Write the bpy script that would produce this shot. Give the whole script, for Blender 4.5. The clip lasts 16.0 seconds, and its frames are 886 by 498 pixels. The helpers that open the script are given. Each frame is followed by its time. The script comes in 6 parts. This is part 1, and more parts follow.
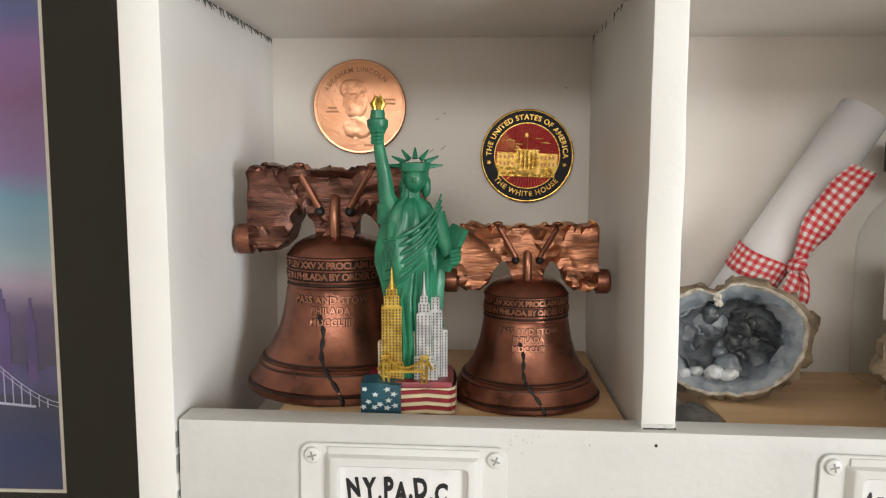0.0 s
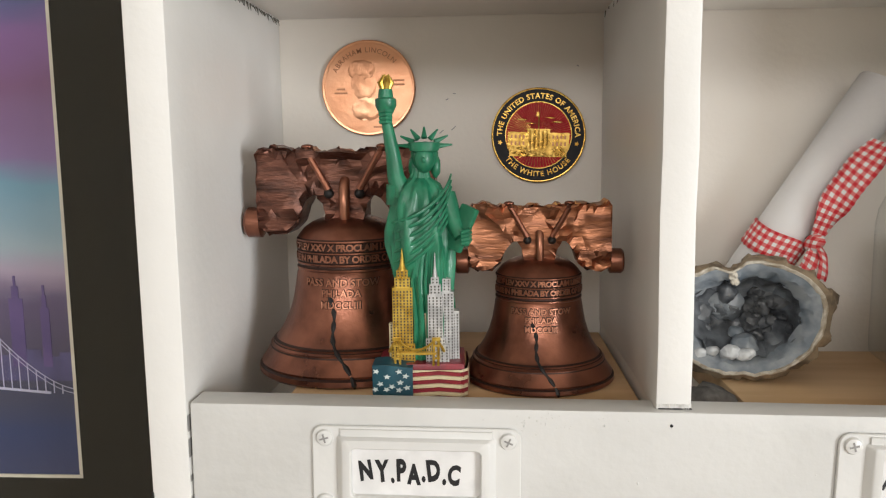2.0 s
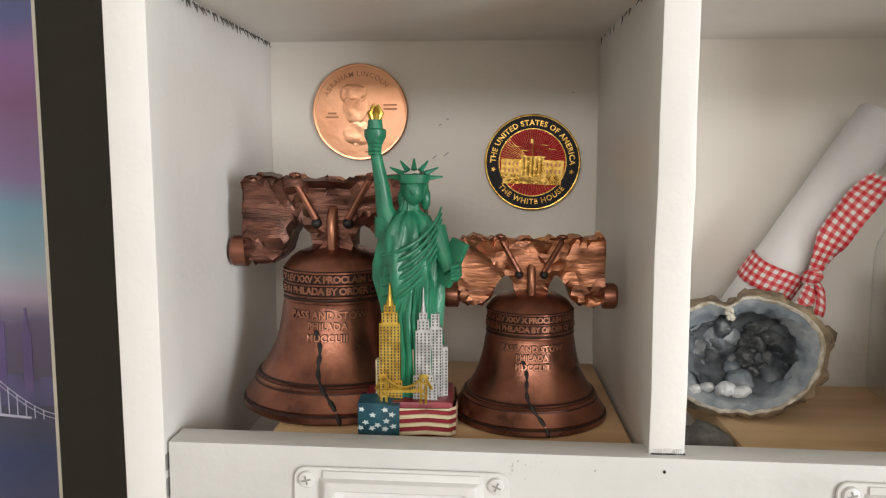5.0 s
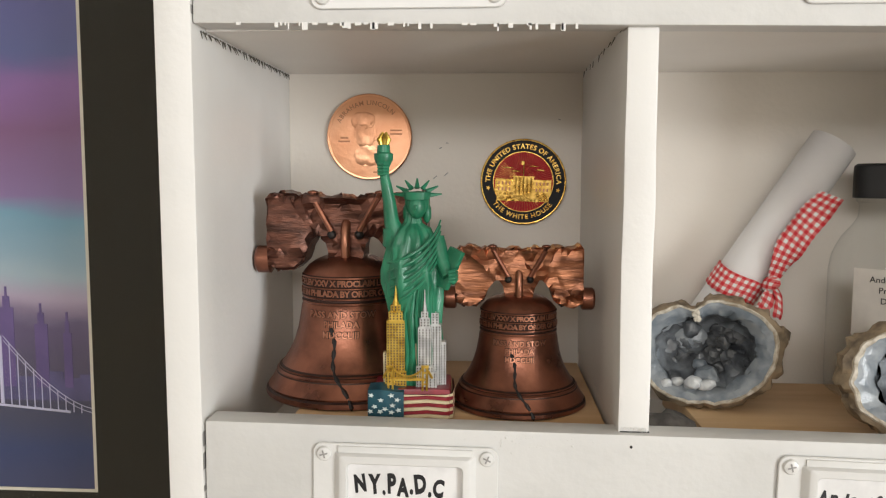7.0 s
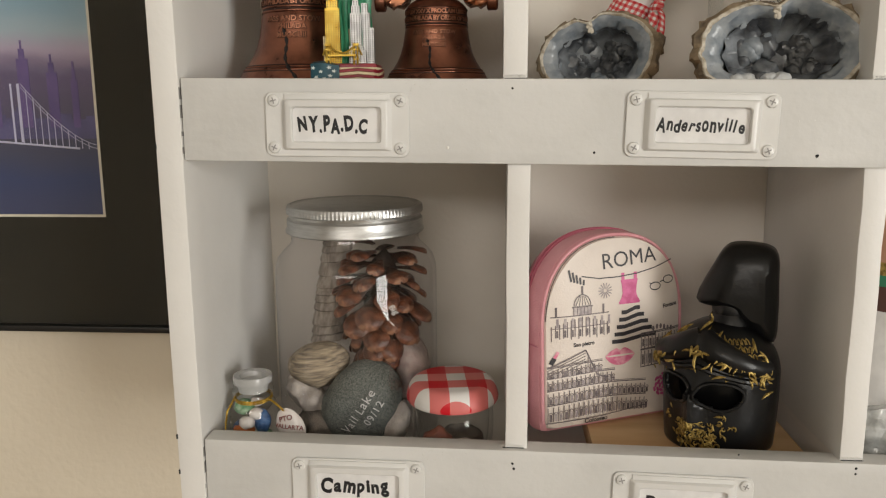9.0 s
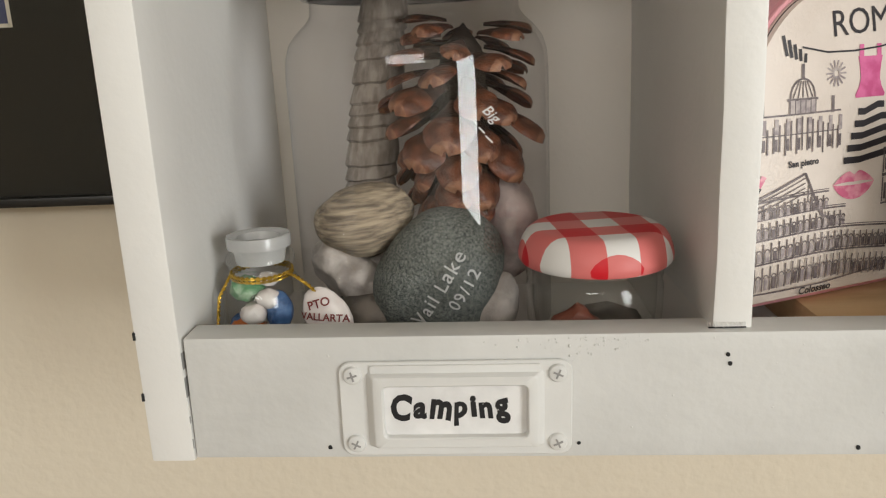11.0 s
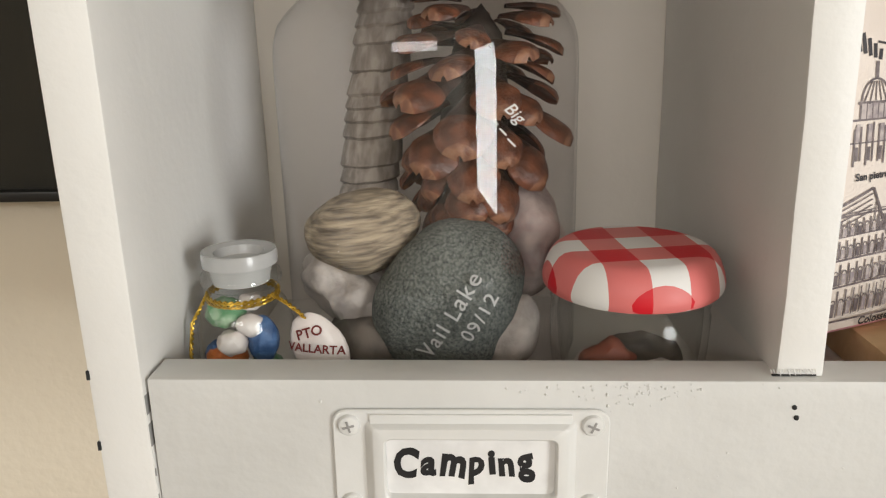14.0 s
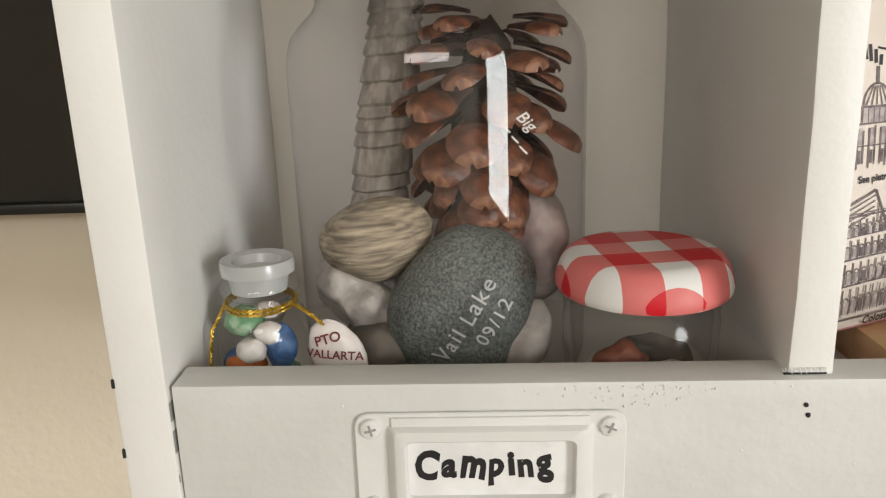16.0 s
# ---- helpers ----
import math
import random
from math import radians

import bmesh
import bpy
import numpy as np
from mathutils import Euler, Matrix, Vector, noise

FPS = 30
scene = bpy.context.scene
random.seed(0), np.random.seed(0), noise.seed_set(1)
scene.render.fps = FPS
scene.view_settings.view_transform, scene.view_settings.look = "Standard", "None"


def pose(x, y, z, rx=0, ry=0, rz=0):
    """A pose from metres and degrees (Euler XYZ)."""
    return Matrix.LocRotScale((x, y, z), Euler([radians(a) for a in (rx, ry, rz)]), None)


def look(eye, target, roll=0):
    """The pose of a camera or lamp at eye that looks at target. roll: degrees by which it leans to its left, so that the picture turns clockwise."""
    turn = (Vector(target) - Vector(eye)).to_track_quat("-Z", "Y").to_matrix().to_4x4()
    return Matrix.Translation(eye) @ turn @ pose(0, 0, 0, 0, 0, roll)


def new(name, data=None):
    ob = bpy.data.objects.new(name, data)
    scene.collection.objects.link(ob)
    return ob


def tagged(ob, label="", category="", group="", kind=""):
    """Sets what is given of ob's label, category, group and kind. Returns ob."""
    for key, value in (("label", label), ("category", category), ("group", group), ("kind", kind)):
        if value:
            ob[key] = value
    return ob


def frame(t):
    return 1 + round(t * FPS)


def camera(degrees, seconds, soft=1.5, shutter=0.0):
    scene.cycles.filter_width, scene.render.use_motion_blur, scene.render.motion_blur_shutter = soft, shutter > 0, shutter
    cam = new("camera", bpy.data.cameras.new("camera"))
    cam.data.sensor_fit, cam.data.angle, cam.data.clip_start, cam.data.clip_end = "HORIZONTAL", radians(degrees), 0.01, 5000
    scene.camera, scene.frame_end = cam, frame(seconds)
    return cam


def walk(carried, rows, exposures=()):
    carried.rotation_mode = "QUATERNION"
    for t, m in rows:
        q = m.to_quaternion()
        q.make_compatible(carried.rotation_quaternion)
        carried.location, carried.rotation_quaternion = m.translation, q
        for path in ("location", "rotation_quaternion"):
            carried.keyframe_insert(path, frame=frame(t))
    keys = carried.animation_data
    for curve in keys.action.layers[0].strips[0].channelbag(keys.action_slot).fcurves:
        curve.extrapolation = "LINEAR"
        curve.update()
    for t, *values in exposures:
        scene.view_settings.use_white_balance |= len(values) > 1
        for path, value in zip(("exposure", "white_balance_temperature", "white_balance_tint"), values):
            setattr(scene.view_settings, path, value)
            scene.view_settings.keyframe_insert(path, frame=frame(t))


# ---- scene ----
cam = camera(59.5, 16.0, soft=1.2)
PATH = [
    (0, (0.094, -0.233, 1.591), (0.011, 1.753, 1.37), 0.1),
    (0.5, (0.094, -0.236, 1.593), (0.0, 1.75, 1.375), -0.1),
    (1, (0.094, -0.238, 1.591), (-0.009, 1.748, 1.373), -0.3),
    (1.5, (0.095, -0.233, 1.589), (-0.015, 1.751, 1.357), -0.5),
    (2, (0.095, -0.23, 1.589), (-0.024, 1.75, 1.331), -0.7),
    (2.5, (0.097, -0.225, 1.589), (-0.031, 1.751, 1.313), -0.8),
    (3, (0.096, -0.218, 1.587), (-0.031, 1.759, 1.312), -0.4),
    (3.5, (0.096, -0.214, 1.587), (-0.037, 1.764, 1.323), -0.3),
    (4, (0.098, -0.214, 1.587), (-0.023, 1.765, 1.324), -0.5),
    (4.5, (0.099, -0.221, 1.59), (-0.019, 1.76, 1.34), -0.6),
    (4.7, (0.097, -0.221, 1.594), (-0.016, 1.761, 1.349), -0.1),
    (6.8, (0.099, -0.258, 1.601), (-0.007, 1.731, 1.421), 0.3),
    (7, (0.101, -0.262, 1.597), (-0.019, 1.726, 1.41), 0.1),
    (7.5, (0.101, -0.276, 1.572), (-0.01, 1.71, 1.365), 0.3),
    (8, (0.108, -0.304, 1.551), (0.019, 1.675, 1.279), 0.3),
    (8.5, (0.12, -0.344, 1.527), (0.055, 1.629, 1.21), -0.3),
    (9, (0.146, -0.347, 1.496), (-0.007, 1.615, 1.14), -0.5),
    (9.5, (0.158, -0.311, 1.452), (-0.123, 1.629, 1.056), -0.4),
    (10, (0.128, -0.267, 1.423), (-0.144, 1.653, 0.937), -3.4),
    (10.2, (0.114, -0.246, 1.42), (-0.106, 1.676, 0.915), -3.0),
    (12.3, (0.078, -0.184, 1.404), (0.037, 1.765, 0.958), -3.1),
    (12.5, (0.079, -0.182, 1.409), (0.049, 1.765, 0.953), -3.1),
    (13, (0.079, -0.178, 1.415), (0.059, 1.773, 0.973), -3.2),
    (13.5, (0.083, -0.172, 1.41), (0.018, 1.775, 0.959), -2.4),
    (14, (0.078, -0.164, 1.415), (0.0, 1.758, 0.868), -1.5),
    (14.5, (0.07, -0.15, 1.418), (-0.002, 1.773, 0.876), -1.1),
    (15, (0.069, -0.15, 1.417), (-0.028, 1.771, 0.868), -1.4),
    (15.5, (0.072, -0.16, 1.415), (-0.028, 1.765, 0.882), -1.6),
    (16, (0.072, -0.168, 1.416), (0.015, 1.76, 0.886), -2.1),
]
EXPOSURES = [(0, -0.07, 6280, 12), (7.0, -0.09, 6350, 12), (8.0, -0.41, 6620, 12), (8.5, -0.55, 6800, 12), (9.0, -0.55, 6800, 12), (9.5, -0.45, 6550, 10), (10.0, -0.41, 6450, 10), (12.5, -0.25, 6450, 10), (14.0, -0.17, 6450, 11), (15.0, -0.11, 6450, 11), (16.0, -0.17, 6450, 10)]
walk(cam, [(t, look(eye, target, roll)) for t, eye, target, roll in PATH], EXPOSURES)

# ---- world, daylight ----
world = bpy.data.worlds.new("daylight")
scene.world = world
world.use_nodes = True
sky = world.node_tree.nodes.new("ShaderNodeTexSky")
sky.sky_type, sky.sun_disc, sky.sun_elevation, sky.sun_rotation = "NISHITA", False, radians(40), radians(200)
world.node_tree.links.new(sky.outputs["Color"], world.node_tree.nodes["Background"].inputs["Color"])
world.node_tree.nodes["Background"].inputs["Strength"].default_value = 0.12


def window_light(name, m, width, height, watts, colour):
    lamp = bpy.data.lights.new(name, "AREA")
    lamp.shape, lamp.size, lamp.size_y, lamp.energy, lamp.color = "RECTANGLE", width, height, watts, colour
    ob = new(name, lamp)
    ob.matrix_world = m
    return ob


window_light("window_daylight", look((1.75, -1.68, 1.47), (0.0, -1.68, 1.47)), 0.92, 1.11, 56, (0.965, 0.98, 0.955))
# assumed window out of view: frontal fill, angled for the shelf shadow on the back
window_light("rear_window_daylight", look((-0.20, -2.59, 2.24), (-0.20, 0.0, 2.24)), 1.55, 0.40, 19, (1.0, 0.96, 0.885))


# ---- plan (metres) ----
DX, DT = 0.146, 0.0106          # clear width of a cubby, thickness of a divider
SIDE_T = 0.0128                 # left side board
BACK = 0.128                    # depth of the cubbies
WALL_Y = 0.1345                 # face of the room wall
RAILS = [(1.300, 1.337), (1.4728, 1.5100), (1.6475, 1.6845), (1.822, 1.859)]
BOARD = 0.012                   # thickness of shelf boards and rails
RIGHT = 4 * (DX + DT)           # inner end of the unit
FLOOR_LOW, FLOOR_UP = RAILS[0][0] + BOARD, RAILS[1][0] + BOARD


# ---- node helpers ----
def material(name, colour, rough=0.5, metal=0.0, colour2=None, scale=60.0, bump=0.0, bump_scale=300.0, coat=0.0,
             stretch=(1, 1, 1), contrast=(0.40, 0.60), spec=0.5, detail=5.0, rough_var=0.08):
    """Principled material with colour variation at two scales, relief and uneven gloss."""
    m = bpy.data.materials.new(name)
    m.use_nodes = True
    nt = m.node_tree
    n, l = nt.nodes, nt.links
    b = n["Principled BSDF"]
    tc = n.new("ShaderNodeTexCoord")
    mp = n.new("ShaderNodeMapping")
    mp.inputs["Scale"].default_value = stretch
    l.new(tc.outputs["Object"], mp.inputs["Vector"])
    nz = n.new("ShaderNodeTexNoise")
    nz.inputs["Scale"].default_value, nz.inputs["Detail"].default_value = scale, detail
    l.new(mp.outputs["Vector"], nz.inputs["Vector"])
    ramp = n.new("ShaderNodeValToRGB")
    ramp.color_ramp.elements[0].position, ramp.color_ramp.elements[1].position = contrast
    c2 = colour2 or tuple(c * 0.88 for c in colour)
    ramp.color_ramp.elements[0].color, ramp.color_ramp.elements[1].color = (*c2, 1), (*colour, 1)
    l.new(nz.outputs["Fac"], ramp.inputs["Fac"])
    l.new(ramp.outputs["Color"], b.inputs["Base Color"])
    b.inputs["Metallic"].default_value = metal
    b.inputs["Coat Weight"].default_value = coat
    b.inputs["Specular IOR Level"].default_value = spec
    mr = n.new("ShaderNodeMapRange")
    mr.inputs["To Min"].default_value, mr.inputs["To Max"].default_value = max(rough - rough_var, 0.02), min(rough + rough_var, 1)
    l.new(nz.outputs["Fac"], mr.inputs["Value"])
    l.new(mr.outputs["Result"], b.inputs["Roughness"])
    if bump:
        nb = n.new("ShaderNodeTexNoise")
        nb.inputs["Scale"].default_value, nb.inputs["Detail"].default_value = bump_scale, 3
        l.new(mp.outputs["Vector"], nb.inputs["Vector"])
        bp = n.new("ShaderNodeBump")
        bp.inputs["Strength"].default_value, bp.inputs["Distance"].default_value = bump, 0.001
        l.new(nb.outputs["Fac"], bp.inputs["Height"])
        l.new(bp.outputs["Normal"], b.inputs["Normal"])
    return m


def glass(name, colour=(1, 1, 1), strength=1.0, rough=0.0, face=0.022):
    """Clear thin-walled glass: transparent, with more gloss at a glancing angle."""
    m = bpy.data.materials.new(name)
    m.use_nodes = True
    n, l = m.node_tree.nodes, m.node_tree.links
    n.remove(n["Principled BSDF"])
    tr, gl, mx, lw, pw, ma = (n.new("ShaderNode" + k) for k in ("BsdfTransparent", "BsdfGlossy", "MixShader", "LayerWeight", "Math", "Math"))
    tr.inputs["Color"].default_value = (*colour, 1)
    gl.inputs["Roughness"].default_value = rough
    lw.inputs["Blend"].default_value = 0.5
    pw.operation, ma.operation = "POWER", "MULTIPLY_ADD"
    pw.inputs[1].default_value = 4.0
    ma.inputs[1].default_value, ma.inputs[2].default_value = 0.75 * strength, face * strength
    l.new(lw.outputs["Facing"], pw.inputs[0])
    l.new(pw.outputs[0], ma.inputs[0])
    l.new(ma.outputs[0], mx.inputs["Fac"])
    l.new(tr.outputs["BSDF"], mx.inputs[1])
    l.new(gl.outputs["BSDF"], mx.inputs[2])
    l.new(mx.outputs["Shader"], n["Material Output"].inputs["Surface"])
    return m


# ---- materials ----
PAINT = material("white_paint", (0.80, 0.788, 0.76), 0.42, colour2=(0.755, 0.742, 0.715), scale=14, bump=0.13, bump_scale=330)
# same white paint, darkened on the rails to hold back the front light
PAINT_RAIL_DIM = material("white_paint_dimmed_rail", (0.67, 0.665, 0.645), 0.42, colour2=(0.615, 0.61, 0.59), scale=20, bump=0.26, bump_scale=190)
PAINT_BACK = material("cream_white_back_paint", (0.83, 0.775, 0.70), 0.45, colour2=(0.79, 0.73, 0.655), scale=10, bump=0.16, bump_scale=350)
# inside copy of the white paint, lightened and warmed to brighten the cubbies
PAINT_IN = material("white_paint_inside_lifted", (0.83, 0.795, 0.75), 0.45, colour2=(0.785, 0.75, 0.705), scale=14, bump=0.16, bump_scale=350)
WALL = material("cream_wall_paint", (0.74, 0.665, 0.54), 0.75, colour2=(0.705, 0.63, 0.51), scale=6, bump=0.6, bump_scale=170)
ROOM = material("room_paint", (0.60, 0.565, 0.50), 0.8, scale=2)
ROOM_FLOOR = material("room_floor_boards", (0.34, 0.25, 0.17), 0.6, scale=3, stretch=(1, 8, 1))
BURR = material("raw_board_edge", (0.12, 0.11, 0.09), 0.9, scale=500)
WOOD = material("pine_wood", (0.66, 0.45, 0.25), 0.55, colour2=(0.54, 0.34, 0.17), scale=26, bump=0.2, bump_scale=200, stretch=(0.25, 2.2, 2.2))
HOLDER = material("white_painted_metal", (0.72, 0.715, 0.695), 0.3, colour2=(0.68, 0.675, 0.655), scale=40, bump=0.1)
CARD = material("white_card", (0.80, 0.79, 0.78), 0.7, scale=100)
INK = material("black_marker_ink", (0.012, 0.012, 0.014), 0.5)
SLOT = material("slot_shadow_grey", (0.33, 0.32, 0.31), 0.6)
GAP = material("dark_gap", (0.02, 0.02, 0.02), 0.9)


# ---- mesh helpers ----
def thing(name, label, category, m=None, group="", kind=""):
    ob = new(name)
    ob.empty_display_size = 0.01
    ob.matrix_world = m or Matrix()
    return tagged(ob, label, category, group, kind)


def mesh_from(bm, name, mats, smooth=True):
    me = bpy.data.meshes.new(name)
    bmesh.ops.recalc_face_normals(bm, faces=bm.faces)
    bm.to_mesh(me)
    bm.free()
    for mt in (mats if isinstance(mats, (list, tuple)) else [mats]):
        me.materials.append(mt)
    if smooth:
        me.polygons.foreach_set("use_smooth", [True] * len(me.polygons))
        me.set_sharp_from_angle(angle=radians(38))
    return me


def part(name, bm, mats, parent=None, label="", smooth=True, at=None):
    ob = new(name, mesh_from(bm, name, mats, smooth))
    if parent:
        ob.parent = parent
    if at is not None:
        ob.matrix_basis = at
    return tagged(ob, label)


def box(bm, x0, x1, y0, y1, z0, z1, bevel=0.0):
    vs = [bm.verts.new((x, y, z)) for z in (z0, z1) for x, y in ((x0, y0), (x1, y0), (x1, y1), (x0, y1))]
    fs = [bm.faces.new([vs[i] for i in f]) for f in ((3, 2, 1, 0), (4, 5, 6, 7), (0, 1, 5, 4), (1, 2, 6, 5), (2, 3, 7, 6), (3, 0, 4, 7))]
    if bevel:
        bmesh.ops.bevel(bm, geom=list({e for f in fs for e in f.edges}), offset=bevel, segments=2, affect="EDGES", profile=0.6)
    return bm


def boxed(*a, **k):
    return box(bmesh.new(), *a, **k)


def lathe(profile, seg=48, bm=None, wave=None, centre=(0, 0, 0)):
    """Turned body about z from (r, z) pairs. wave(angle, i) scales the radius."""
    bm = bm or bmesh.new()
    rings = []
    for i, (r, z) in enumerate(profile):
        if r < 1e-6:
            rings.append([bm.verts.new((centre[0], centre[1], centre[2] + z))])
        else:
            ring = []
            for k in range(seg):
                a = 2 * math.pi * k / seg
                q = r * (wave(a, i) if wave else 1)
                ring.append(bm.verts.new((centre[0] + q * math.cos(a), centre[1] + q * math.sin(a), centre[2] + z)))
            rings.append(ring)
    for a, b in zip(rings, rings[1:]):
        for k in range(seg):
            p = [a[k % len(a)], a[(k + 1) % len(a)], b[(k + 1) % len(b)], b[k % len(b)]]
            q = []
            for v in p:
                if v not in q:
                    q.append(v)
            if len(q) > 2:
                bm.faces.new(q)
    return bm


def tube(points, r, seg=8, bm=None, caps=True):
    """Round bar along a line of points; r is a number or one per point."""
    bm = bm or bmesh.new()
    pts = [Vector(p) for p in points]
    rs = r if isinstance(r, (list, tuple)) else [r] * len(pts)
    rings, up = [], None
    for i, p in enumerate(pts):
        d = (pts[min(i + 1, len(pts) - 1)] - pts[max(i - 1, 0)]).normalized()
        if up is None:
            up = d.orthogonal().normalized()
        up = (up - d * up.dot(d)).normalized()
        side = d.cross(up)
        rings.append([bm.verts.new(p + rs[i] * (math.cos(2 * math.pi * k / seg) * up + math.sin(2 * math.pi * k / seg) * side)) for k in range(seg)])
    for a, b in zip(rings, rings[1:]):
        for k in range(seg):
            bm.faces.new((a[k], a[(k + 1) % seg], b[(k + 1) % seg], b[k]))
    if caps:
        bm.faces.new(rings[0][::-1])
        bm.faces.new(rings[-1])
    return bm


def prism(outline, y0, y1, bm=None, bevel=0.0):
    """Flat outline of (x, z) pairs drawn out along y."""
    bm = bm or bmesh.new()
    a = [bm.verts.new((x, y0, z)) for x, z in outline]
    b = [bm.verts.new((x, y1, z)) for x, z in outline]
    f = [bm.faces.new(a), bm.faces.new(b[::-1])]
    for i in range(len(a)):
        f.append(bm.faces.new((a[i], b[i], b[(i + 1) % len(a)], a[(i + 1) % len(a)])))
    if bevel:
        bmesh.ops.bevel(bm, geom=list(f[0].edges), offset=bevel, segments=2, affect="EDGES")
    return bm


def ellipsoid(bm, c, r, sub=3, rough=0.0, freq=60.0, seed=0.0, turn=None):
    geo = bmesh.ops.create_icosphere(bm, subdivisions=sub, radius=1.0)
    off = Vector((seed * 7.3, seed * 3.1, seed * 5.7))
    for v in geo["verts"]:
        p = v.co.copy()
        q = Vector((p.x * r[0], p.y * r[1], p.z * r[2]))
        if rough:
            q += p * (rough * (noise.noise(q * freq + off) + 0.5 * noise.noise(q * freq * 2.3 + off)))
        if turn:
            q = turn @ q
        v.co = Vector(c) + q
    return bm


def letters(text, size, depth=0.0004, bold=0.0, slant=0.0, spacing=1.0, align="CENTER", base="CENTER"):
    """Mesh of raised writing, drawn in x and y, as a bmesh."""
    cu = bpy.data.curves.new("writing", "FONT")
    cu.body, cu.size, cu.extrude, cu.offset, cu.shear, cu.space_character = text, size, depth, bold, slant, spacing
    cu.align_x, cu.align_y, cu.resolution_u = align, base, 3
    ob = bpy.data.objects.new("writing", cu)
    scene.collection.objects.link(ob)
    bpy.context.view_layer.update()
    me = bpy.data.meshes.new_from_object(ob.evaluated_get(bpy.context.evaluated_depsgraph_get()))
    bm = bmesh.new()
    bm.from_mesh(me)
    bpy.data.objects.remove(ob)
    bpy.data.curves.remove(cu)
    bpy.data.meshes.remove(me)
    return bm


def upright(bm, x=0.0, y=0.0, z=0.0, turn=0.0):
    """Writing in x and y set up to face -y."""
    bm.transform(Matrix.Translation((x, y, z)) @ pose(0, 0, 0, 90, 0, 0) @ pose(0, 0, 0, 0, 0, turn))
    return bm


def join(bm, other):
    me = bpy.data.meshes.new("tmp")
    other.to_mesh(me)
    other.free()
    bm.from_mesh(me)
    bpy.data.meshes.remove(me)
    return bm


# ---- the room that closes the place ----
RX0, RX1, RY0, RH = -2.4, 1.75, -2.6, 2.5
WIN = (-2.15, -1.21, 0.90, 2.04)     # the window in the side wall: y, y, z, z
part("floor", boxed(RX0, RX1, RY0, WALL_Y, -0.1, 0.0), ROOM_FLOOR, None, smooth=False)
part("ceiling", boxed(RX0, RX1, RY0, WALL_Y, RH, RH + 0.1), ROOM, None, smooth=False)
part("wall_north", boxed(RX0 - 0.1, RX1 + 0.1, WALL_Y, WALL_Y + 0.1, -0.1, RH + 0.1), WALL, None, smooth=False)
# unseen south wall, set at the distance that suits the assumed rear light
bm = boxed(RX0 - 0.1, RX1 + 0.1, RY0 - 0.1, RY0, -0.1, 2.03)
box(bm, RX0 - 0.1, RX1 + 0.1, RY0 - 0.1, RY0, 2.45, RH + 0.1)
box(bm, RX0 - 0.1, -1.0, RY0 - 0.1, RY0, 2.03, 2.45)
box(bm, 0.6, RX1 + 0.1, RY0 - 0.1, RY0, 2.03, 2.45)
part("wall_south", bm, ROOM, None, smooth=False)
part("wall_west", boxed(RX0 - 0.1, RX0, RY0, WALL_Y, -0.1, RH + 0.1), ROOM, None, smooth=False)
bm = boxed(RX1, RX1 + 0.1, RY0, WIN[0], -0.1, RH + 0.1)
box(bm, RX1, RX1 + 0.1, WIN[1], WALL_Y, -0.1, RH + 0.1)
box(bm, RX1, RX1 + 0.1, WIN[0], WIN[1], -0.1, WIN[2])
box(bm, RX1, RX1 + 0.1, WIN[0], WIN[1], WIN[3], RH + 0.1)
part("wall_east", bm, ROOM, None, smooth=False)
for nm, lb, ct in (("floor", "brown wooden board floor of the room", "floor"), ("ceiling", "plain pale painted room ceiling", "ceiling"),
                   ("wall_north", "cream painted wall with orange-peel texture", "wall"), ("wall_south", "pale wall with an assumed high window opening", "wall"),
                   ("wall_west", "plain pale painted room wall", "wall"), ("wall_east", "plain pale painted wall with a window opening", "wall")):
    tagged(bpy.data.objects[nm], lb, ct, kind="structure")


# ---- the shelf unit ----
def worn(bm, amount=0.0004, freq=45.0):
    """Uneven hand-sawn boards: cut the long faces and shift the corners a little."""
    bmesh.ops.subdivide_edges(bm, edges=[e for e in bm.edges if e.calc_length() > 0.03], cuts=6, use_grid_fill=True)
    for v in bm.verts:
        v.co += Vector((noise.noise(v.co * freq), noise.noise(v.co * freq + Vector((9, 0, 0))), noise.noise(v.co * freq + Vector((0, 9, 0))))) * amount
    return bm


UNIT_TOP = RAILS[-1][1]
unit = thing("cubby_shelf", "white-painted wooden cubby shelf unit on the wall", "shelf")
part("side_board", worn(boxed(-SIDE_T, 0, -0.0004, BACK, RAILS[0][0], UNIT_TOP + 0.05, bevel=0.0009)), PAINT, unit)
part("side_board", worn(boxed(RIGHT - DT, RIGHT, -0.0004, BACK, RAILS[0][0], UNIT_TOP + 0.05, bevel=0.0009)), PAINT, unit)
part("back_panel", boxed(-SIDE_T, RIGHT, BACK, WALL_Y - 0.0005, RAILS[0][0], UNIT_TOP + 0.05), PAINT_BACK, unit, smooth=False)
SAG = 0.8      # the front rails slope down a little along the unit


def sag(x):
    return 0.0008 - x * math.tan(radians(SAG))


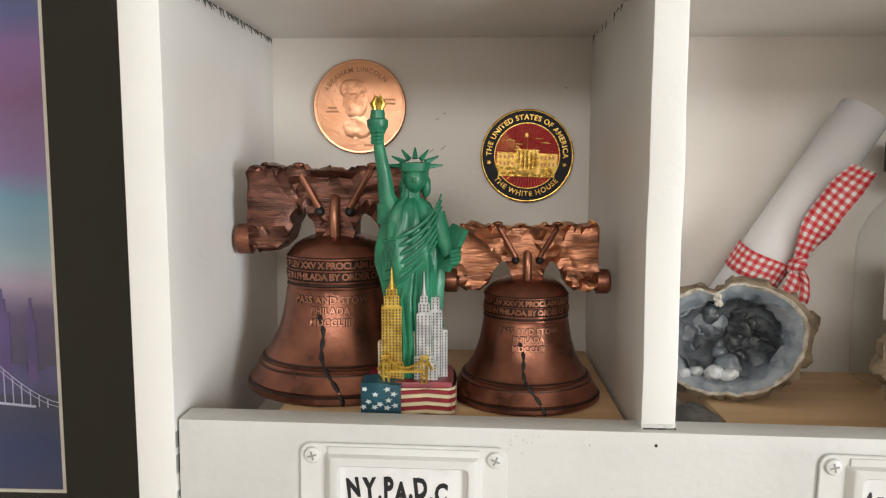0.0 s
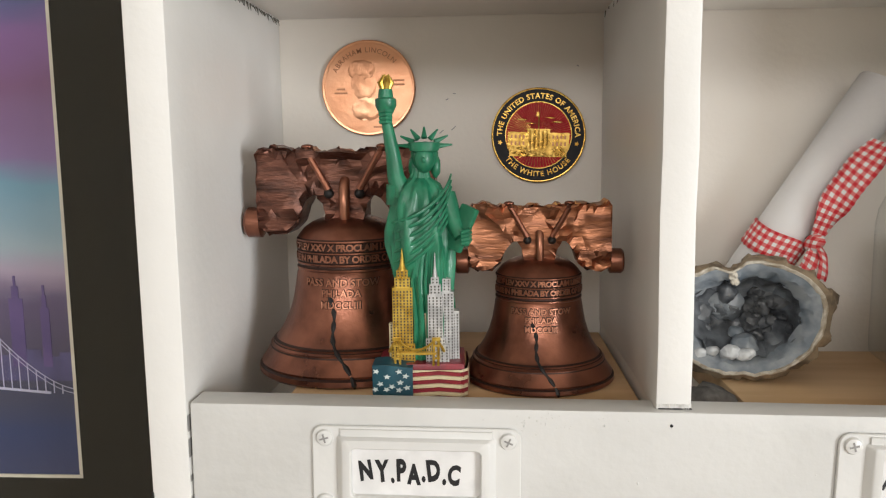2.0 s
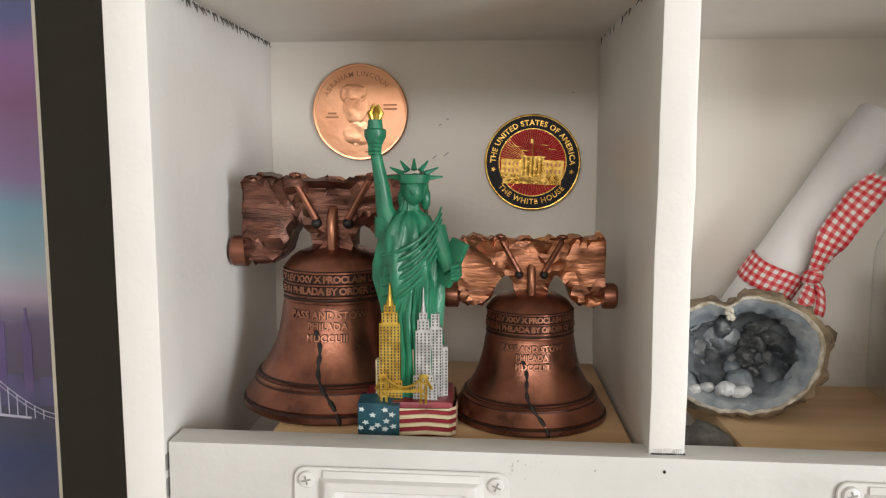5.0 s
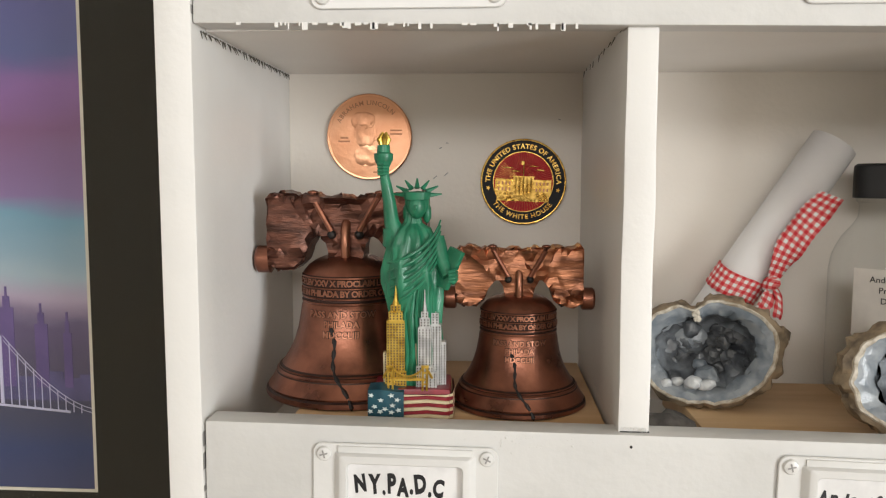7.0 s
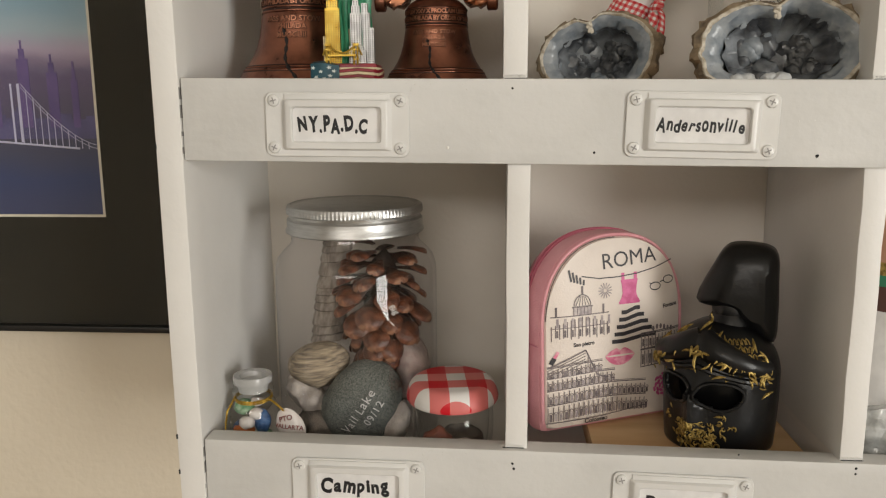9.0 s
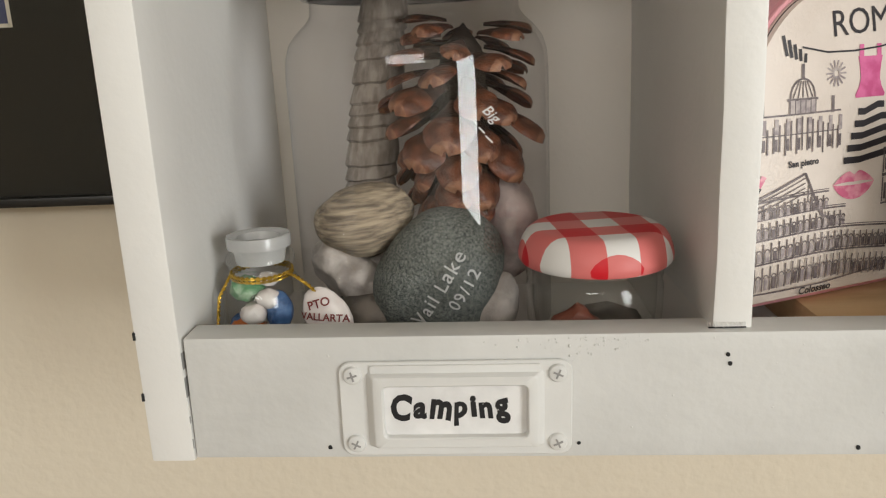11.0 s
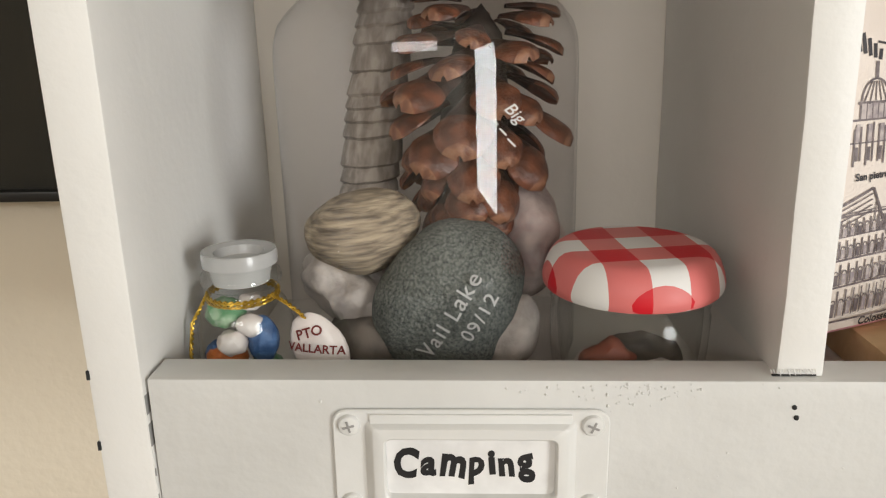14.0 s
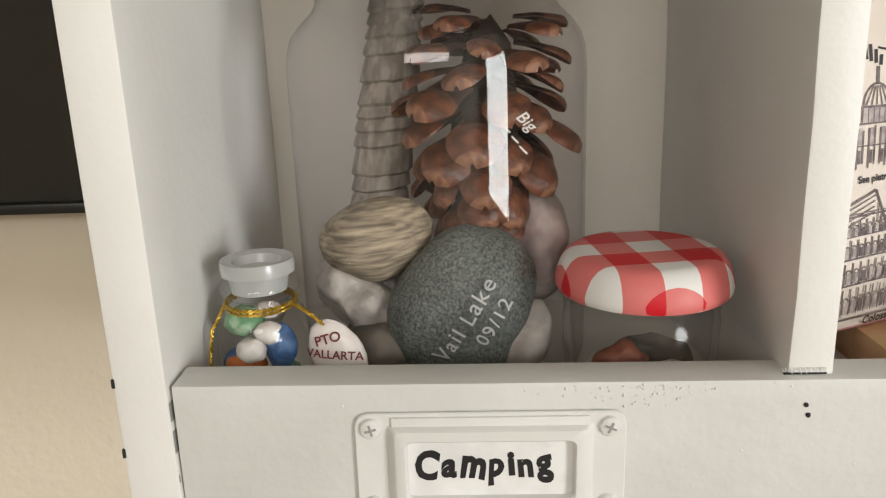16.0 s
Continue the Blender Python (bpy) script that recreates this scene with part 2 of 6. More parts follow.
for z0, z1 in RAILS:
    part("shelf_board", worn(boxed(0.0002, RIGHT - DT - 0.0002, BOARD + 0.0003, BACK - 0.0003, z0 + 0.0002, z0 + BOARD)), PAINT_IN, unit)
    rail = part("front_rail", worn(boxed(0.0004, RIGHT - DT - 0.0004, 0, BOARD, 0, z1 - z0, bevel=0.0008), 0.0003), PAINT_RAIL_DIM, unit, at=pose(0, 0, z0 + 0.0008, 0, SAG, 0))
for i in range(1, 4):
    for (_, a), (b, _) in zip(RAILS, RAILS[1:]):
        x0 = i * DX + (i - 1) * DT + (0.0018 if i == 1 and a < 1.4 else 0.0)
        bm = boxed(x0, x0 + DT, 0.0030, BACK - 0.0004, a + sag(x0 + DT) - 0.0004, b + 0.0006, bevel=0.0008)
        worn(bm, 0.0005)
        dv = part("divider", bm, PAINT, unit)
        lower = part("divider_foot", boxed(x0 + 0.0004, x0 + DT - 0.0004, BOARD + 0.0004, BACK - 0.0006, a - 0.0245, a + 0.0002), PAINT_IN, unit)

# frayed board ends and open joints
rng = random.Random(4)
for i in (1, 2):
    x0 = i * DX + (i - 1) * DT
    for a in (RAILS[0][1], RAILS[1][1]):
        bm = bmesh.new()
        for k in range(15):
            x = x0 + DT * (k + rng.random()) / 15
            h = 0.0003 + 0.0011 * rng.random() ** 2
            tube([(x, 0.0028, a + sag(x0) + 0.0016), (x + rng.uniform(-0.0003, 0.0003), 0.0018, a + sag(x0) + 0.0014 - h)], [0.00022, 0.00005], 4, bm)
        part("frayed_edge", bm, PAINT, unit, "splintered board end")
for a, n, xs in ((RAILS[2][0], 60, 0.0), (RAILS[2][0], 10, DX)):
    bm = bmesh.new()
    for k in range(n):
        y = 0.006 + (BACK - 0.008) * (k + rng.random()) / n
        s = 1 if xs == 0 else -1
        tube([(xs + s * 0.0002, y, a - 0.0003), (xs + s * rng.uniform(0.0004, 0.0016), y + rng.uniform(-0.001, 0.001), a - rng.uniform(0.0012, 0.0034))], [0.00035, 0.0001], 4, bm)
    part("frayed_edge", bm, BURR, unit, "splintered fibres along the upper joint")
bm = bmesh.new()
for k in range(34):
    x = 0.012 + 0.12 * rng.random()
    box(bm, x, x + rng.uniform(0.0004, 0.002), -0.00035, 0.0002, RAILS[2][0] + sag(x) - rng.uniform(0.0002, 0.0022), RAILS[2][0] + sag(x) + 0.0004)
part("paint_drip", bm, PAINT, unit)
for z0, z1 in RAILS:
    for a, b in ((z0 + 0.004, z0 + 0.007), (z0 + 0.012, z0 + 0.014), (z0 + 0.020, z0 + 0.026), (z0 + 0.0285, z1 - 0.0035)):
        part("open_joint", boxed(0.00002, 0.00012, -0.00030, 0.002, a, b), SLOT, unit, smooth=False)
    for i in range(1, 3):
        x0 = i * DX + (i - 1) * DT
        part("open_joint", boxed(x0 + 0.0006, x0 + DT, 0.0026, 0.0034, z1 + sag(x0 + DT) + 0.0002, z1 + sag(x0) + 0.0003), GAP, unit, smooth=False)


def spot(x, z, r, name, mat, tall=1.0):
    bm = bmesh.new()
    ellipsoid(bm, (0, 0, 0), (r, min(0.0003, r * 0.3), r * tall), 2, r * 0.35, 900, x * 50)
    return part(name, bm, mat, unit, at=pose(x, -0.0001, z))


for x, z, r in ((0.1500, 1.5045, 0.0007), (0.1512, 1.3292, 0.0008), (0.1519, 1.3266, 0.0008), (0.1860, 1.4765, 0.0007), (0.188, 1.3005, 0.0009),
                (0.111, 1.3035, 0.0007), (0.040, 1.3035, 0.0008), (0.309, 1.3312, 0.0008), (0.309, 1.3285, 0.0007), (0.309, 1.5055, 0.0008), (0.281, 1.4745, 0.0009), (0.1215, 1.479, 0.0008), (0.256, 1.3365, 0.0006)):
    spot(x, z, r * 0.8, "nail_hole", GAP if abs(x - 0.1215) > 0.001 else PAINT)
for k in range(150):      # paint blisters on the rails
    z0, z1 = RAILS[rng.choice((0, 0, 1))]
    x, z = (rng.gauss(0.112, 0.010), z1 + sag(0.112) - abs(rng.gauss(0, 0.003)) - 0.0008) if k < 110 else (rng.uniform(0.01, 0.3), rng.uniform(z0 + 0.003, z1 - 0.003))
    spot(x, z, rng.uniform(0.00012, 0.00036), "paint_blister", PAINT_RAIL_DIM)
for x, z in ((-0.0126, 1.339), (-0.0126, 1.3205), (-0.0126, 1.48)):
    part("chip", boxed(-0.0003, 0.0004, -0.0008, 0.0014, -0.0011, 0.0011), GAP, unit, at=pose(x, 0.0, z))


# ---- label holders ----
def rounded_loft(rows, n=5):
    """Skin over rounded rectangles (width, height, corner radius, y), facing -y."""
    bm, rings = bmesh.new(), []
    for w, hh, rad, y in rows:
        ring = []
        for q, (sx, sz) in enumerate(((1, 1), (-1, 1), (-1, -1), (1, -1))):
            for k in range(n):
                ang = math.pi / 2 * (q + k / (n - 1))
                ring.append(bm.verts.new((sx * (w / 2 - rad) + rad * math.cos(ang), y, sz * (hh / 2 - rad) + rad * math.sin(ang))))
        rings.append(ring)
    for a, b in zip(rings, rings[1:]):
        for k in range(len(a)):
            bm.faces.new((a[k], a[(k + 1) % len(a)], b[(k + 1) % len(b)], b[k]))
    return bm


def handwritten(text, bold, slant, seed):
    """Uneven marker writing: every letter a little tilted, shifted and stretched."""
    rh, out, x = random.Random(seed), bmesh.new(), 0.0
    for ch in text:
        g = letters(ch, 0.01, 0.00004, bold, slant + rh.uniform(-0.12, 0.12), 1.0, "LEFT", "TOP_BASELINE")
        wide = max(v.co.x for v in g.verts) - min(v.co.x for v in g.verts)
        left = min(v.co.x for v in g.verts)
        g.transform(pose(x, rh.uniform(-0.0005, 0.0005), 0, 0, 0, rh.uniform(-7, 7)) @ Matrix.Diagonal((1, rh.uniform(0.86, 1.1), 1, 1)) @ Matrix.Translation((-left, 0, 0)))
        x += wide + 0.0006 + rh.uniform(0, 0.0005)
        join(out, g)
    return upright(out)


def label_holder(x, z, turn, text, width, height=0.0105, bold=0.00040, slant=0.0, shift=0.0):
    h = thing("label_holder", f"white-painted metal label holder with a handwritten card", "label holder", pose(x, -0.0002, z, 0, turn, 0), group="label holders on the rails")
    bm = rounded_loft([(0.0650, 0.0285, 0.0034, -0.0001), (0.0650, 0.0285, 0.0034, -0.0006), (0.0644, 0.0279, 0.0031, -0.0009)])
    bm.faces.new([v for v in bm.verts if v.co.y < -0.00085])
    part("plate", bm, HOLDER, h)
    part("ledge", boxed(-0.0236, 0.0236, -0.0016, -0.0006, 0.0100, 0.0134, bevel=0.0004), HOLDER, h)
    bm = rounded_loft([(0.0500, 0.0230, 0.0010, -0.0007), (0.0488, 0.0226, 0.0012, -0.0012), (0.0462, 0.0216, 0.0012, -0.0030), (0.0448, 0.0210, 0.0012, -0.0034),
                       (0.0408, 0.0162, 0.0018, -0.0034), (0.0400, 0.0154, 0.0016, -0.0030), (0.0397, 0.0151, 0.0015, -0.0011)])
    part("raised_frame", bm, HOLDER, h)
    card = part("card", boxed(-0.0206, 0.0206, -0.00125, -0.00092, -0.0080, 0.0080), CARD, h, "white paper card", smooth=False)
    if text:
        bm = handwritten(text, bold, slant, round(x * 1000))
        xs, zs = [v.co.x for v in bm.verts], [v.co.z for v in bm.verts]
        kx, kz = width / (max(xs) - min(xs)), height / (max(zs) - min(zs))
        for v in bm.verts:
            v.co = ((v.co.x - (max(xs) + min(xs)) / 2) * kx + shift, -0.00133 + v.co.y, (v.co.z - (max(zs) + min(zs)) / 2) * kz)
        for v in bm.verts:
            v.co.z += 0.0006 * noise.noise(Vector((v.co.x * 260, z * 9, v.co.z * 150)))
            v.co.x += 0.0004 * noise.noise(Vector((v.co.x * 160, v.co.z * 300, 7)))
        part("handwriting", bm, INK, card, "black marker handwriting")
    for sx in (-0.0285, 0.0285):
        for sz in (-0.0103, 0.0105):
            s = part("screw", lathe([(0, -0.0003), (0.0027, -0.0003), (0.0027, 0.0003), (0.0023, 0.0009), (0.0012, 0.00125), (0, 0.0013)], 20), HOLDER, h,
                     at=pose(sx, -0.0009, sz, 90, 0, 0))
            bm = boxed(-0.0014, 0.0014, -0.00026, 0.00026, 0.0010, 0.00142)
            box(bm, -0.00026, 0.00026, -0.0014, 0.0014, 0.0010, 0.00141)
            part("cross_slot", bm, SLOT, s, at=pose(0, 0, 0, 0, 0, 20 + 900 * sx + 2000 * sz))
    return h


label_holder(0.0720, 1.4894, 0.8, "NY.PA.D.C", 0.0320, 0.0086, 0.00052, 0.0, -0.0020)
label_holder(0.2315, 1.4880, 1.6, "Andersonville", 0.0375, 0.0072, 0.00034, 0.15, -0.0008)
label_holder(0.0766, 1.3153, 0.6, "Camping", 0.0334, 0.0098, 0.00044, 0.05, -0.0014)
label_holder(0.2308, 1.3118, 1.6, "Rome", 0.0250, 0.0072, 0.00036, 0.0, -0.0040)
label_holder(0.0735, 1.6665, 0.0, "", 0.03)
label_holder(0.2330, 1.6665, 0.0, "", 0.03)


# ---- framed print on the wall ----
def art_material():
    """Dusk sky of a printed cityscape: violet, rose, turquoise and dark water in soft bands."""
    m = bpy.data.materials.new("printed_dusk_sky")
    m.use_nodes = True
    n, l = m.node_tree.nodes, m.node_tree.links
    b = n["Principled BSDF"]
    b.inputs["Roughness"].default_value = 0.5
    tc, sp, nz, ad, rp = (n.new("ShaderNode" + k) for k in ("TexCoord", "SeparateXYZ", "TexNoise", "Math", "ValToRGB"))
    nz.inputs["Scale"].default_value, nz.inputs["Detail"].default_value = 16, 3
    mp = n.new("ShaderNodeMapping")
    mp.inputs["Scale"].default_value = (0.6, 1, 1.8)
    l.new(tc.outputs["Object"], mp.inputs["Vector"])
    l.new(mp.outputs["Vector"], nz.inputs["Vector"])
    l.new(tc.outputs["Object"], sp.inputs["Vector"])
    ad.operation = "MULTIPLY_ADD"
    ad.inputs[1].default_value = 0.035
    l.new(nz.outputs["Fac"], ad.inputs[0])
    l.new(sp.outputs["Z"], ad.inputs[2])
    mr = n.new("ShaderNodeMapRange")
    mr.inputs["From Min"].default_value, mr.inputs["From Max"].default_value = 0.0, 0.40
    l.new(ad.outputs["Value"], mr.inputs["Value"])
    l.new(mr.outputs["Result"], rp.inputs["Fac"])
    stops = [(0.0, (0.07, 0.075, 0.14)), (0.10, (0.055, 0.075, 0.18)), (0.16, (0.09, 0.09, 0.13)), (0.26, (0.15, 0.12, 0.22)), (0.295, (0.50, 0.42, 0.56)),
             (0.33, (0.42, 0.54, 0.62)), (0.40, (0.22, 0.42, 0.56)), (0.43, (0.30, 0.21, 0.42)), (0.52, (0.26, 0.13, 0.27)), (0.57, (0.30, 0.16, 0.40)),
             (0.61, (0.13, 0.15, 0.34)), (0.70, (0.13, 0.13, 0.32)), (0.85, (0.12, 0.17, 0.40)), (1.0, (0.16, 0.15, 0.40))]
    e = rp.color_ramp.elements
    e[0].position, e[0].color = stops[0][0], (*stops[0][1], 1)
    e[1].position, e[1].color = stops[-1][0], (*stops[-1][1], 1)
    for p, c in stops[1:-1]:
        e.new(p).color = (*(q * 0.86 for q in c), 1)
    l.new(rp.outputs["Color"], b.inputs["Base Color"])
    return m


ART = art_material()
MAT_BOARD = material("dark_mat_board", (0.024, 0.021, 0.014), 0.8, colour2=(0.020, 0.018, 0.012), scale=30, bump=0.1)
BEVEL = material("mat_bevel_core", (0.72, 0.68, 0.58), 0.7)
FRAME_BLACK = material("black_frame", (0.015, 0.014, 0.013), 0.35)
TOWER = material("printed_violet_towers", (0.15, 0.105, 0.27), 0.5, colour2=(0.115, 0.085, 0.22), scale=40)
TOWER_FAR = material("printed_far_skyline", (0.12, 0.11, 0.24), 0.5, colour2=(0.09, 0.085, 0.18), scale=60)
CABLE = material("printed_pale_cables", (0.60, 0.60, 0.78), 0.5)
PANE = glass("picture_glass", (1, 1, 1), 0.25, 0.03)

# origin: lower right corner of the print; the top leans away from the wall
art = thing("framed_print", "dark-matted print of a violet dusk skyline and bridge", "picture", pose(-0.1058, 0.1222, 1.4315, 0, 0.1, 0))
PW, PH = 0.40, 0.40
ML, MR, MB, MT = PW + 0.07, 0.072, 0.0715, PH + 0.07
pr = part("print", boxed(-PW, 0, 0.0006, 0.0012, 0, PH), ART, art, "printed violet and turquoise dusk cityscape", smooth=False)
bm = boxed(-ML, -PW, 0, 0.002, -MB, MT)
box(bm, 0, MR, 0, 0.002, -MB, MT)
box(bm, -PW, 0, 0, 0.002, -MB, 0)
box(bm, -PW, 0, 0, 0.002, PH, MT)
part("mat", bm, MAT_BOARD, art, "dark olive-black mat board", smooth=False)
bm = boxed(-PW, 0.0002, -0.0001, 0.0005, -0.0012, 0.0004)
box(bm, -0.0004, 0.0012, -0.0001, 0.0005, -0.0012, PH)
part("mat_bevel", bm, BEVEL, art, "pale bevelled mat edge", smooth=False)
bm = boxed(-ML - 0.008, MR + 0.008, -0.006, 0.012, -MB - 0.004, -MB, bevel=0.0008)
box(bm, MR, MR + 0.008, -0.006, 0.012, -MB, MT, bevel=0.0008)
box(bm, -ML - 0.008, -ML, -0.006, 0.012, -MB, MT, bevel=0.0008)
box(bm, -ML - 0.008, MR + 0.008, -0.006, 0.012, MT, MT + 0.008, bevel=0.0008)
part("frame", bm, FRAME_BLACK, art, "thin black frame")
pane = part("pane", boxed(-ML, MR, -0.0040, -0.0030, -MB, MT), PANE, art, "clear picture glass", smooth=False)
pane.visible_shadow = False
# skyline and bridge of the print
rs = random.Random(8)
bm = bmesh.new()
for x, w, h in ((-0.0445, 0.0075, 0.097), (-0.0262, 0.0070, 0.0885), (-0.0122, 0.0045, 0.084), (-0.066, 0.010, 0.084), (-0.087, 0.012, 0.092), (-0.114, 0.012, 0.08)):
    box(bm, x - w / 2, x + w / 2, 0.0003, 0.00058, 0.055, h)
    box(bm, x - w / 4, x + w / 4, 0.0003, 0.00058, h, h + 0.006)
    box(bm, x - 0.0006, x + 0.0006, 0.0003, 0.00058, h + 0.006, h + 0.011)
part("printed_tower", bm, TOWER, pr, smooth=False)
bm = bmesh.new()
x = -0.3
while x < -0.004:
    w = rs.uniform(0.003, 0.009)
    box(bm, x, min(x + w, -0.0005), 0.0004, 0.00059, 0.048, 0.060 + rs.uniform(0, 0.010))
    x += w
part("printed_skyline", bm, TOWER_FAR, pr, smooth=False)
bm = bmesh.new()
deck = lambda q: 0.0420 - 0.085 * (q + 0.012)
tube([(-0.2, 0.0003, deck(-0.2)), (-0.012, 0.0003, deck(-0.012))], 0.0007, 5, bm)
cable = lambda q: deck(q) + 0.003 + 0.034 * min(1.0, (-q / 0.047)) ** 1.6
pts = [(-0.0005 - 0.0465 * k / 12, 0.0003, cable(-0.0005 - 0.0465 * k / 12)) for k in range(13)]
tube(pts, 0.00022, 4, bm)
tube([(p[0], p[1], p[2] - 0.0022) for p in pts], 0.00018, 4, bm)
for k in range(11):
    q = -0.006 - 0.0042 * k
    tube([(q, 0.0003, deck(q)), (q, 0.0003, cable(q))], 0.00028, 4, bm)
for q in (-0.049, -0.0535):
    box(bm, q - 0.0006, q + 0.0006, 0.0002, 0.00045, 0.046, 0.082)
part("printed_bridge", bm, CABLE, pr)


# ---- upper left cubby: bells, figurine, coins ----
def copper_material():
    """Antiqued copper: worn bright faces, dark patina in patches."""
    m = material("antiqued_copper", (0.32, 0.130, 0.081), 0.31, 0.88, colour2=(0.105, 0.043, 0.030), scale=70, bump=0.12, bump_scale=500, contrast=(0.28, 0.62), rough_var=0.14)
    return m


COPPER = copper_material()
COPPER_DARK = material("dark_copper_bark", (0.19, 0.082, 0.056), 0.42, 0.8, colour2=(0.045, 0.025, 0.02), scale=160, bump=0.5, bump_scale=500, stretch=(0.35, 1, 1.6), contrast=(0.3, 0.6))
COPPER_BRIGHT = material("worn_copper_bark", (0.50, 0.21, 0.11), 0.36, 0.85, colour2=(0.10, 0.042, 0.03), scale=150, bump=0.4, bump_scale=400, stretch=(0.35, 1, 1.6), contrast=(0.3, 0.62))
COPPER_LETTER = material("rubbed_copper_letters", (0.42, 0.185, 0.115), 0.33, 0.9, scale=300)
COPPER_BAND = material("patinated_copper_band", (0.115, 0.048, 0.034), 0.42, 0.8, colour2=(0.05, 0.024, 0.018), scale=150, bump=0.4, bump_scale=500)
GROOVE = material("dark_copper_groove", (0.050, 0.024, 0.018), 0.5, 0.6, scale=200)
PATINA = material("black_patina", (0.02, 0.017, 0.016), 0.5, 0.4)


def bell_profile(r, h):
    """Half outline of the bell: mouth, waist, bands, shoulder, crown; z from the mouth up."""
    pts = [(0.90, 0.0), (0.97, 0.004), (1.0, 0.02), (0.995, 0.05), (0.965, 0.062), (0.972, 0.075), (0.94, 0.10), (0.905, 0.135), (0.875, 0.165), (0.868, 0.175), (0.872, 0.185),
           (0.845, 0.195), (0.835, 0.20), (0.838, 0.212), (0.808, 0.222), (0.79, 0.235), (0.715, 0.31), (0.655, 0.39), (0.612, 0.48), (0.585, 0.57), (0.568, 0.64),
           (0.55, 0.665), (0.565, 0.672), (0.565, 0.683), (0.552, 0.69), (0.55, 0.70), (0.562, 0.706), (0.562, 0.716), (0.55, 0.722), (0.55, 0.775), (0.56, 0.78), (0.56, 0.788), (0.549, 0.794),
           (0.549, 0.845), (0.562, 0.852), (0.562, 0.862), (0.55, 0.87), (0.535, 0.885), (0.48, 0.925), (0.40, 0.96), (0.30, 0.985), (0.2, 1.0), (0, 1.005)]
    return [(a * r, b * h) for a, b in pts]


def bell_radius(profile, z):
    for (r0, z0), (r1, z1) in zip(profile, profile[1:]):
        if z0 <= z <= z1:
            return r0 + (r1 - r0) * (z - z0) / max(z1 - z0, 1e-9)
    return profile[-1][0]


def wrap_text(text, size, profile, z, lift=0.00030, spacing=1.0, turn=0.0, bold=0.00009):
    """Raised lettering bent round the bell, facing -y."""
    bm = letters(text, size, 0.00032 if bold < 0.0002 else 0.00012, bold, 0, spacing)
    for v in bm.verts:
        x, up, out = v.co
        r = bell_radius(profile, z + up) + out + lift
        a = x / max(r, 1e-6) + turn
        v.co = (r * math.sin(a), -r * math.cos(a), z + up)
    return bm


def yoke_outline(w, h, flip=1):
    """Wavy timber beam with two drooping ends, as (x, z) pairs; z from the beam's underside end up."""
    top = []
    n = 40
    for k in range(n + 1):
        u = -1 + 2 * k / n
        z = 1.0 - 0.065 * abs(math.sin(u * 9.0 + 0.7)) - 0.03 * abs(math.sin(u * 23)) - (0.05 if abs(u) > 0.97 else 0) - 0.02 * math.cos(u * 3)
        top.append((u * w, z * h))
    low = [(1.0, 0.30), (0.99, 0.08), (0.93, 0.05), (0.86, 0.0), (0.80, 0.05), (0.66, 0.02), (0.54, 0.12), (0.48, 0.30), (0.43, 0.42), (0.37, 0.47),
           (0.30, 0.47), (0.22, 0.36), (0.20, -0.02), (-0.20, -0.02), (-0.22, 0.36), (-0.30, 0.47), (-0.37, 0.47), (-0.43, 0.42), (-0.48, 0.30), (-0.54, 0.12), (-0.66, 0.02), (-0.80, 0.05),
           (-0.86, 0.0), (-0.93, 0.05), (-0.99, 0.08), (-1.0, 0.30)]
    return top + [(x * w, z * h) for x, z in low]


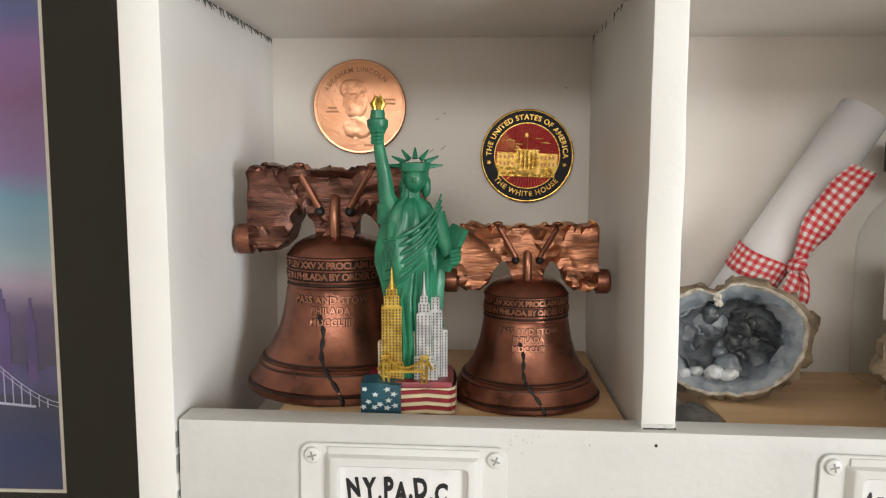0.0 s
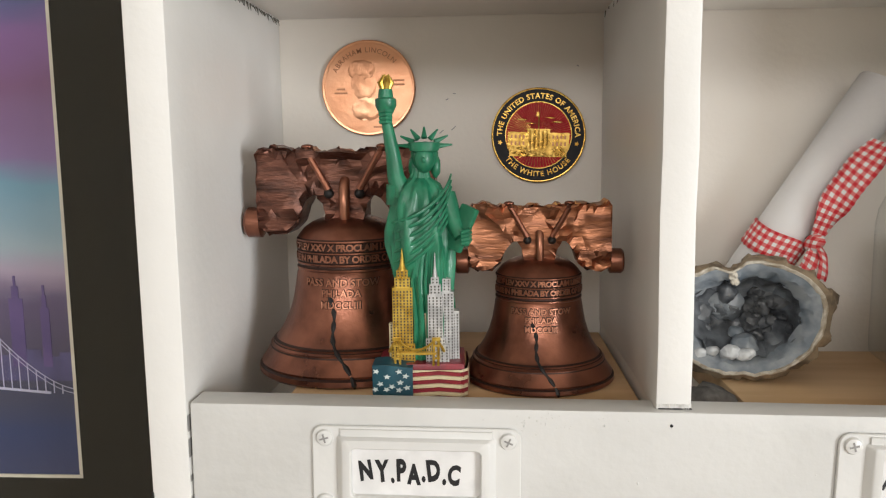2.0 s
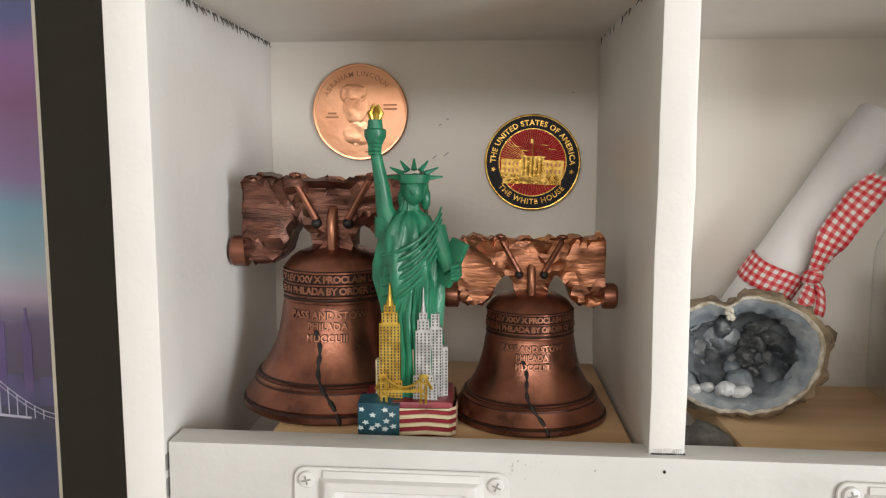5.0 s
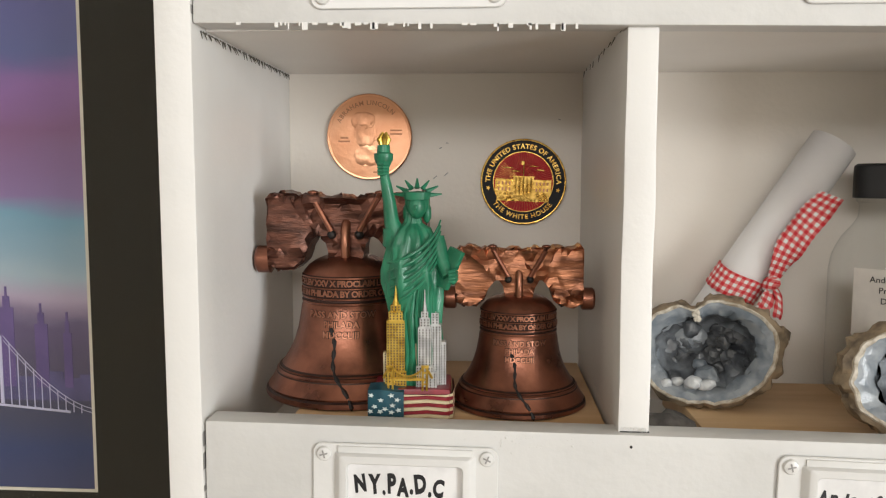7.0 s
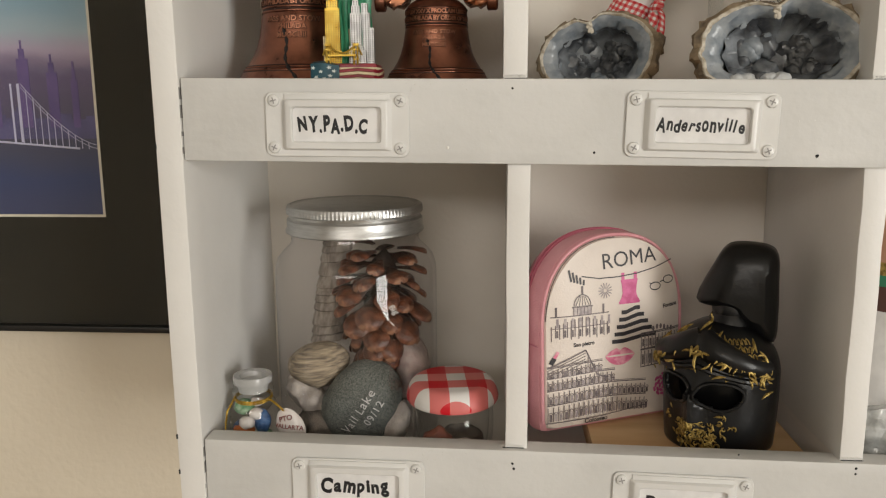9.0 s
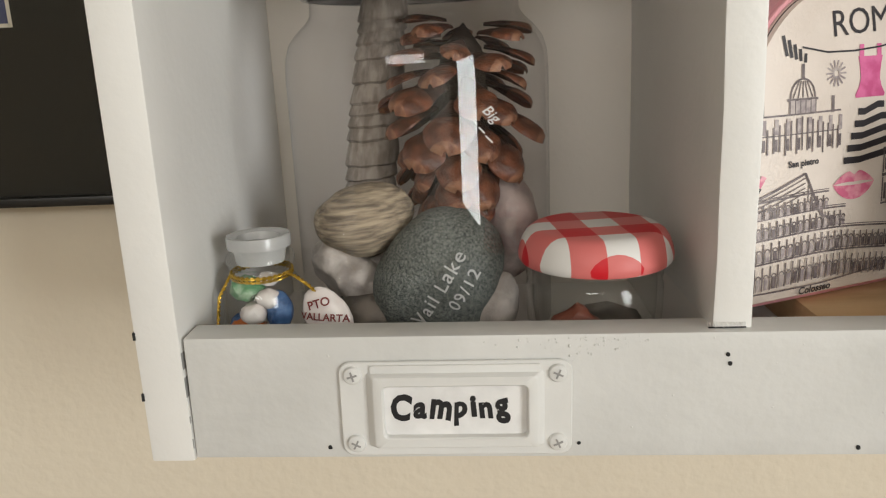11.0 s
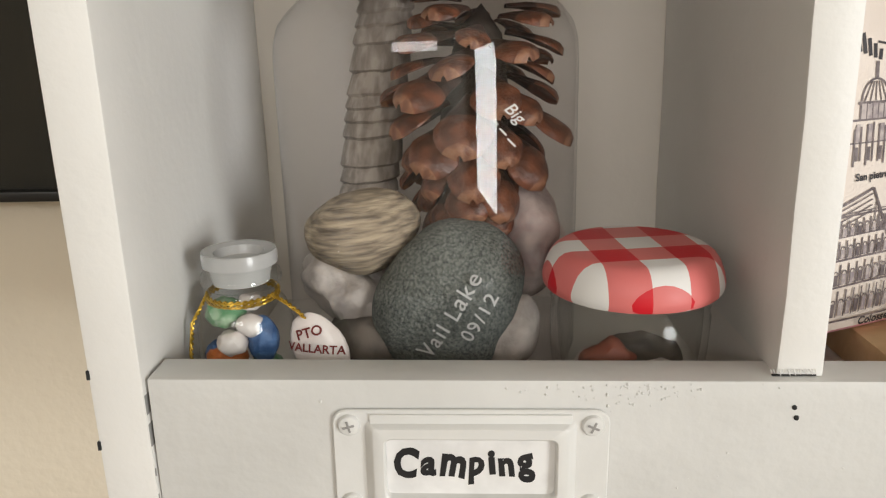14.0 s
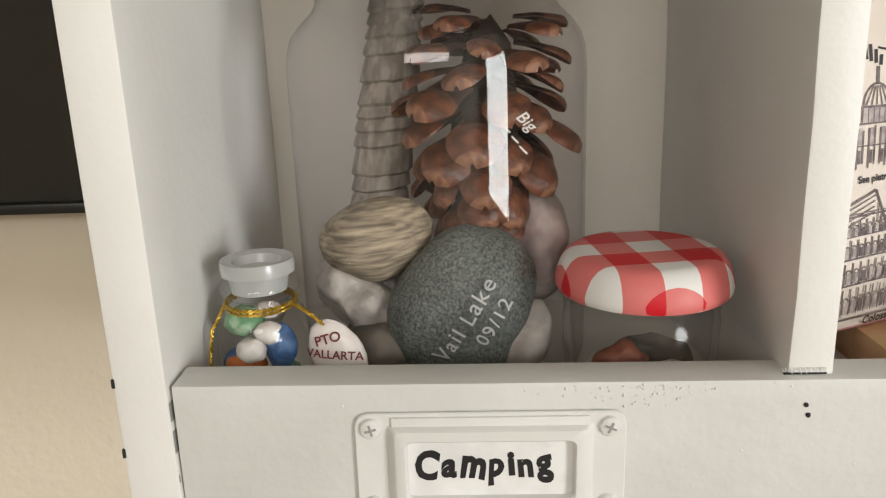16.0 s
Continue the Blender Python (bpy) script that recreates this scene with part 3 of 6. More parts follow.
def bell(x, y, z, r, h, yoke_w, yoke_h, size, beam, turn, label):
    b = thing("bell", label, "bell", pose(x, y, z, 0, 0, turn), group="souvenir bells")
    prof = bell_profile(r, h)
    bm = lathe(prof, 72)
    for f in bm.faces:      # dark patina in the grooves and behind the lettering
        q = f.calc_center_median().z / h
        if any(abs(q - g) < 0.003 for g in (0.056, 0.170, 0.1975, 0.217, 0.6865, 0.695, 0.719, 0.7485, 0.791, 0.8195, 0.866)):
            f.material_index = 1
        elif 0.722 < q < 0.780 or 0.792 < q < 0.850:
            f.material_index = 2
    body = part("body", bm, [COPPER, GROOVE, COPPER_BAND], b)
    band = size * 0.92
    for text, zz, s, sp in (("REOF Lev XXV X Proclaim Liberty", 0.82, band, 0.92), ("House in Philada By Order of the A", 0.748, band, 0.92), ("PASS AND STOW", 0.605, size * 0.95, 1.05),
                            ("PHILADA", 0.54, size * 0.92, 1.05), ("MDCCLIII", 0.47, size * 0.92, 1.05)):
        part("lettering", wrap_text(text.upper() if zz > 0.7 else text, s, prof, zz * h, spacing=sp), COPPER_LETTER, body, "raised worn copper lettering")
        # bolder dark copy under the words, a shadow outline in groove colour
        if zz < 0.7:
            part("lettering_patina", wrap_text(text, s, prof, zz * h, 0.00006, sp, 0.0, 0.00030), GROOVE, body, "dark painted shadow outline round the letters")
    # the crack runs down from the lettering to the lip
    pts = []
    for k in range(23):
        f = k / 22
        zz = (0.52 - 0.51 * f) * h
        a = (-0.20 + 0.42 * f ** 1.4 + 0.05 * math.sin(f * 9)) * (0.56 * r / max(bell_radius(prof, zz), 1e-6)) ** 0.4
        rr = bell_radius(prof, zz) + 0.00005
        pts.append((rr * math.sin(a), -rr * math.cos(a), zz))
    part("crack", tube(pts, [0.027 * r * (0.8 + 0.35 * math.sin(k * 1.9)) for k in range(23)], 6), PATINA, body, "dark raised crack line")
    for k in (3, 19):
        bm = bmesh.new()
        ellipsoid(bm, (0, 0, 0), (0.02 * r, 0.012 * r, 0.02 * r), 2)
        part("rivet", bm, COPPER_LETTER, body, at=pose(*pts[k]))
    # beam over the crown
    zy = h * 0.985 - 0.18 * yoke_h
    bm = prism([(px, pz) for px, pz in yoke_outline(yoke_w, yoke_h)], -0.19 * r, 0.19 * r, bevel=0.03 * r)
    bmesh.ops.triangulate(bm, faces=bm.faces)
    bmesh.ops.subdivide_edges(bm, edges=[e for e in bm.edges if e.calc_length() > 0.08 * r], cuts=2)
    bmesh.ops.subdivide_edges(bm, edges=[e for e in bm.edges if e.calc_length() > 0.05 * r], cuts=1)
    bmesh.ops.triangulate(bm, faces=bm.faces)
    for v in bm.verts:
        if abs(v.co.y) > 0.12 * r:
            warp = 0.5 * noise.noise(Vector((v.co.x, v.co.z, 0)) * 1.5 / r)
            grain = noise.noise(Vector((v.co.x * 2.2 / r + 3 * warp, v.co.z * 11 / r + 4 * warp, size * 900)))
            v.co.y += math.copysign(0.16 * r * (abs(grain) * 2 - 0.42), v.co.y)
    for f in bm.faces:      # patina left in the hollows of the grain
        if f.calc_center_median().length > 0 and abs(f.calc_center_median().y) < 0.18 * r and abs(f.normal.y) > 0.4:
            f.material_index = 1
    yk = part("yoke", bm, [beam, GROOVE], b, "carved timber-grained copper beam", at=pose(0, 0, zy))
    for s in (-1, 1):
        knob = lathe([(0, 0), (0.135 * r, 0), (0.165 * r, 0.02 * r), (0.165 * r, 0.16 * r), (0.14 * r, 0.19 * r), (0.09 * r, 0.2 * r), (0, 0.2 * r)], 24)
        part("axle_end", knob, COPPER, b, at=pose(s * yoke_w * 0.985, 0, zy + 0.13 * yoke_h, 0, s * 90, 0))
        # iron strap over the beam
        zt, zb = zy + yoke_h * 0.93, zy + yoke_h * 0.50
        part("strap", tube([(s * 0.42 * yoke_w, 0.1 * r, zt), (s * 0.42 * yoke_w, -0.16 * r, zt + 0.02 * r), (s * 0.40 * yoke_w, -0.245 * r, zt - 0.03 * r), (s * 0.17 * yoke_w, -0.255 * r, zb)], 0.035 * r, 8), COPPER, b)
        bm = bmesh.new()
        ellipsoid(bm, (0, 0, 0), (0.07 * r, 0.05 * r, 0.03 * r), 2)
        part("strap_head", bm, COPPER, b, at=pose(s * 0.42 * yoke_w, -0.15 * r, zt + 0.03 * r))
        bm = bmesh.new()
        ellipsoid(bm, (0, 0, 0), (0.055 * r,) * 3, 2)
        part("bolt", bm, PATINA, b, at=pose(s * 0.17 * yoke_w, -0.25 * r, zb - 0.04 * r))
    part("crown_loop", tube([(0, -0.24 * r, h * 0.96), (0, -0.27 * r, h * 1.04), (0, -0.26 * r, zy + 0.52 * yoke_h), (0, -0.18 * r, zy + 0.60 * yoke_h)], 0.055 * r, 10), COPPER_LETTER, b)
    return b


UP, UPR = FLOOR_UP + 0.0205, FLOOR_UP + 0.012      # tops of the pine blocks
riser = tagged(part("wood_riser", boxed(0.026, 0.1445, 0.016, 0.118, FLOOR_UP, UP, bevel=0.0006), WOOD), "bare pine block lying on the shelf board", "block", group="pine risers")
bell(0.0412, 0.0650, UP, 0.0358, 0.0587, 0.0338, 0.0345, 0.0038, COPPER_DARK, 0, "large antiqued copper bell with a dark timber-grained yoke")
bell(0.1128, 0.0500, UP, 0.0276, 0.0447, 0.0254, 0.0255, 0.0029, COPPER_BRIGHT, 0, "small antiqued copper bell with a bright timber-grained yoke")

# ---- coins ----
PENNY = material("bright_copper", (0.74, 0.39, 0.23), 0.30, 0.95, colour2=(0.70, 0.34, 0.19), scale=50, bump=0.12, bump_scale=250)
PENNY_DARK = material("shaded_copper_relief", (0.42, 0.20, 0.11), 0.4, 0.8, scale=200)
GOLD = material("polished_gold", (0.72, 0.46, 0.12), 0.28, 0.95, colour2=(0.52, 0.30, 0.06), scale=200, bump=0.2, bump_scale=500)
ENAMEL_BLACK = material("black_enamel", (0.008, 0.007, 0.010), 0.3, spec=0.2)
ENAMEL_RED = material("red_enamel", (0.52, 0.016, 0.018), 0.4, 0.0, colour2=(0.44, 0.014, 0.018), scale=90, spec=0.2)


def ring_text(text, size, radius, top=True, depth=0.00015, bold=0.00004, spacing=1.0, centre=0.0):
    """Writing round a coin's rim, in x and z, facing -y."""
    bm = letters(text, size, depth, bold, 0, spacing)
    for v in bm.verts:
        x, up, out = v.co
        if top:
            a, r = math.pi / 2 - x / radius + centre, radius + up
        else:
            a, r = -math.pi / 2 + x / radius + centre, radius - up
        v.co = (r * math.cos(a), -out, r * math.sin(a))
    return bm


def disc(r, thick, rim, seg=72):
    return lathe([(0, 0), (r, 0), (r, thick), (r - rim * 0.3, thick + 0.0003), (r - rim, thick + 0.0002), (r - rim * 1.1, thick), (0, thick)], seg)


CR = 0.0213
coin = thing("coin", "large bright copper coin with raised lettering on the back panel", "coin", pose(0.0406, BACK - 0.0002, 1.6165, 0, 0, 0))
part("disc", disc(CR, 0.0022, 0.0012), PENNY, coin, at=pose(0, 0, 0, 90, 0, 0))
part("lettering", ring_text("ABRAHAM LINCOLN", 0.0032, 0.0168, bold=0.00002, spacing=1.15, centre=0.15), PENNY_DARK, coin, "raised copper capitals", at=pose(0, -0.0023, 0))
bm = bmesh.new()
ellipsoid(bm, (-0.002, 0, 0.0030), (0.0058, 0.00022, 0.0085), 3, 0.0005, 500)
ellipsoid(bm, (-0.0010, 0, -0.0095), (0.0068, 0.00018, 0.0055), 3, 0.0005, 500)
ellipsoid(bm, (-0.0030, -0.00005, 0.0080), (0.0062, 0.0003, 0.0045), 3, 0.0006, 700)
part("relief", bm, PENNY, coin, "plain raised oval relief", at=pose(0, -0.0023, 0))
for i, (bx, bz, bw) in enumerate(((-0.0125, -0.0005, 0.004), (-0.0125, -0.0022, 0.006), (0.0135, 0.0032, 0.006), (0.0135, 0.0014, 0.006), (0.004, -0.0175, 0.004))):
    part("small_lettering", boxed(bx - bw / 2, bx + bw / 2, -0.0024, -0.0021, bz - 0.0004, bz + 0.0004), PENNY_DARK, coin, smooth=False)

WR = 0.0212
med = thing("challenge_coin", "gold medallion with red and black enamel on the back panel", "coin", pose(0.1174, BACK - 0.0002, 1.5943, 0, 2, 0))
part("disc", disc(WR, 0.0026, 0.0013), GOLD, med, at=pose(0, 0, 0, 90, 0, 0))
bm = lathe([(0.0150, 0.00268), (0.0204, 0.00268), (0.0204, 0.00294), (0.0150, 0.00282)], 72)
part("enamel_ring", bm, ENAMEL_BLACK, med, "black enamel ring", at=pose(0, 0, 0, 90, 0, 0))
part("enamel_field", lathe([(0, 0.00268), (0.0146, 0.00268), (0.0146, 0.00276), (0, 0.00276)], 72), ENAMEL_RED, med, "red enamel field", at=pose(0, 0, 0, 90, 0, 0))
part("inner_ring", lathe([(0.0146, 0.0026), (0.0146, 0.0030), (0.0150, 0.0030), (0.0150, 0.0026)], 72), GOLD, med, at=pose(0, 0, 0, 90, 0, 0))
part("lettering", ring_text("THE UNITED STATES OF AMERICA", 0.0033, 0.0174, bold=0.00008, spacing=1.12), GOLD, med, "raised gold capitals", at=pose(0, -0.0029, 0))
part("lettering", ring_text("THE WHITE HOUSE", 0.0033, 0.0174, False, bold=0.00008, spacing=1.15), GOLD, med, "raised gold capitals", at=pose(0, -0.0029, 0))


def star(bm, x, z, r, y0, y1, turn=0.3):
    pts = [(x + (r if k % 2 == 0 else r * 0.45) * math.sin(k * math.pi / 5 + turn), z + (r if k % 2 == 0 else r * 0.45) * math.cos(k * math.pi / 5 + turn)) for k in range(10)]
    return prism(pts, y0, y1, bm)


for s in (-1, 1):
    part("star", star(bmesh.new(), s * 0.0172, -0.0036, 0.0012, -0.0031, -0.0028), GOLD, med)
bm = bmesh.new()
for k in range(40):
    a = math.pi * (k + 0.5) / 40
    tube([(0.004 * math.cos(a), -0.0028, 0.004 * math.sin(a)), (0.0144 * math.cos(a), -0.0028, 0.0144 * math.sin(a))], 0.00008, 3, bm)
for k in range(15):
    a = -math.pi * (0.28 + 0.44 * k / 14)
    tube([(0.0092 * math.cos(a) * 1.2, -0.0028, -0.0095), (0.0143 * math.cos(a), -0.0028, 0.0143 * math.sin(a))], 0.00007, 3, bm)
part("rays", bm, GOLD, med, "fine gold sun rays")
house = bmesh.new()
box(house, -0.0138, 0.0138, -0.0036, -0.0027, -0.0062, 0.0012)
box(house, -0.0050, 0.0050, -0.0042, -0.0030, -0.0066, 0.0022)
box(house, -0.0055, 0.0055, -0.0044, -0.0030, 0.0022, 0.0028)
box(house, -0.0128, 0.0128, -0.0034, -0.0027, -0.0096, -0.0062)
tube([(0, -0.0030, 0.0028), (0, -0.0030, 0.0102)], 0.00022, 5, house)
box(house, -0.0012, 0.0001, -0.0031, -0.0028, 0.0084, 0.0102)
for k in range(-2, 3):
    tube([(k * 0.0019, -0.0044, -0.0060), (k * 0.0019, -0.0044, 0.0022)], 0.00045, 6, house)
for k in range(60):
    x = rng.uniform(-0.0125, 0.0125)
    ellipsoid(house, (x, -0.0036, rng.uniform(-0.0092, -0.0052) if abs(x) > 0.005 else rng.uniform(-0.0092, -0.0072)), (0.0008, 0.0004, 0.0006), 1)
for sx, sz in ((-0.0075, 0.0068), (0.0050, 0.0078), (-0.004, 0.0052), (0.008, 0.006)):
    ellipsoid(house, (sx, -0.0029, sz), (0.0026, 0.0002, 0.00035), 1)
part("building_relief", house, GOLD, med, "raised gold building and garden relief")
bm = bmesh.new()
for s in (-1, 1):
    for k in range(4):
        for j in range(2):
            box(bm, s * (0.0066 + 0.0018 * k) - 0.0004, s * (0.0066 + 0.0018 * k) + 0.0004, -0.0037, -0.0035, -0.0046 + 0.0030 * j, -0.0030 + 0.0030 * j)
part("window_relief", bm, PENNY_DARK, med, smooth=False)
for x, z, ln, tt in ((0.0735, 1.5965, 0.0024, -40), (0.0790, 1.5980, 0.0026, -42), (0.0762, 1.611, 0.0014, -30), (0.0795, 1.6135, 0.0012, 0), (0.135, 1.625, 0.001, 20)):
    part("scratch", boxed(-ln / 2, ln / 2, -0.0003, 0.0002, -0.00018, 0.00018), SLOT, unit, at=pose(x, BACK, z, 0, tt, 0))

# ---- statue figurine with skyline and flag base ----
GREEN = material("painted_green_resin", (0.022, 0.205, 0.105), 0.42, colour2=(0.012, 0.135, 0.068), scale=120, bump=0.15, bump_scale=600, coat=0.15)
FLAME = material("gold_paint", (0.72, 0.50, 0.10), 0.3, 0.8, colour2=(0.5, 0.3, 0.04), scale=300)
SILVER = material("silver_paint", (0.62, 0.62, 0.62), 0.35, 0.6, colour2=(0.45, 0.45, 0.46), scale=300)
CREAM_PAINT = material("ivory_paint", (0.66, 0.56, 0.36), 0.45, colour2=(0.55, 0.45, 0.27), scale=120)
FLAG_RED = material("flag_red_paint", (0.26, 0.018, 0.03), 0.38, colour2=(0.18, 0.012, 0.022), scale=150, bump=0.1)
FLAG_BLUE = material("flag_teal_paint", (0.018, 0.085, 0.115), 0.4, colour2=(0.012, 0.06, 0.085), scale=150)
FLAG_WHITE = material("flag_star_white", (0.66, 0.72, 0.70), 0.45)
WIN_DARK = material("painted_window_dark", (0.05, 0.045, 0.035), 0.5)

fig = thing("statue_souvenir", "green torch-bearing statue souvenir with gold and silver skyline", "figurine", pose(0.0715, 0.0335, UP, 0, 0, 2) @ Matrix.Diagonal((1, 1, 0.97, 1)))
# flag-wrapped base
part("base_core", boxed(-0.0148, 0.0148, -0.0118, 0.0118, 0.0003, 0.0160, bevel=0.0015), FLAG_RED, fig, "dark red painted base")
for k, zz in enumerate((0.0008, 0.0045, 0.0082, 0.0119)):
    for j, mt in ((0, CREAM_PAINT), (1, FLAG_RED)):
        z0 = zz + 0.00185 * j
        bm = bmesh.new()
        path = [(-0.004, -0.0122), (0.006, -0.0124), (0.0130, -0.0122), (0.0152, -0.0095), (0.0158, 0.0), (0.0152, 0.0115)]
        rows = []
        for i, (px, py) in enumerate(path):
            dz = 0.0010 * math.sin(i * 1.5) + (0.0022 * max(0, i - 2) / 3)
            rows.append([bm.verts.new((px * (1.0 + 0.035 * q), py * (1.0 + 0.035 * q), min(z0 + zc + dz, 0.0134))) for q, zc in ((0, 0), (1, 0.0003), (1, 0.0017), (0, 0.0020))])
        for a, b2 in zip(rows, rows[1:]):
            for c in range(4):
                bm.faces.new((a[c], a[(c + 1) % 4], b2[(c + 1) % 4], b2[c]))
        part("stripe", bm, mt, fig)
bm = bmesh.new()
n = 14
cols = []
for k in range(n + 1):
    f = k / n
    px = -0.0162 + 0.0135 * f
    py = -0.0128 - 0.0012 * math.sin(f * 2.6)
    cols.append([bm.verts.new(p) for p in ((px, py, 0.0), (px, py - 0.0003 * math.sin(f * 6), 0.0156 + 0.0007 * math.sin(f * 5)), (px + 0.0005, -0.0075, 0.0173 + 0.0006 * math.sin(f * 5)), (px + 0.0005, -0.0075, 0.0))])
for a, b2 in zip(cols, cols[1:]):
    for c in range(4):
        bm.faces.new((a[c], a[(c + 1) % 4], b2[(c + 1) % 4], b2[c]))
bm.faces.new(cols[0][::-1]); bm.faces.new(cols[-1])
canton = part("canton", bm, FLAG_BLUE, fig, "teal-blue starred flag corner")
for i, (sx, sz) in enumerate(((-0.0148, 0.0096), (-0.0112, 0.0074), (-0.0072, 0.0098), (-0.0135, 0.0040), (-0.0096, 0.0030), (-0.0050, 0.0076), (-0.0068, 0.0048), (-0.0046, 0.0024), (-0.0152, 0.0014), (-0.0114, 0.0006 + 0.001), (-0.0072, 0.0014))):
    f = (sx + 0.0162) / 0.0135
    py = -0.0128 - 0.0012 * math.sin(f * 2.6)
    part("star", star(bmesh.new(), sx, sz + 0.0036, 0.00125, py - 0.0004, py + 0.0004, 0.3 + i), FLAG_WHITE, canton)

# the statue, one plain mesh
bm = bmesh.new()


def folds(a, i):
    return 1 + 0.085 * math.sin(7 * a + 0.5 * i) + 0.05 * math.sin(13 * a - 0.8 * i) + 0.03 * math.sin(23 * a + 1.3 * i)


robe = [(0.0102, 0.012), (0.0100, 0.022), (0.0097, 0.032), (0.0098, 0.042), (0.0104, 0.050), (0.0110, 0.056), (0.0110, 0.061), (0.0102, 0.066), (0.0094, 0.0705), (0.0086, 0.0745), (0.0066, 0.0775), (0.0034, 0.0795), (0.0026, 0.083), (0, 0.084)]
body = lathe(robe, 96, None, folds)
for v in body.verts:
    v.co.y *= 0.72
    v.co.x += 0.0008 * math.sin(v.co.z * 70)
join(bm, body)
# shawl folds across the body
for k in range(6):
    f = k / 5
    pts = []
    for j in range(13):
        a = -2.75 + 2.5 * j / 12
        zz = 0.046 + 0.018 * f + 0.024 * (j / 12) * (1 - 0.3 * f) - 0.004 * math.sin(j / 12 * math.pi)
        rr = 0.0108 - 0.012 * max(0, zz - 0.064)
        pts.append((rr * math.cos(a), 0.74 * rr * math.sin(a), zz))
    tube(pts, [0.0003 + 0.0004 * math.sin(math.pi * j / 12) for j in range(13)], 6, bm)
for k in range(8):
    x = -0.007 + 0.0022 * k
    y = -0.0072 * math.sqrt(max(0.05, 1 - (x / 0.0108) ** 2)) - 0.0003
    tube([(x, y, 0.014), (x + 0.0004, y - 0.0004, 0.030), (x - 0.0006, y - 0.0002, 0.044), (x * 0.7 + 0.001, y, 0.056)], [0.0007, 0.0008, 0.0006, 0.0002], 6, bm)
# head, hair, crown
ellipsoid(bm, (0.0012, -0.0022, 0.0862), (0.0036, 0.0040, 0.0050), 3)
ellipsoid(bm, (0.0012, 0.0005, 0.0868), (0.0047, 0.0042, 0.0052), 3, 0.0006, 900)
ellipsoid(bm, (0.0050, 0.0010, 0.0835), (0.0018, 0.0022, 0.0042), 2, 0.0003, 900)
ellipsoid(bm, (-0.0026, 0.0010, 0.0835), (0.0018, 0.0022, 0.0042), 2, 0.0003, 900)
ellipsoid(bm, (0.0012, -0.0062, 0.0858), (0.0006, 0.0007, 0.0011), 2)
lathe([(0.0042, 0.0), (0.0049, 0.0004), (0.0054, 0.0032), (0.0047, 0.0034), (0.0040, 0.001)], 32, bm, lambda a, i: 1 + 0.02 * math.sin(24 * a), centre=(0.0012, -0.0012, 0.0885))
for k in range(7):
    a = math.pi * (0.02 + 0.16 * k)
    ca, sa = math.cos(a), math.sin(a)
    tube([(0.0012 + 0.0042 * ca, -0.0010, 0.0903 + 0.0030 * sa), (0.0012 + 0.0095 * ca, 0.0004, 0.0905 + 0.0066 * sa)], [0.0011, 0.0003], 6, bm)
# raised arm with torch
tube([(-0.0062, 0, 0.0735), (-0.0086, -0.0004, 0.0800), (-0.0094, -0.0008, 0.0880), (-0.0108, -0.0012, 0.0960), (-0.0114, -0.0014, 0.1000)], [0.0042, 0.0030, 0.0025, 0.0020, 0.0017], 14, bm)
tube([(-0.0092, 0, 0.0700), (-0.0084, 0, 0.0770)], [0.0030, 0.0036], 12, bm)
ellipsoid(bm, (-0.0114, -0.0020, 0.1010), (0.0022, 0.0022, 0.0034), 3)
for k in range(4):
    tube([(-0.0133, -0.0030, 0.0988 + 0.0013 * k), (-0.0112, -0.0044, 0.0990 + 0.0013 * k), (-0.0095, -0.0030, 0.0990 + 0.0013 * k)], 0.0007, 6, bm)
lathe([(0.0, 0), (0.0012, 0), (0.0016, 0.0040), (0.0034, 0.0078), (0.0036, 0.0082), (0.0036, 0.0104), (0.0026, 0.0110), (0.0023, 0.0138), (0, 0.0138)], 24, bm, centre=(-0.0114, -0.0016, 0.0962))
# tablet arm
tube([(0.0082, -0.0005, 0.0735), (0.0112, -0.0030, 0.0640), (0.0132, -0.0062, 0.0590)], [0.0036, 0.0030, 0.0022], 12, bm)
tab = boxed(-0.0034, 0.0034, -0.0012, 0.0012, -0.0082, 0.0082, bevel=0.0008)
tab.transform(pose(0.0136, -0.0042, 0.0620, -12, 20, -38))
join(bm, tab)
ellipsoid(bm, (0.0150, -0.0072, 0.0588), (0.0020, 0.0018, 0.0030), 2)
for k in range(4):
    tube([(0.0134, -0.0088, 0.0572 + 0.0013 * k), (0.0158, -0.0086, 0.0578 + 0.0013 * k), (0.0166, -0.0062, 0.0582 + 0.0013 * k)], 0.0007, 6, bm)
green_faces = len(bm.faces)
for k in range(5):
    a = k * 1.26
    tube([(-0.0114 + 0.0008 * math.cos(a), -0.0016 + 0.0008 * math.sin(a), 0.1098), (-0.0114 + 0.0019 * math.cos(a), -0.0016 + 0.0016 * math.sin(a), 0.1122), (-0.0112 + 0.0011 * math.cos(a + 0.6), -0.0016 + 0.0008 * math.sin(a), 0.1150)], [0.0010, 0.0011, 0.0002], 8, bm)
bm.faces.ensure_lookup_table()
for f in list(bm.faces)[green_faces:]:
    f.material_index = 1
part("statue", bm, [GREEN, FLAME], fig, "green robed statue raising a gold-flamed torch", at=pose(0.0005, 0.0005, 0))


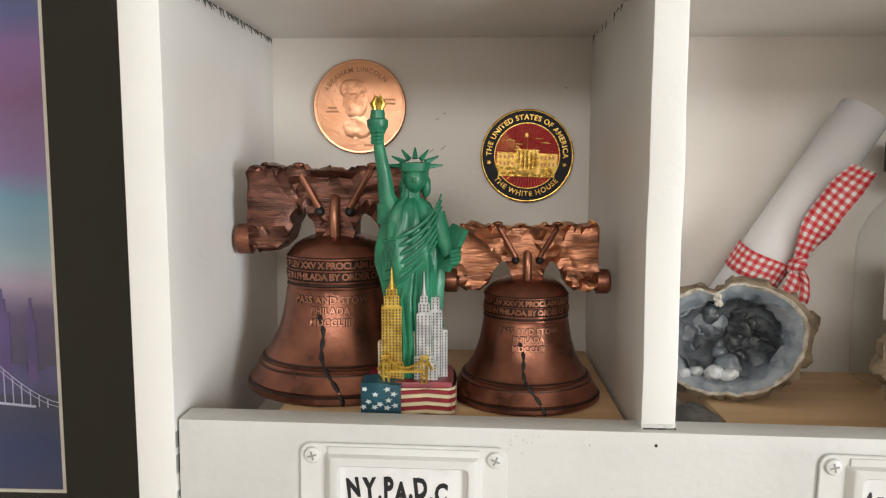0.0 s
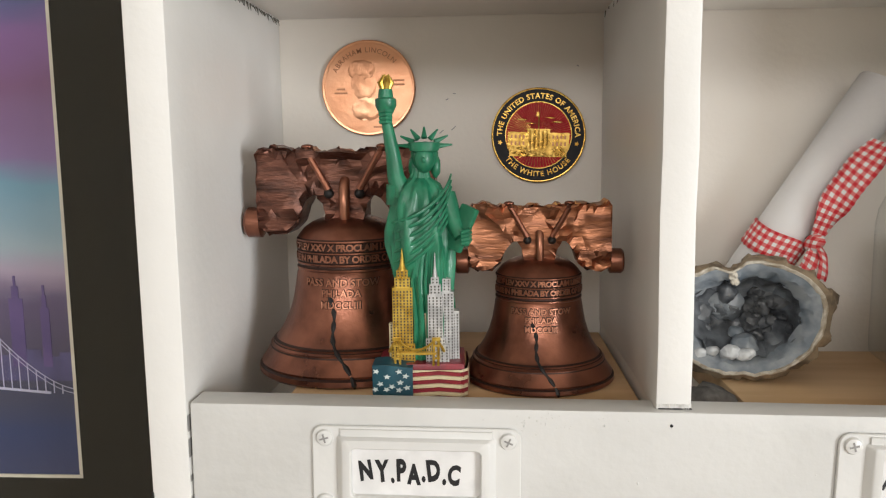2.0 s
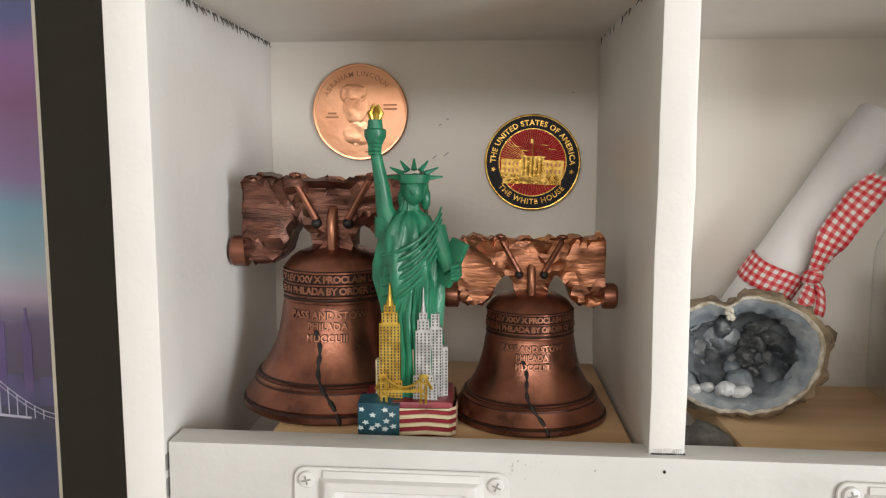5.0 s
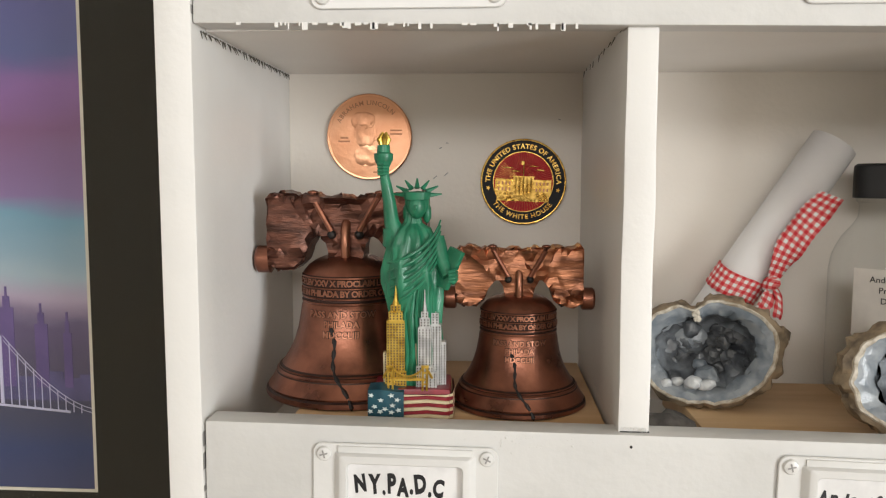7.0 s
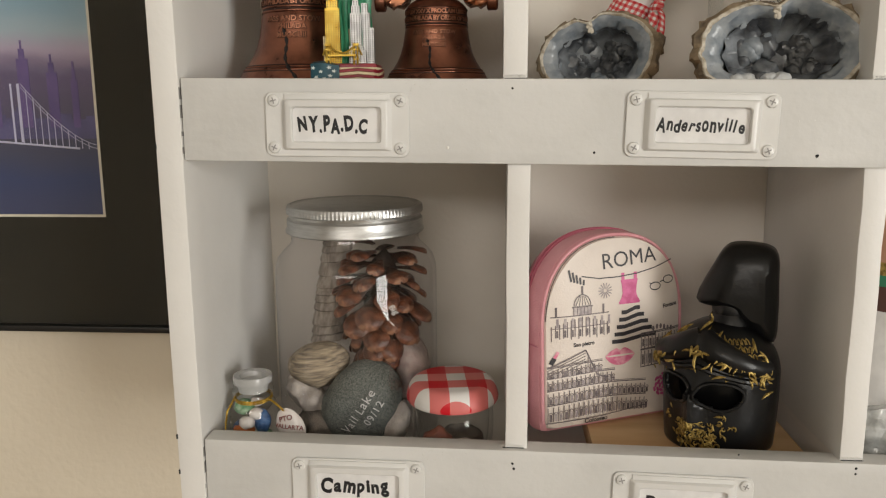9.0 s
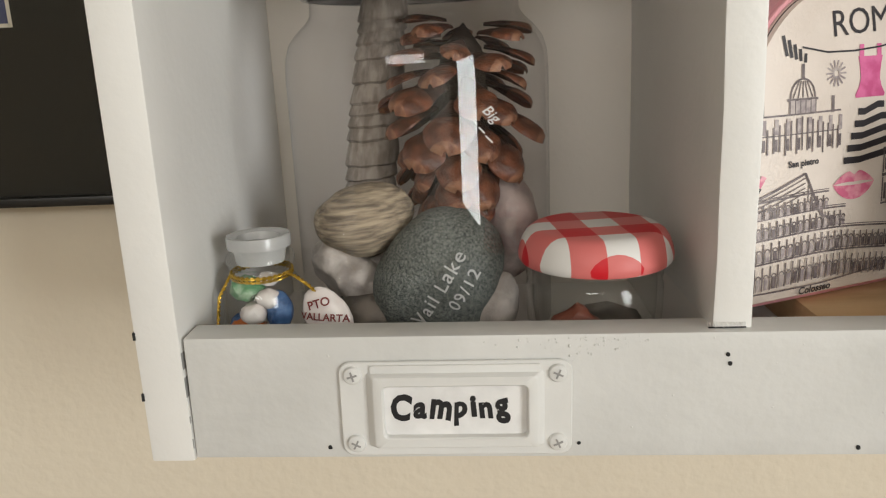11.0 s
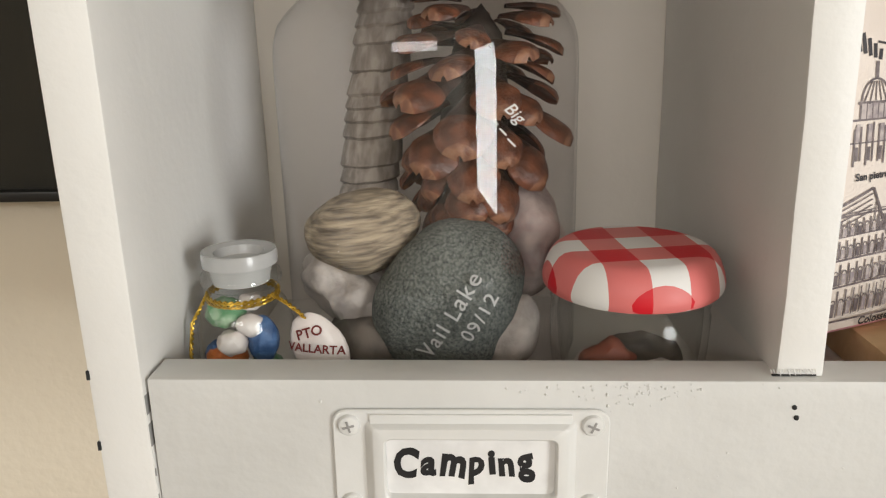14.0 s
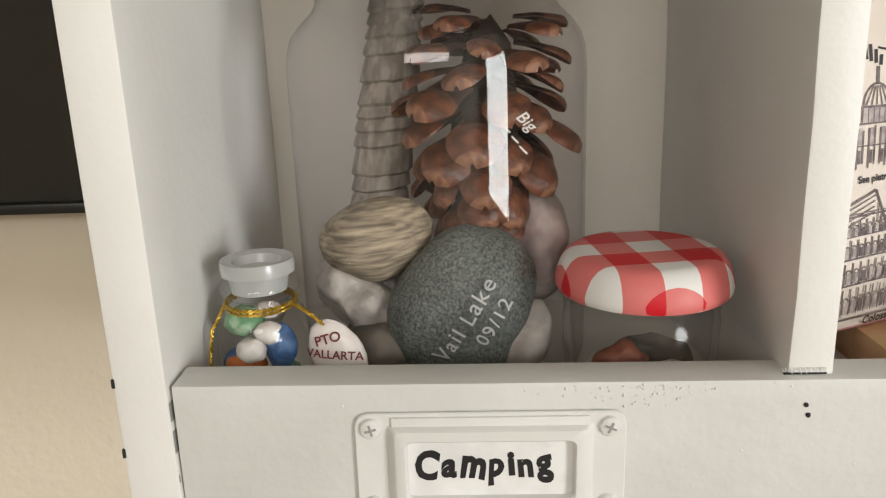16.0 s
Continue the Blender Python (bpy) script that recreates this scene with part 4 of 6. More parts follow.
def tower(name, mat, x, y, steps, spire, label):
    """Stepped skyscraper: (half width, half depth, z0, z1) steps, with window columns proud of the faces."""
    t = bmesh.new()
    wn = bmesh.new()
    for w, d, z0, z1 in steps:
        box(t, x - w, x + w, y - d, y + d, z0, z1)
        n = max(2, int(2 * w / 0.0011))
        for k in range(n):
            cx = x - w + 2 * w * (k + 0.5) / n
            zz = z0 + 0.0004
            while zz + 0.0007 < z1:
                box(wn, cx - 0.00023, cx + 0.00023, y - d - 0.00006, y - d + 0.0002, zz, zz + 0.00062)
                zz += 0.00105
        m = max(2, int(2 * d / 0.0012))
        for k in range(m):
            cy = y - d + 2 * d * (k + 0.5) / m
            zz = z0 + 0.0004
            while zz + 0.0007 < z1:
                box(wn, x + w - 0.0002, x + w + 0.00006, cy - 0.00025, cy + 0.00025, zz, zz + 0.00062)
                zz += 0.00105
    top = steps[-1][3]
    tube([(x, y, top - 0.0002), (x, y, top + spire * 0.35), (x, y, top + spire)], [steps[-1][0] * 0.75, steps[-1][0] * 0.35, 0.00012], 10, t)
    ob = part(name, t, mat, fig, label, smooth=False)
    tagged(part("window_dots", wn, WIN_DARK, ob, "rows of dark painted windows", smooth=False), kind="stuff")
    return ob


tower("skyscraper", FLAME, -0.0060, -0.0068, [(0.0040, 0.0020, 0.0120, 0.0220), (0.0034, 0.0018, 0.0220, 0.0420), (0.0026, 0.0015, 0.0420, 0.0455), (0.0019, 0.0012, 0.0455, 0.0480)], 0.0075, "gold painted stepped skyscraper")
tower("skyscraper", SILVER, 0.0050, -0.0072, [(0.0033, 0.0018, 0.0120, 0.0240), (0.0025, 0.0016, 0.0240, 0.0395), (0.0019, 0.0013, 0.0395, 0.0430), (0.0013, 0.0010, 0.0430, 0.0455)], 0.0085, "silver painted spired skyscraper")
tower("skyscraper", SILVER, 0.0088, -0.0040, [(0.0024, 0.0022, 0.0120, 0.0400), (0.0014, 0.0014, 0.0400, 0.0445)], 0.0005, "silver painted block tower")
tower("skyscraper", SILVER, 0.0112, -0.0030, [(0.0018, 0.0024, 0.0120, 0.0330)], 0.0004, "silver painted block tower")
tower("skyscraper", CREAM_PAINT, -0.0002, -0.0052, [(0.0020, 0.0014, 0.0120, 0.0325)], 0.0002, "ivory painted block tower")
tower("skyscraper", CREAM_PAINT, -0.0092, -0.0058, [(0.0016, 0.0016, 0.0120, 0.0290)], 0.0002, "ivory painted block tower")
tower("skyscraper", SILVER, 0.0080, -0.0088, [(0.0016, 0.0010, 0.0120, 0.0220)], 0.0002, "silver painted low block")
br = bmesh.new()
for s in (-1, 1):
    cx = -0.0013 + s * 0.0066
    for q in (-0.0008, 0.0008):
        tube([(cx + q - 0.0002 * s, -0.0106, 0.0122), (cx + q, -0.0104, 0.0222)], 0.00045, 6, br)
    box(br, cx - 0.0014, cx + 0.0014, -0.0111, -0.0098, 0.0212, 0.0222)
    for zz in (0.0145, 0.0190):
        box(br, cx - 0.0012, cx + 0.0012, -0.0109, -0.0101, zz, zz + 0.0006)
    tube([(cx, -0.0104, 0.0218), (cx + s * 0.0016, -0.0098, 0.0190), (cx + s * 0.0026, -0.0092, 0.0168)], 0.0005, 6, br)
cab = lambda u: 0.0178 + 0.0040 * u * u
tube([(-0.0013 + 0.0066 * u / 8, -0.0104, cab(u / 8)) for u in range(-8, 9)], 0.00045, 6, br)
box(br, -0.0080, 0.0054, -0.0112, -0.0094, 0.0162, 0.0170)
for u in range(-7, 8):
    tube([(-0.0013 + 0.0066 * u / 8, -0.0104, 0.0166), (-0.0013 + 0.0066 * u / 8, -0.0104, cab(u / 8))], 0.00017, 4, br)
part("bridge", br, FLAME, fig, "gold painted suspension bridge", at=pose(0, -0.0012, 0.0030))
for ob in fig.children:      # a low base, with the statue and the towers let into it
    ob.matrix_basis = Matrix.Diagonal((1, 1, 0.78, 1)) if ob.name.split(".")[0] in ("base_core", "stripe", "canton") else Matrix.Translation((0, 0, -0.0034)) @ ob.matrix_basis


# ---- upper right cubby: geodes, scroll, spring-water bottle ----
def gingham(name, check, coords="UV", weave=1.0):
    """Red and white checks, pink where only one thread is red."""
    m = bpy.data.materials.new(name)
    m.use_nodes = True
    n, l = m.node_tree.nodes, m.node_tree.links
    b = n["Principled BSDF"]
    b.inputs["Roughness"].default_value = 0.55
    tc, sp = n.new("ShaderNodeTexCoord"), n.new("ShaderNodeSeparateXYZ")
    l.new(tc.outputs[coords], sp.inputs["Vector"])
    steps = []
    for axis in ("X", "Y"):
        a, f, g = (n.new("ShaderNodeMath") for _ in range(3))
        a.operation, f.operation, g.operation = "MULTIPLY_ADD", "FRACT", "GREATER_THAN"
        a.inputs[1].default_value, a.inputs[2].default_value = 0.5 / check, 100.15
        g.inputs[1].default_value = 0.5
        l.new(sp.outputs[axis], a.inputs[0])
        l.new(a.outputs[0], f.inputs[0])
        l.new(f.outputs[0], g.inputs[0])
        steps.append(g)
    s = n.new("ShaderNodeMath")
    s.operation = "ADD"
    l.new(steps[0].outputs[0], s.inputs[0])
    l.new(steps[1].outputs[0], s.inputs[1])
    h = n.new("ShaderNodeMath")
    h.operation = "MULTIPLY"
    h.inputs[1].default_value = 0.5
    l.new(s.outputs[0], h.inputs[0])
    r = n.new("ShaderNodeValToRGB")
    r.color_ramp.interpolation = "CONSTANT"
    e = r.color_ramp.elements
    e[0].position, e[0].color = 0.0, (0.74, 0.72, 0.70, 1)
    e[1].position, e[1].color = 0.25, (0.66, 0.175, 0.165, 1)
    e.new(0.75).color = (0.58, 0.012, 0.022, 1)
    l.new(h.outputs[0], r.inputs["Fac"])
    w = n.new("ShaderNodeTexNoise")
    w.inputs["Scale"].default_value = 900
    l.new(tc.outputs["Object"], w.inputs["Vector"])
    bp = n.new("ShaderNodeBump")
    bp.inputs["Strength"].default_value, bp.inputs["Distance"].default_value = 0.25 * weave, 0.0004
    l.new(w.outputs["Fac"], bp.inputs["Height"])
    l.new(bp.outputs["Normal"], b.inputs["Normal"])
    l.new(r.outputs["Color"], b.inputs["Base Color"])
    return m


RIBBON = gingham("gingham_ribbon", 0.00165)
PAPER = material("white_paper", (0.80, 0.78, 0.77), 0.65, colour2=(0.76, 0.74, 0.73), scale=25, bump=0.05)
RIND = material("geode_rind", (0.33, 0.25, 0.16), 0.8, colour2=(0.10, 0.075, 0.05), scale=130, bump=0.9, bump_scale=320, contrast=(0.3, 0.6))
RIM = material("chalky_geode_rim", (0.62, 0.57, 0.48), 0.7, colour2=(0.36, 0.30, 0.22), scale=260, bump=0.6, bump_scale=500)
AGATE = material("grey_blue_agate", (0.31, 0.335, 0.355), 0.35, colour2=(0.17, 0.20, 0.23), scale=110, bump=0.25, bump_scale=450, coat=0.3)
CRYSTAL = material("smoky_crystal", (0.22, 0.24, 0.26), 0.3, colour2=(0.045, 0.048, 0.054), scale=75, bump=0.35, bump_scale=420, coat=0.3, contrast=(0.40, 0.64))
SMOKE = material("dark_smoky_crystal", (0.10, 0.105, 0.11), 0.35, colour2=(0.03, 0.032, 0.035), scale=120, bump=0.4, bump_scale=420, coat=0.2)
QUARTZ = material("white_quartz", (0.66, 0.68, 0.68), 0.3, colour2=(0.50, 0.52, 0.54), scale=220, bump=0.7, bump_scale=500, coat=0.4)
CLEAR = glass("clear_glass", (0.985, 0.992, 0.99), 1.0, face=0.035)
JAR_GLASS = glass("jar_glass", (0.988, 0.985, 0.995), 0.95, face=0.055)
BLACK_PLASTIC = material("black_plastic", (0.012, 0.012, 0.013), 0.4, bump=0.1)
LABEL_PAPER = material("cream_label_paper", (0.74, 0.70, 0.64), 0.6, scale=60)


def geode(name, m, w, h, depth, seed, label):
    """Half nodule: rough rind behind, pale rim, agate band and a crystal hollow facing -y."""
    g = thing(name, label, "geode", m, group="geode halves")
    rg = random.Random(seed)
    seg = 96

    def outline(a):
        q = 1 + 0.07 * noise.noise(Vector((math.cos(a) * 1.4, math.sin(a) * 1.4, seed))) + 0.03 * noise.noise(Vector((math.cos(a) * 5, math.sin(a) * 5, seed)))
        q *= 1 - 0.20 * math.exp(-((a - 1.66) / 0.17) ** 2)          # notch at the top
        return q * w / 2 * math.cos(a), q * h / 2 * math.sin(a)

    def rings(levels):
        bm = bmesh.new()
        rows = []
        for i, (sc, y, rough) in enumerate(levels):
            row = []
            for k in range(seg):
                a = 2 * math.pi * k / seg
                x, z = outline(a)
                p = Vector((x * sc, y, z * sc))
                p += Vector((noise.noise(p * 300 + Vector((seed, 0, 0))), noise.noise(p * 300 + Vector((0, seed, 9))), noise.noise(p * 300 + Vector((5, 0, seed))))) * rough
                row.append(bm.verts.new(p))
            rows.append(row)
        for a, b in zip(rows, rows[1:]):
            for k in range(seg):
                bm.faces.new((a[k], a[(k + 1) % seg], b[(k + 1) % seg], b[k]))
        return bm, rows

    bm, rows = rings([(0.985, 0.0, 0.0006), (1.05, depth * 0.07, 0.0022), (1.09, depth * 0.24, 0.0028), (1.02, depth * 0.52, 0.0028), (0.80, depth * 0.76, 0.0018), (0.50, depth * 0.94, 0.0014), (0.15, depth, 0.001)])
    bm.faces.new(rows[-1])
    part("rind", bm, RIND, g, "rough brown outer crust")
    bm, _ = rings([(0.985, 0.0, 0.0004), (0.970, -0.0007, 0.0009), (0.945, -0.0006, 0.0010), (0.92, 0.0004, 0.0006)])
    part("rim", bm, RIM, g, "chalky cream rim")
    bm, _ = rings([(0.935, 0.0002, 0.0004), (0.89, 0.0006, 0.0008), (0.82, 0.0014, 0.0012), (0.74, 0.0038, 0.0018), (0.68, 0.0075, 0.0020)])
    part("agate_band", bm, AGATE, g, "blue-grey agate band")
    bm, rows = rings([(0.70, 0.0055, 0.0018), (0.62, depth * 0.34, 0.0022), (0.48, depth * 0.48, 0.0026), (0.32, depth * 0.56, 0.0026), (0.15, depth * 0.60, 0.0022)])
    bm.faces.new(rows[-1])
    part("hollow", bm, CRYSTAL, g, "dark crystal-lined hollow")
    for k in range(14):
        a, q = rg.uniform(1.2, 5.0), rg.uniform(0.15, 0.58)
        x, z = outline(a)
        s = rg.uniform(0.0030, 0.0065) * (w / 0.06) ** 0.5
        bm = bmesh.new()
        ellipsoid(bm, (0, 0, 0), (s, s * 0.8, s), 3, s * 0.22, 300, k + seed)
        part("crystal_lump", bm, CRYSTAL if rg.random() < 0.55 else AGATE, g, at=pose(x * q - 0.10 * w, depth * (0.60 - 0.50 * q * q), z * q, rg.uniform(0, 90), rg.uniform(0, 90), 0))
    for k in range(6):
        bm = bmesh.new()
        s = rg.uniform(0.0020, 0.0034) * (w / 0.06) ** 0.5
        ellipsoid(bm, (0, 0, 0), (s * 1.3, s, s * 0.9), 3, s * 0.25, 400, k + seed * 3)
        part("quartz_lump", bm, QUARTZ, g, "white quartz cluster", at=pose(rg.gauss(-0.06, 0.10) * w, rg.uniform(0.001, 0.005), -0.30 * h + rg.gauss(0, 0.022) * h))
    for k in range(14):      # darker pocket on one side
        a, q = rg.uniform(-1.3, 1.1), rg.uniform(0.12, 0.55)
        x, z = outline(a)
        s = rg.uniform(0.0024, 0.0046) * (w / 0.06) ** 0.5
        bm = bmesh.new()
        ellipsoid(bm, (0, 0, 0), (s, s * 0.8, s), 3, s * 0.3, 400, k + seed * 5)
        part("crystal_lump", bm, SMOKE, g, at=pose(x * q, depth * (0.62 - 0.45 * q * q), z * q, rg.uniform(0, 90), rg.uniform(0, 90), 0))
    for k in range(7):       # chalky seam running in from the notch
        bm = bmesh.new()
        ellipsoid(bm, (0, 0, 0), (0.0011, 0.0007, 0.0013), 2, 0.0006, 600, k)
        x, z = outline(1.66)
        q = 0.95 - 0.035 * k
        part("chalk_seam", bm, RIM, g, at=pose(x * q + 0.0008 * math.sin(k * 2.2), 0.0002 + 0.0003 * k, z * q))
    return g


RIGHT0 = DX + DT
tagged(part("wood_riser", boxed(RIGHT0 + 0.030, 2 * DX + DT - 0.001, 0.014, 0.118, FLOOR_UP, UPR, bevel=0.0006), WOOD), "bare pine block lying on the shelf board", "block", group="pine risers")
bm = bmesh.new()
ellipsoid(bm, (0, 0, 0), (0.013, 0.010, 0.0085), 3, 0.003, 110, 3.0)
tagged(part("grey_rock", bm, material("dark_grey_rock", (0.16, 0.15, 0.14), 0.8, colour2=(0.07, 0.065, 0.06), scale=140, bump=0.7), None, at=pose(RIGHT0 + 0.016, 0.052, FLOOR_UP + 0.0085)), "small dark grey rock on the shelf board", "rock")
geode("geode", pose(0.1935, 0.072, UPR + 0.0255, -8, -8, -18), 0.060, 0.047, 0.034, 11, "small geode half with a grey crystal hollow")
geode("geode", pose(0.2715, 0.0250, UPR + 0.0252, -10, 0, -12), 0.074, 0.048, 0.028, 23, "large geode half with a blue-grey crystal hollow")

# scroll: rolled paper leaning against the back, tied with ribbon
sb, st = Vector((0.1865, 0.1030, UPR + 0.006)), Vector((0.2590, 0.1080, 1.6120))
ax = (st - sb).normalized()
length = (st - sb).length
sc = thing("paper_scroll", "rolled white paper tied with red gingham ribbon", "scroll", Matrix.Translation(sb) @ ax.to_track_quat("Z", "Y").to_matrix().to_4x4())
bm = bmesh.new()
rows = []
for k in range(90):
    a = k / 89 * 2 * math.pi * 2.6
    r = 0.0113 - 0.00035 * a / 2.0
    rows.append((bm.verts.new((r * math.cos(a - 1.2), r * math.sin(a - 1.2), 0.0004 * math.sin(a))), bm.verts.new((r * math.cos(a - 1.2), r * math.sin(a - 1.2), length + 0.0005 * math.sin(a * 0.7)))))
for a, b in zip(rows, rows[1:]):
    bm.faces.new((a[0], b[0], b[1], a[1]))
roll = part("roll", bm, PAPER, sc)
sol = roll.modifiers.new("sheet", "SOLIDIFY")
sol.thickness, sol.offset = 0.00018, 0


def ribbon(name, points, widths, across, parent, mat, label=""):
    """Cloth band along points; across gives the direction of its width at each point."""
    bm = bmesh.new()
    uv = bm.loops.layers.uv.new("UVMap")
    ln, rows, prev = 0.0, [], None
    for p, w, d in zip(points, widths, across):
        p, d = Vector(p), Vector(d).normalized()
        if prev is not None:
            ln += (p - prev).length
        prev = p
        rows.append([(bm.verts.new(p + d * w * (j / 4 - 0.5)), (ln, w * (j / 4 - 0.5))) for j in range(5)])
    for a, b in zip(rows, rows[1:]):
        for j in range(4):
            quad = (a[j], a[j + 1], b[j + 1], b[j])
            f = bm.faces.new([q[0] for q in quad])
            for lp, q in zip(f.loops, quad):
                lp[uv].uv = q[1]
    ob = part(name, bm, mat, parent, label)
    s = ob.modifiers.new("cloth", "SOLIDIFY")
    s.thickness, s.offset = 0.0003, 0
    return ob


tie = 0.052
ring = [(0.0119 * math.cos(a), 0.0119 * math.sin(a), tie + 0.0015 * math.sin(a * 2)) for a in [2 * math.pi * k / 36 for k in range(37)]]
ribbon("ribbon_band", ring, [0.0115 - 0.004 * math.exp(-((k - 27) / 4) ** 2) for k in range(37)], [(0.05 * math.sin(k), 0, 1) for k in range(37)], sc, RIBBON, "red gingham ribbon band")
to_local = sc.matrix_world.inverted()
knot = Vector((0.2280, 0.0935, 1.5485))
kn = to_local @ knot
bm = bmesh.new()
ellipsoid(bm, (0, 0, 0), (0.0042, 0.0032, 0.0040), 3, 0.0012, 300)
uvl = bm.loops.layers.uv.new("UVMap")
for f in bm.faces:
    for lp in f.loops:
        lp[uvl].uv = (lp.vert.co.x + lp.vert.co.y * 0.4, lp.vert.co.z + lp.vert.co.y * 0.4)
part("ribbon_knot", bm, RIBBON, sc, "red gingham ribbon knot", at=Matrix.Translation(kn))


def tail(ends, w0, w1, n=18):
    pts = []
    a, b, c = (Vector(e) for e in ends)
    for k in range(n):
        f = k / (n - 1)
        pts.append(to_local @ ((1 - f) ** 2 * a + 2 * f * (1 - f) * b + f * f * c))
    side = to_local.to_3x3() @ Vector((0.80, -0.15, -0.5))
    fold = to_local.to_3x3() @ Vector((0.2, 0.5, 0.2))
    return pts, [w0 + (w1 - w0) * min(1, k / 6) for k in range(n)], [side + fold * math.sin(k * 0.45) * 0.8 for k in range(n)]


ribbon("ribbon_tail", *tail((knot, (0.2330, 0.088, 1.570), (0.2500, 0.086, 1.5890)), 0.004, 0.0125), sc, RIBBON, "red gingham ribbon tail")
ribbon("ribbon_tail", *tail((knot, (0.2270, 0.089, 1.542), (0.2190, 0.088, 1.5320)), 0.004, 0.0065), sc, RIBBON, "red gingham ribbon tail")
ribbon("ribbon_tail", *tail((knot, (0.2320, 0.089, 1.545), (0.2290, 0.088, 1.5340)), 0.004, 0.0045), sc, RIBBON, "red gingham ribbon tail")

# souvenir bottle
bt = thing("glass_bottle", "clear glass bottle of water with black cap and label", "bottle", pose(0.2805, 0.1000, UPR) @ Matrix.Diagonal((1, 1, 1.026, 1)))
part("glass", lathe([(0, 0.0005), (0.020, 0.0005), (0.0228, 0.003), (0.0232, 0.008), (0.0232, 0.056), (0.0222, 0.063), (0.0185, 0.071), (0.0135, 0.077), (0.0118, 0.080), (0.0115, 0.086), (0.0128, 0.087), (0.0128, 0.0895), (0.0118, 0.091), (0.0118, 0.098)], 56), CLEAR, bt)
part("cap", lathe([(0, 0.1035), (0.0130, 0.1035), (0.0142, 0.1025), (0.0144, 0.1010), (0.0144, 0.0885), (0.0138, 0.0885)], 64, None, lambda a, i: 1 + (0.008 * math.sin(40 * a) if i > 2 else 0)), BLACK_PLASTIC, bt, "ribbed black cap")
bm = bmesh.new()
cols = []
for k in range(41):
    a = -2.55 + 2.0 * k / 40
    cols.append([bm.verts.new((0.0234 * math.cos(a), 0.0234 * math.sin(a), z)) for z in (0.0300, 0.0590)])
for a, b in zip(cols, cols[1:]):
    bm.faces.new((a[0], b[0], b[1], a[1]))
lab = part("paper_label", bm, LABEL_PAPER, bt, "cream printed paper label")
mid = -1.55
for text, z, s, off in (("Andersonville National", 0.0545, 0.0036, 0), ("Providence Spring", 0.0500, 0.0036, 0), ("Date  06", 0.0455, 0.0036, -0.25), ("Souvenir", 0.0400, 0.0036, 0)):
    bm = letters(text, s, 0.00002, 0.00003 if text != "Souvenir" else 0.0001)
    for v in bm.verts:
        x, up, out = v.co
        a = mid + off + x / 0.0236
        v.co = ((0.02362 + out) * math.cos(a), (0.02362 + out) * math.sin(a), z + up)
    part("print", bm, INK, lab, "black printed words")

# ---- lower left cubby: jars and stones ----
STONE_DARK = material("dark_speckled_stone", (0.205, 0.22, 0.195), 0.8, colour2=(0.058, 0.068, 0.062), scale=1250, bump=0.8, bump_scale=700, contrast=(0.36, 0.66), detail=6)
STONE_TAN = material("banded_tan_stone", (0.48, 0.39, 0.27), 0.75, colour2=(0.14, 0.11, 0.08), scale=300, bump=0.9, bump_scale=420, stretch=(0.30, 0.7, 2.6), contrast=(0.34, 0.66), detail=10)
STONE_WHITE = material("pale_stone", (0.56, 0.51, 0.46), 0.65, colour2=(0.36, 0.32, 0.285), scale=110, bump=0.8, bump_scale=260)
STONE_PINK = material("pink_grey_stone", (0.56, 0.46, 0.42), 0.65, colour2=(0.36, 0.29, 0.27), scale=110, bump=0.8, bump_scale=260)
STONE_BROWN = material("brown_stone", (0.20, 0.17, 0.14), 0.7, colour2=(0.10, 0.085, 0.07), scale=120, bump=0.4)
CHALK = material("white_paint_pen", (0.78, 0.78, 0.76), 0.6)
LID_METAL = material("brushed_tin_lid", (0.56, 0.56, 0.55), 0.36, 0.95, colour2=(0.48, 0.48, 0.47), scale=120, stretch=(1, 1, 8), bump=0.15)
SCALE_IN = material("cone_scale", (0.21, 0.074, 0.036), 0.40, colour2=(0.085, 0.030, 0.016), scale=170, bump=0.5, bump_scale=500)
# near-black core: the shade deep inside the cone is put into its colour
CONE_CORE = material("cone_core_shade_dark", (0.03, 0.018, 0.012), 0.85)
SHED = material("banded_grey_bark", (0.40, 0.35, 0.30), 0.8, colour2=(0.23, 0.195, 0.165), scale=160, bump=0.6, stretch=(2, 2, 0.7))
FL = FLOOR_LOW
JX, JY, JR = 0.0650, 0.0712, 0.0445
jar = thing("mason_jar", "clear glass jar with a silver screw lid", "jar", pose(JX, JY, FL))


outer = [(0, 0.0003), (0.036, 0.0003), (0.0425, 0.003), (JR, 0.008), (JR, 0.040), (JR, 0.094), (JR * 0.99, 0.1000), (JR * 0.96, 0.1045), (JR * 0.89, 0.1085), (0.0366, 0.1112), (0.0350, 0.1135), (0.0345, 0.129)]
part("glass", lathe(outer, 80), JAR_GLASS, jar)
bm = lathe([(0, 0.1338), (0.030, 0.1338), (0.0312, 0.1332), (0.0335, 0.1332), (0.0352, 0.1340), (0.0366, 0.1334), (0.0370, 0.1323), (0.0370, 0.1292), (0.0360, 0.1284), (0.0358, 0.1272), (0.0370, 0.1259), (0.0371, 0.1214), (0.0378, 0.1204), (0.0378, 0.1191), (0.0370, 0.1185), (0.0355, 0.1185)], 330, None, lambda a, i: 1 + (0.006 * math.sin(110 * a) if i in (6, 7) else 0))
part("lid", bm, LID_METAL, jar, "silver ribbed screw lid")


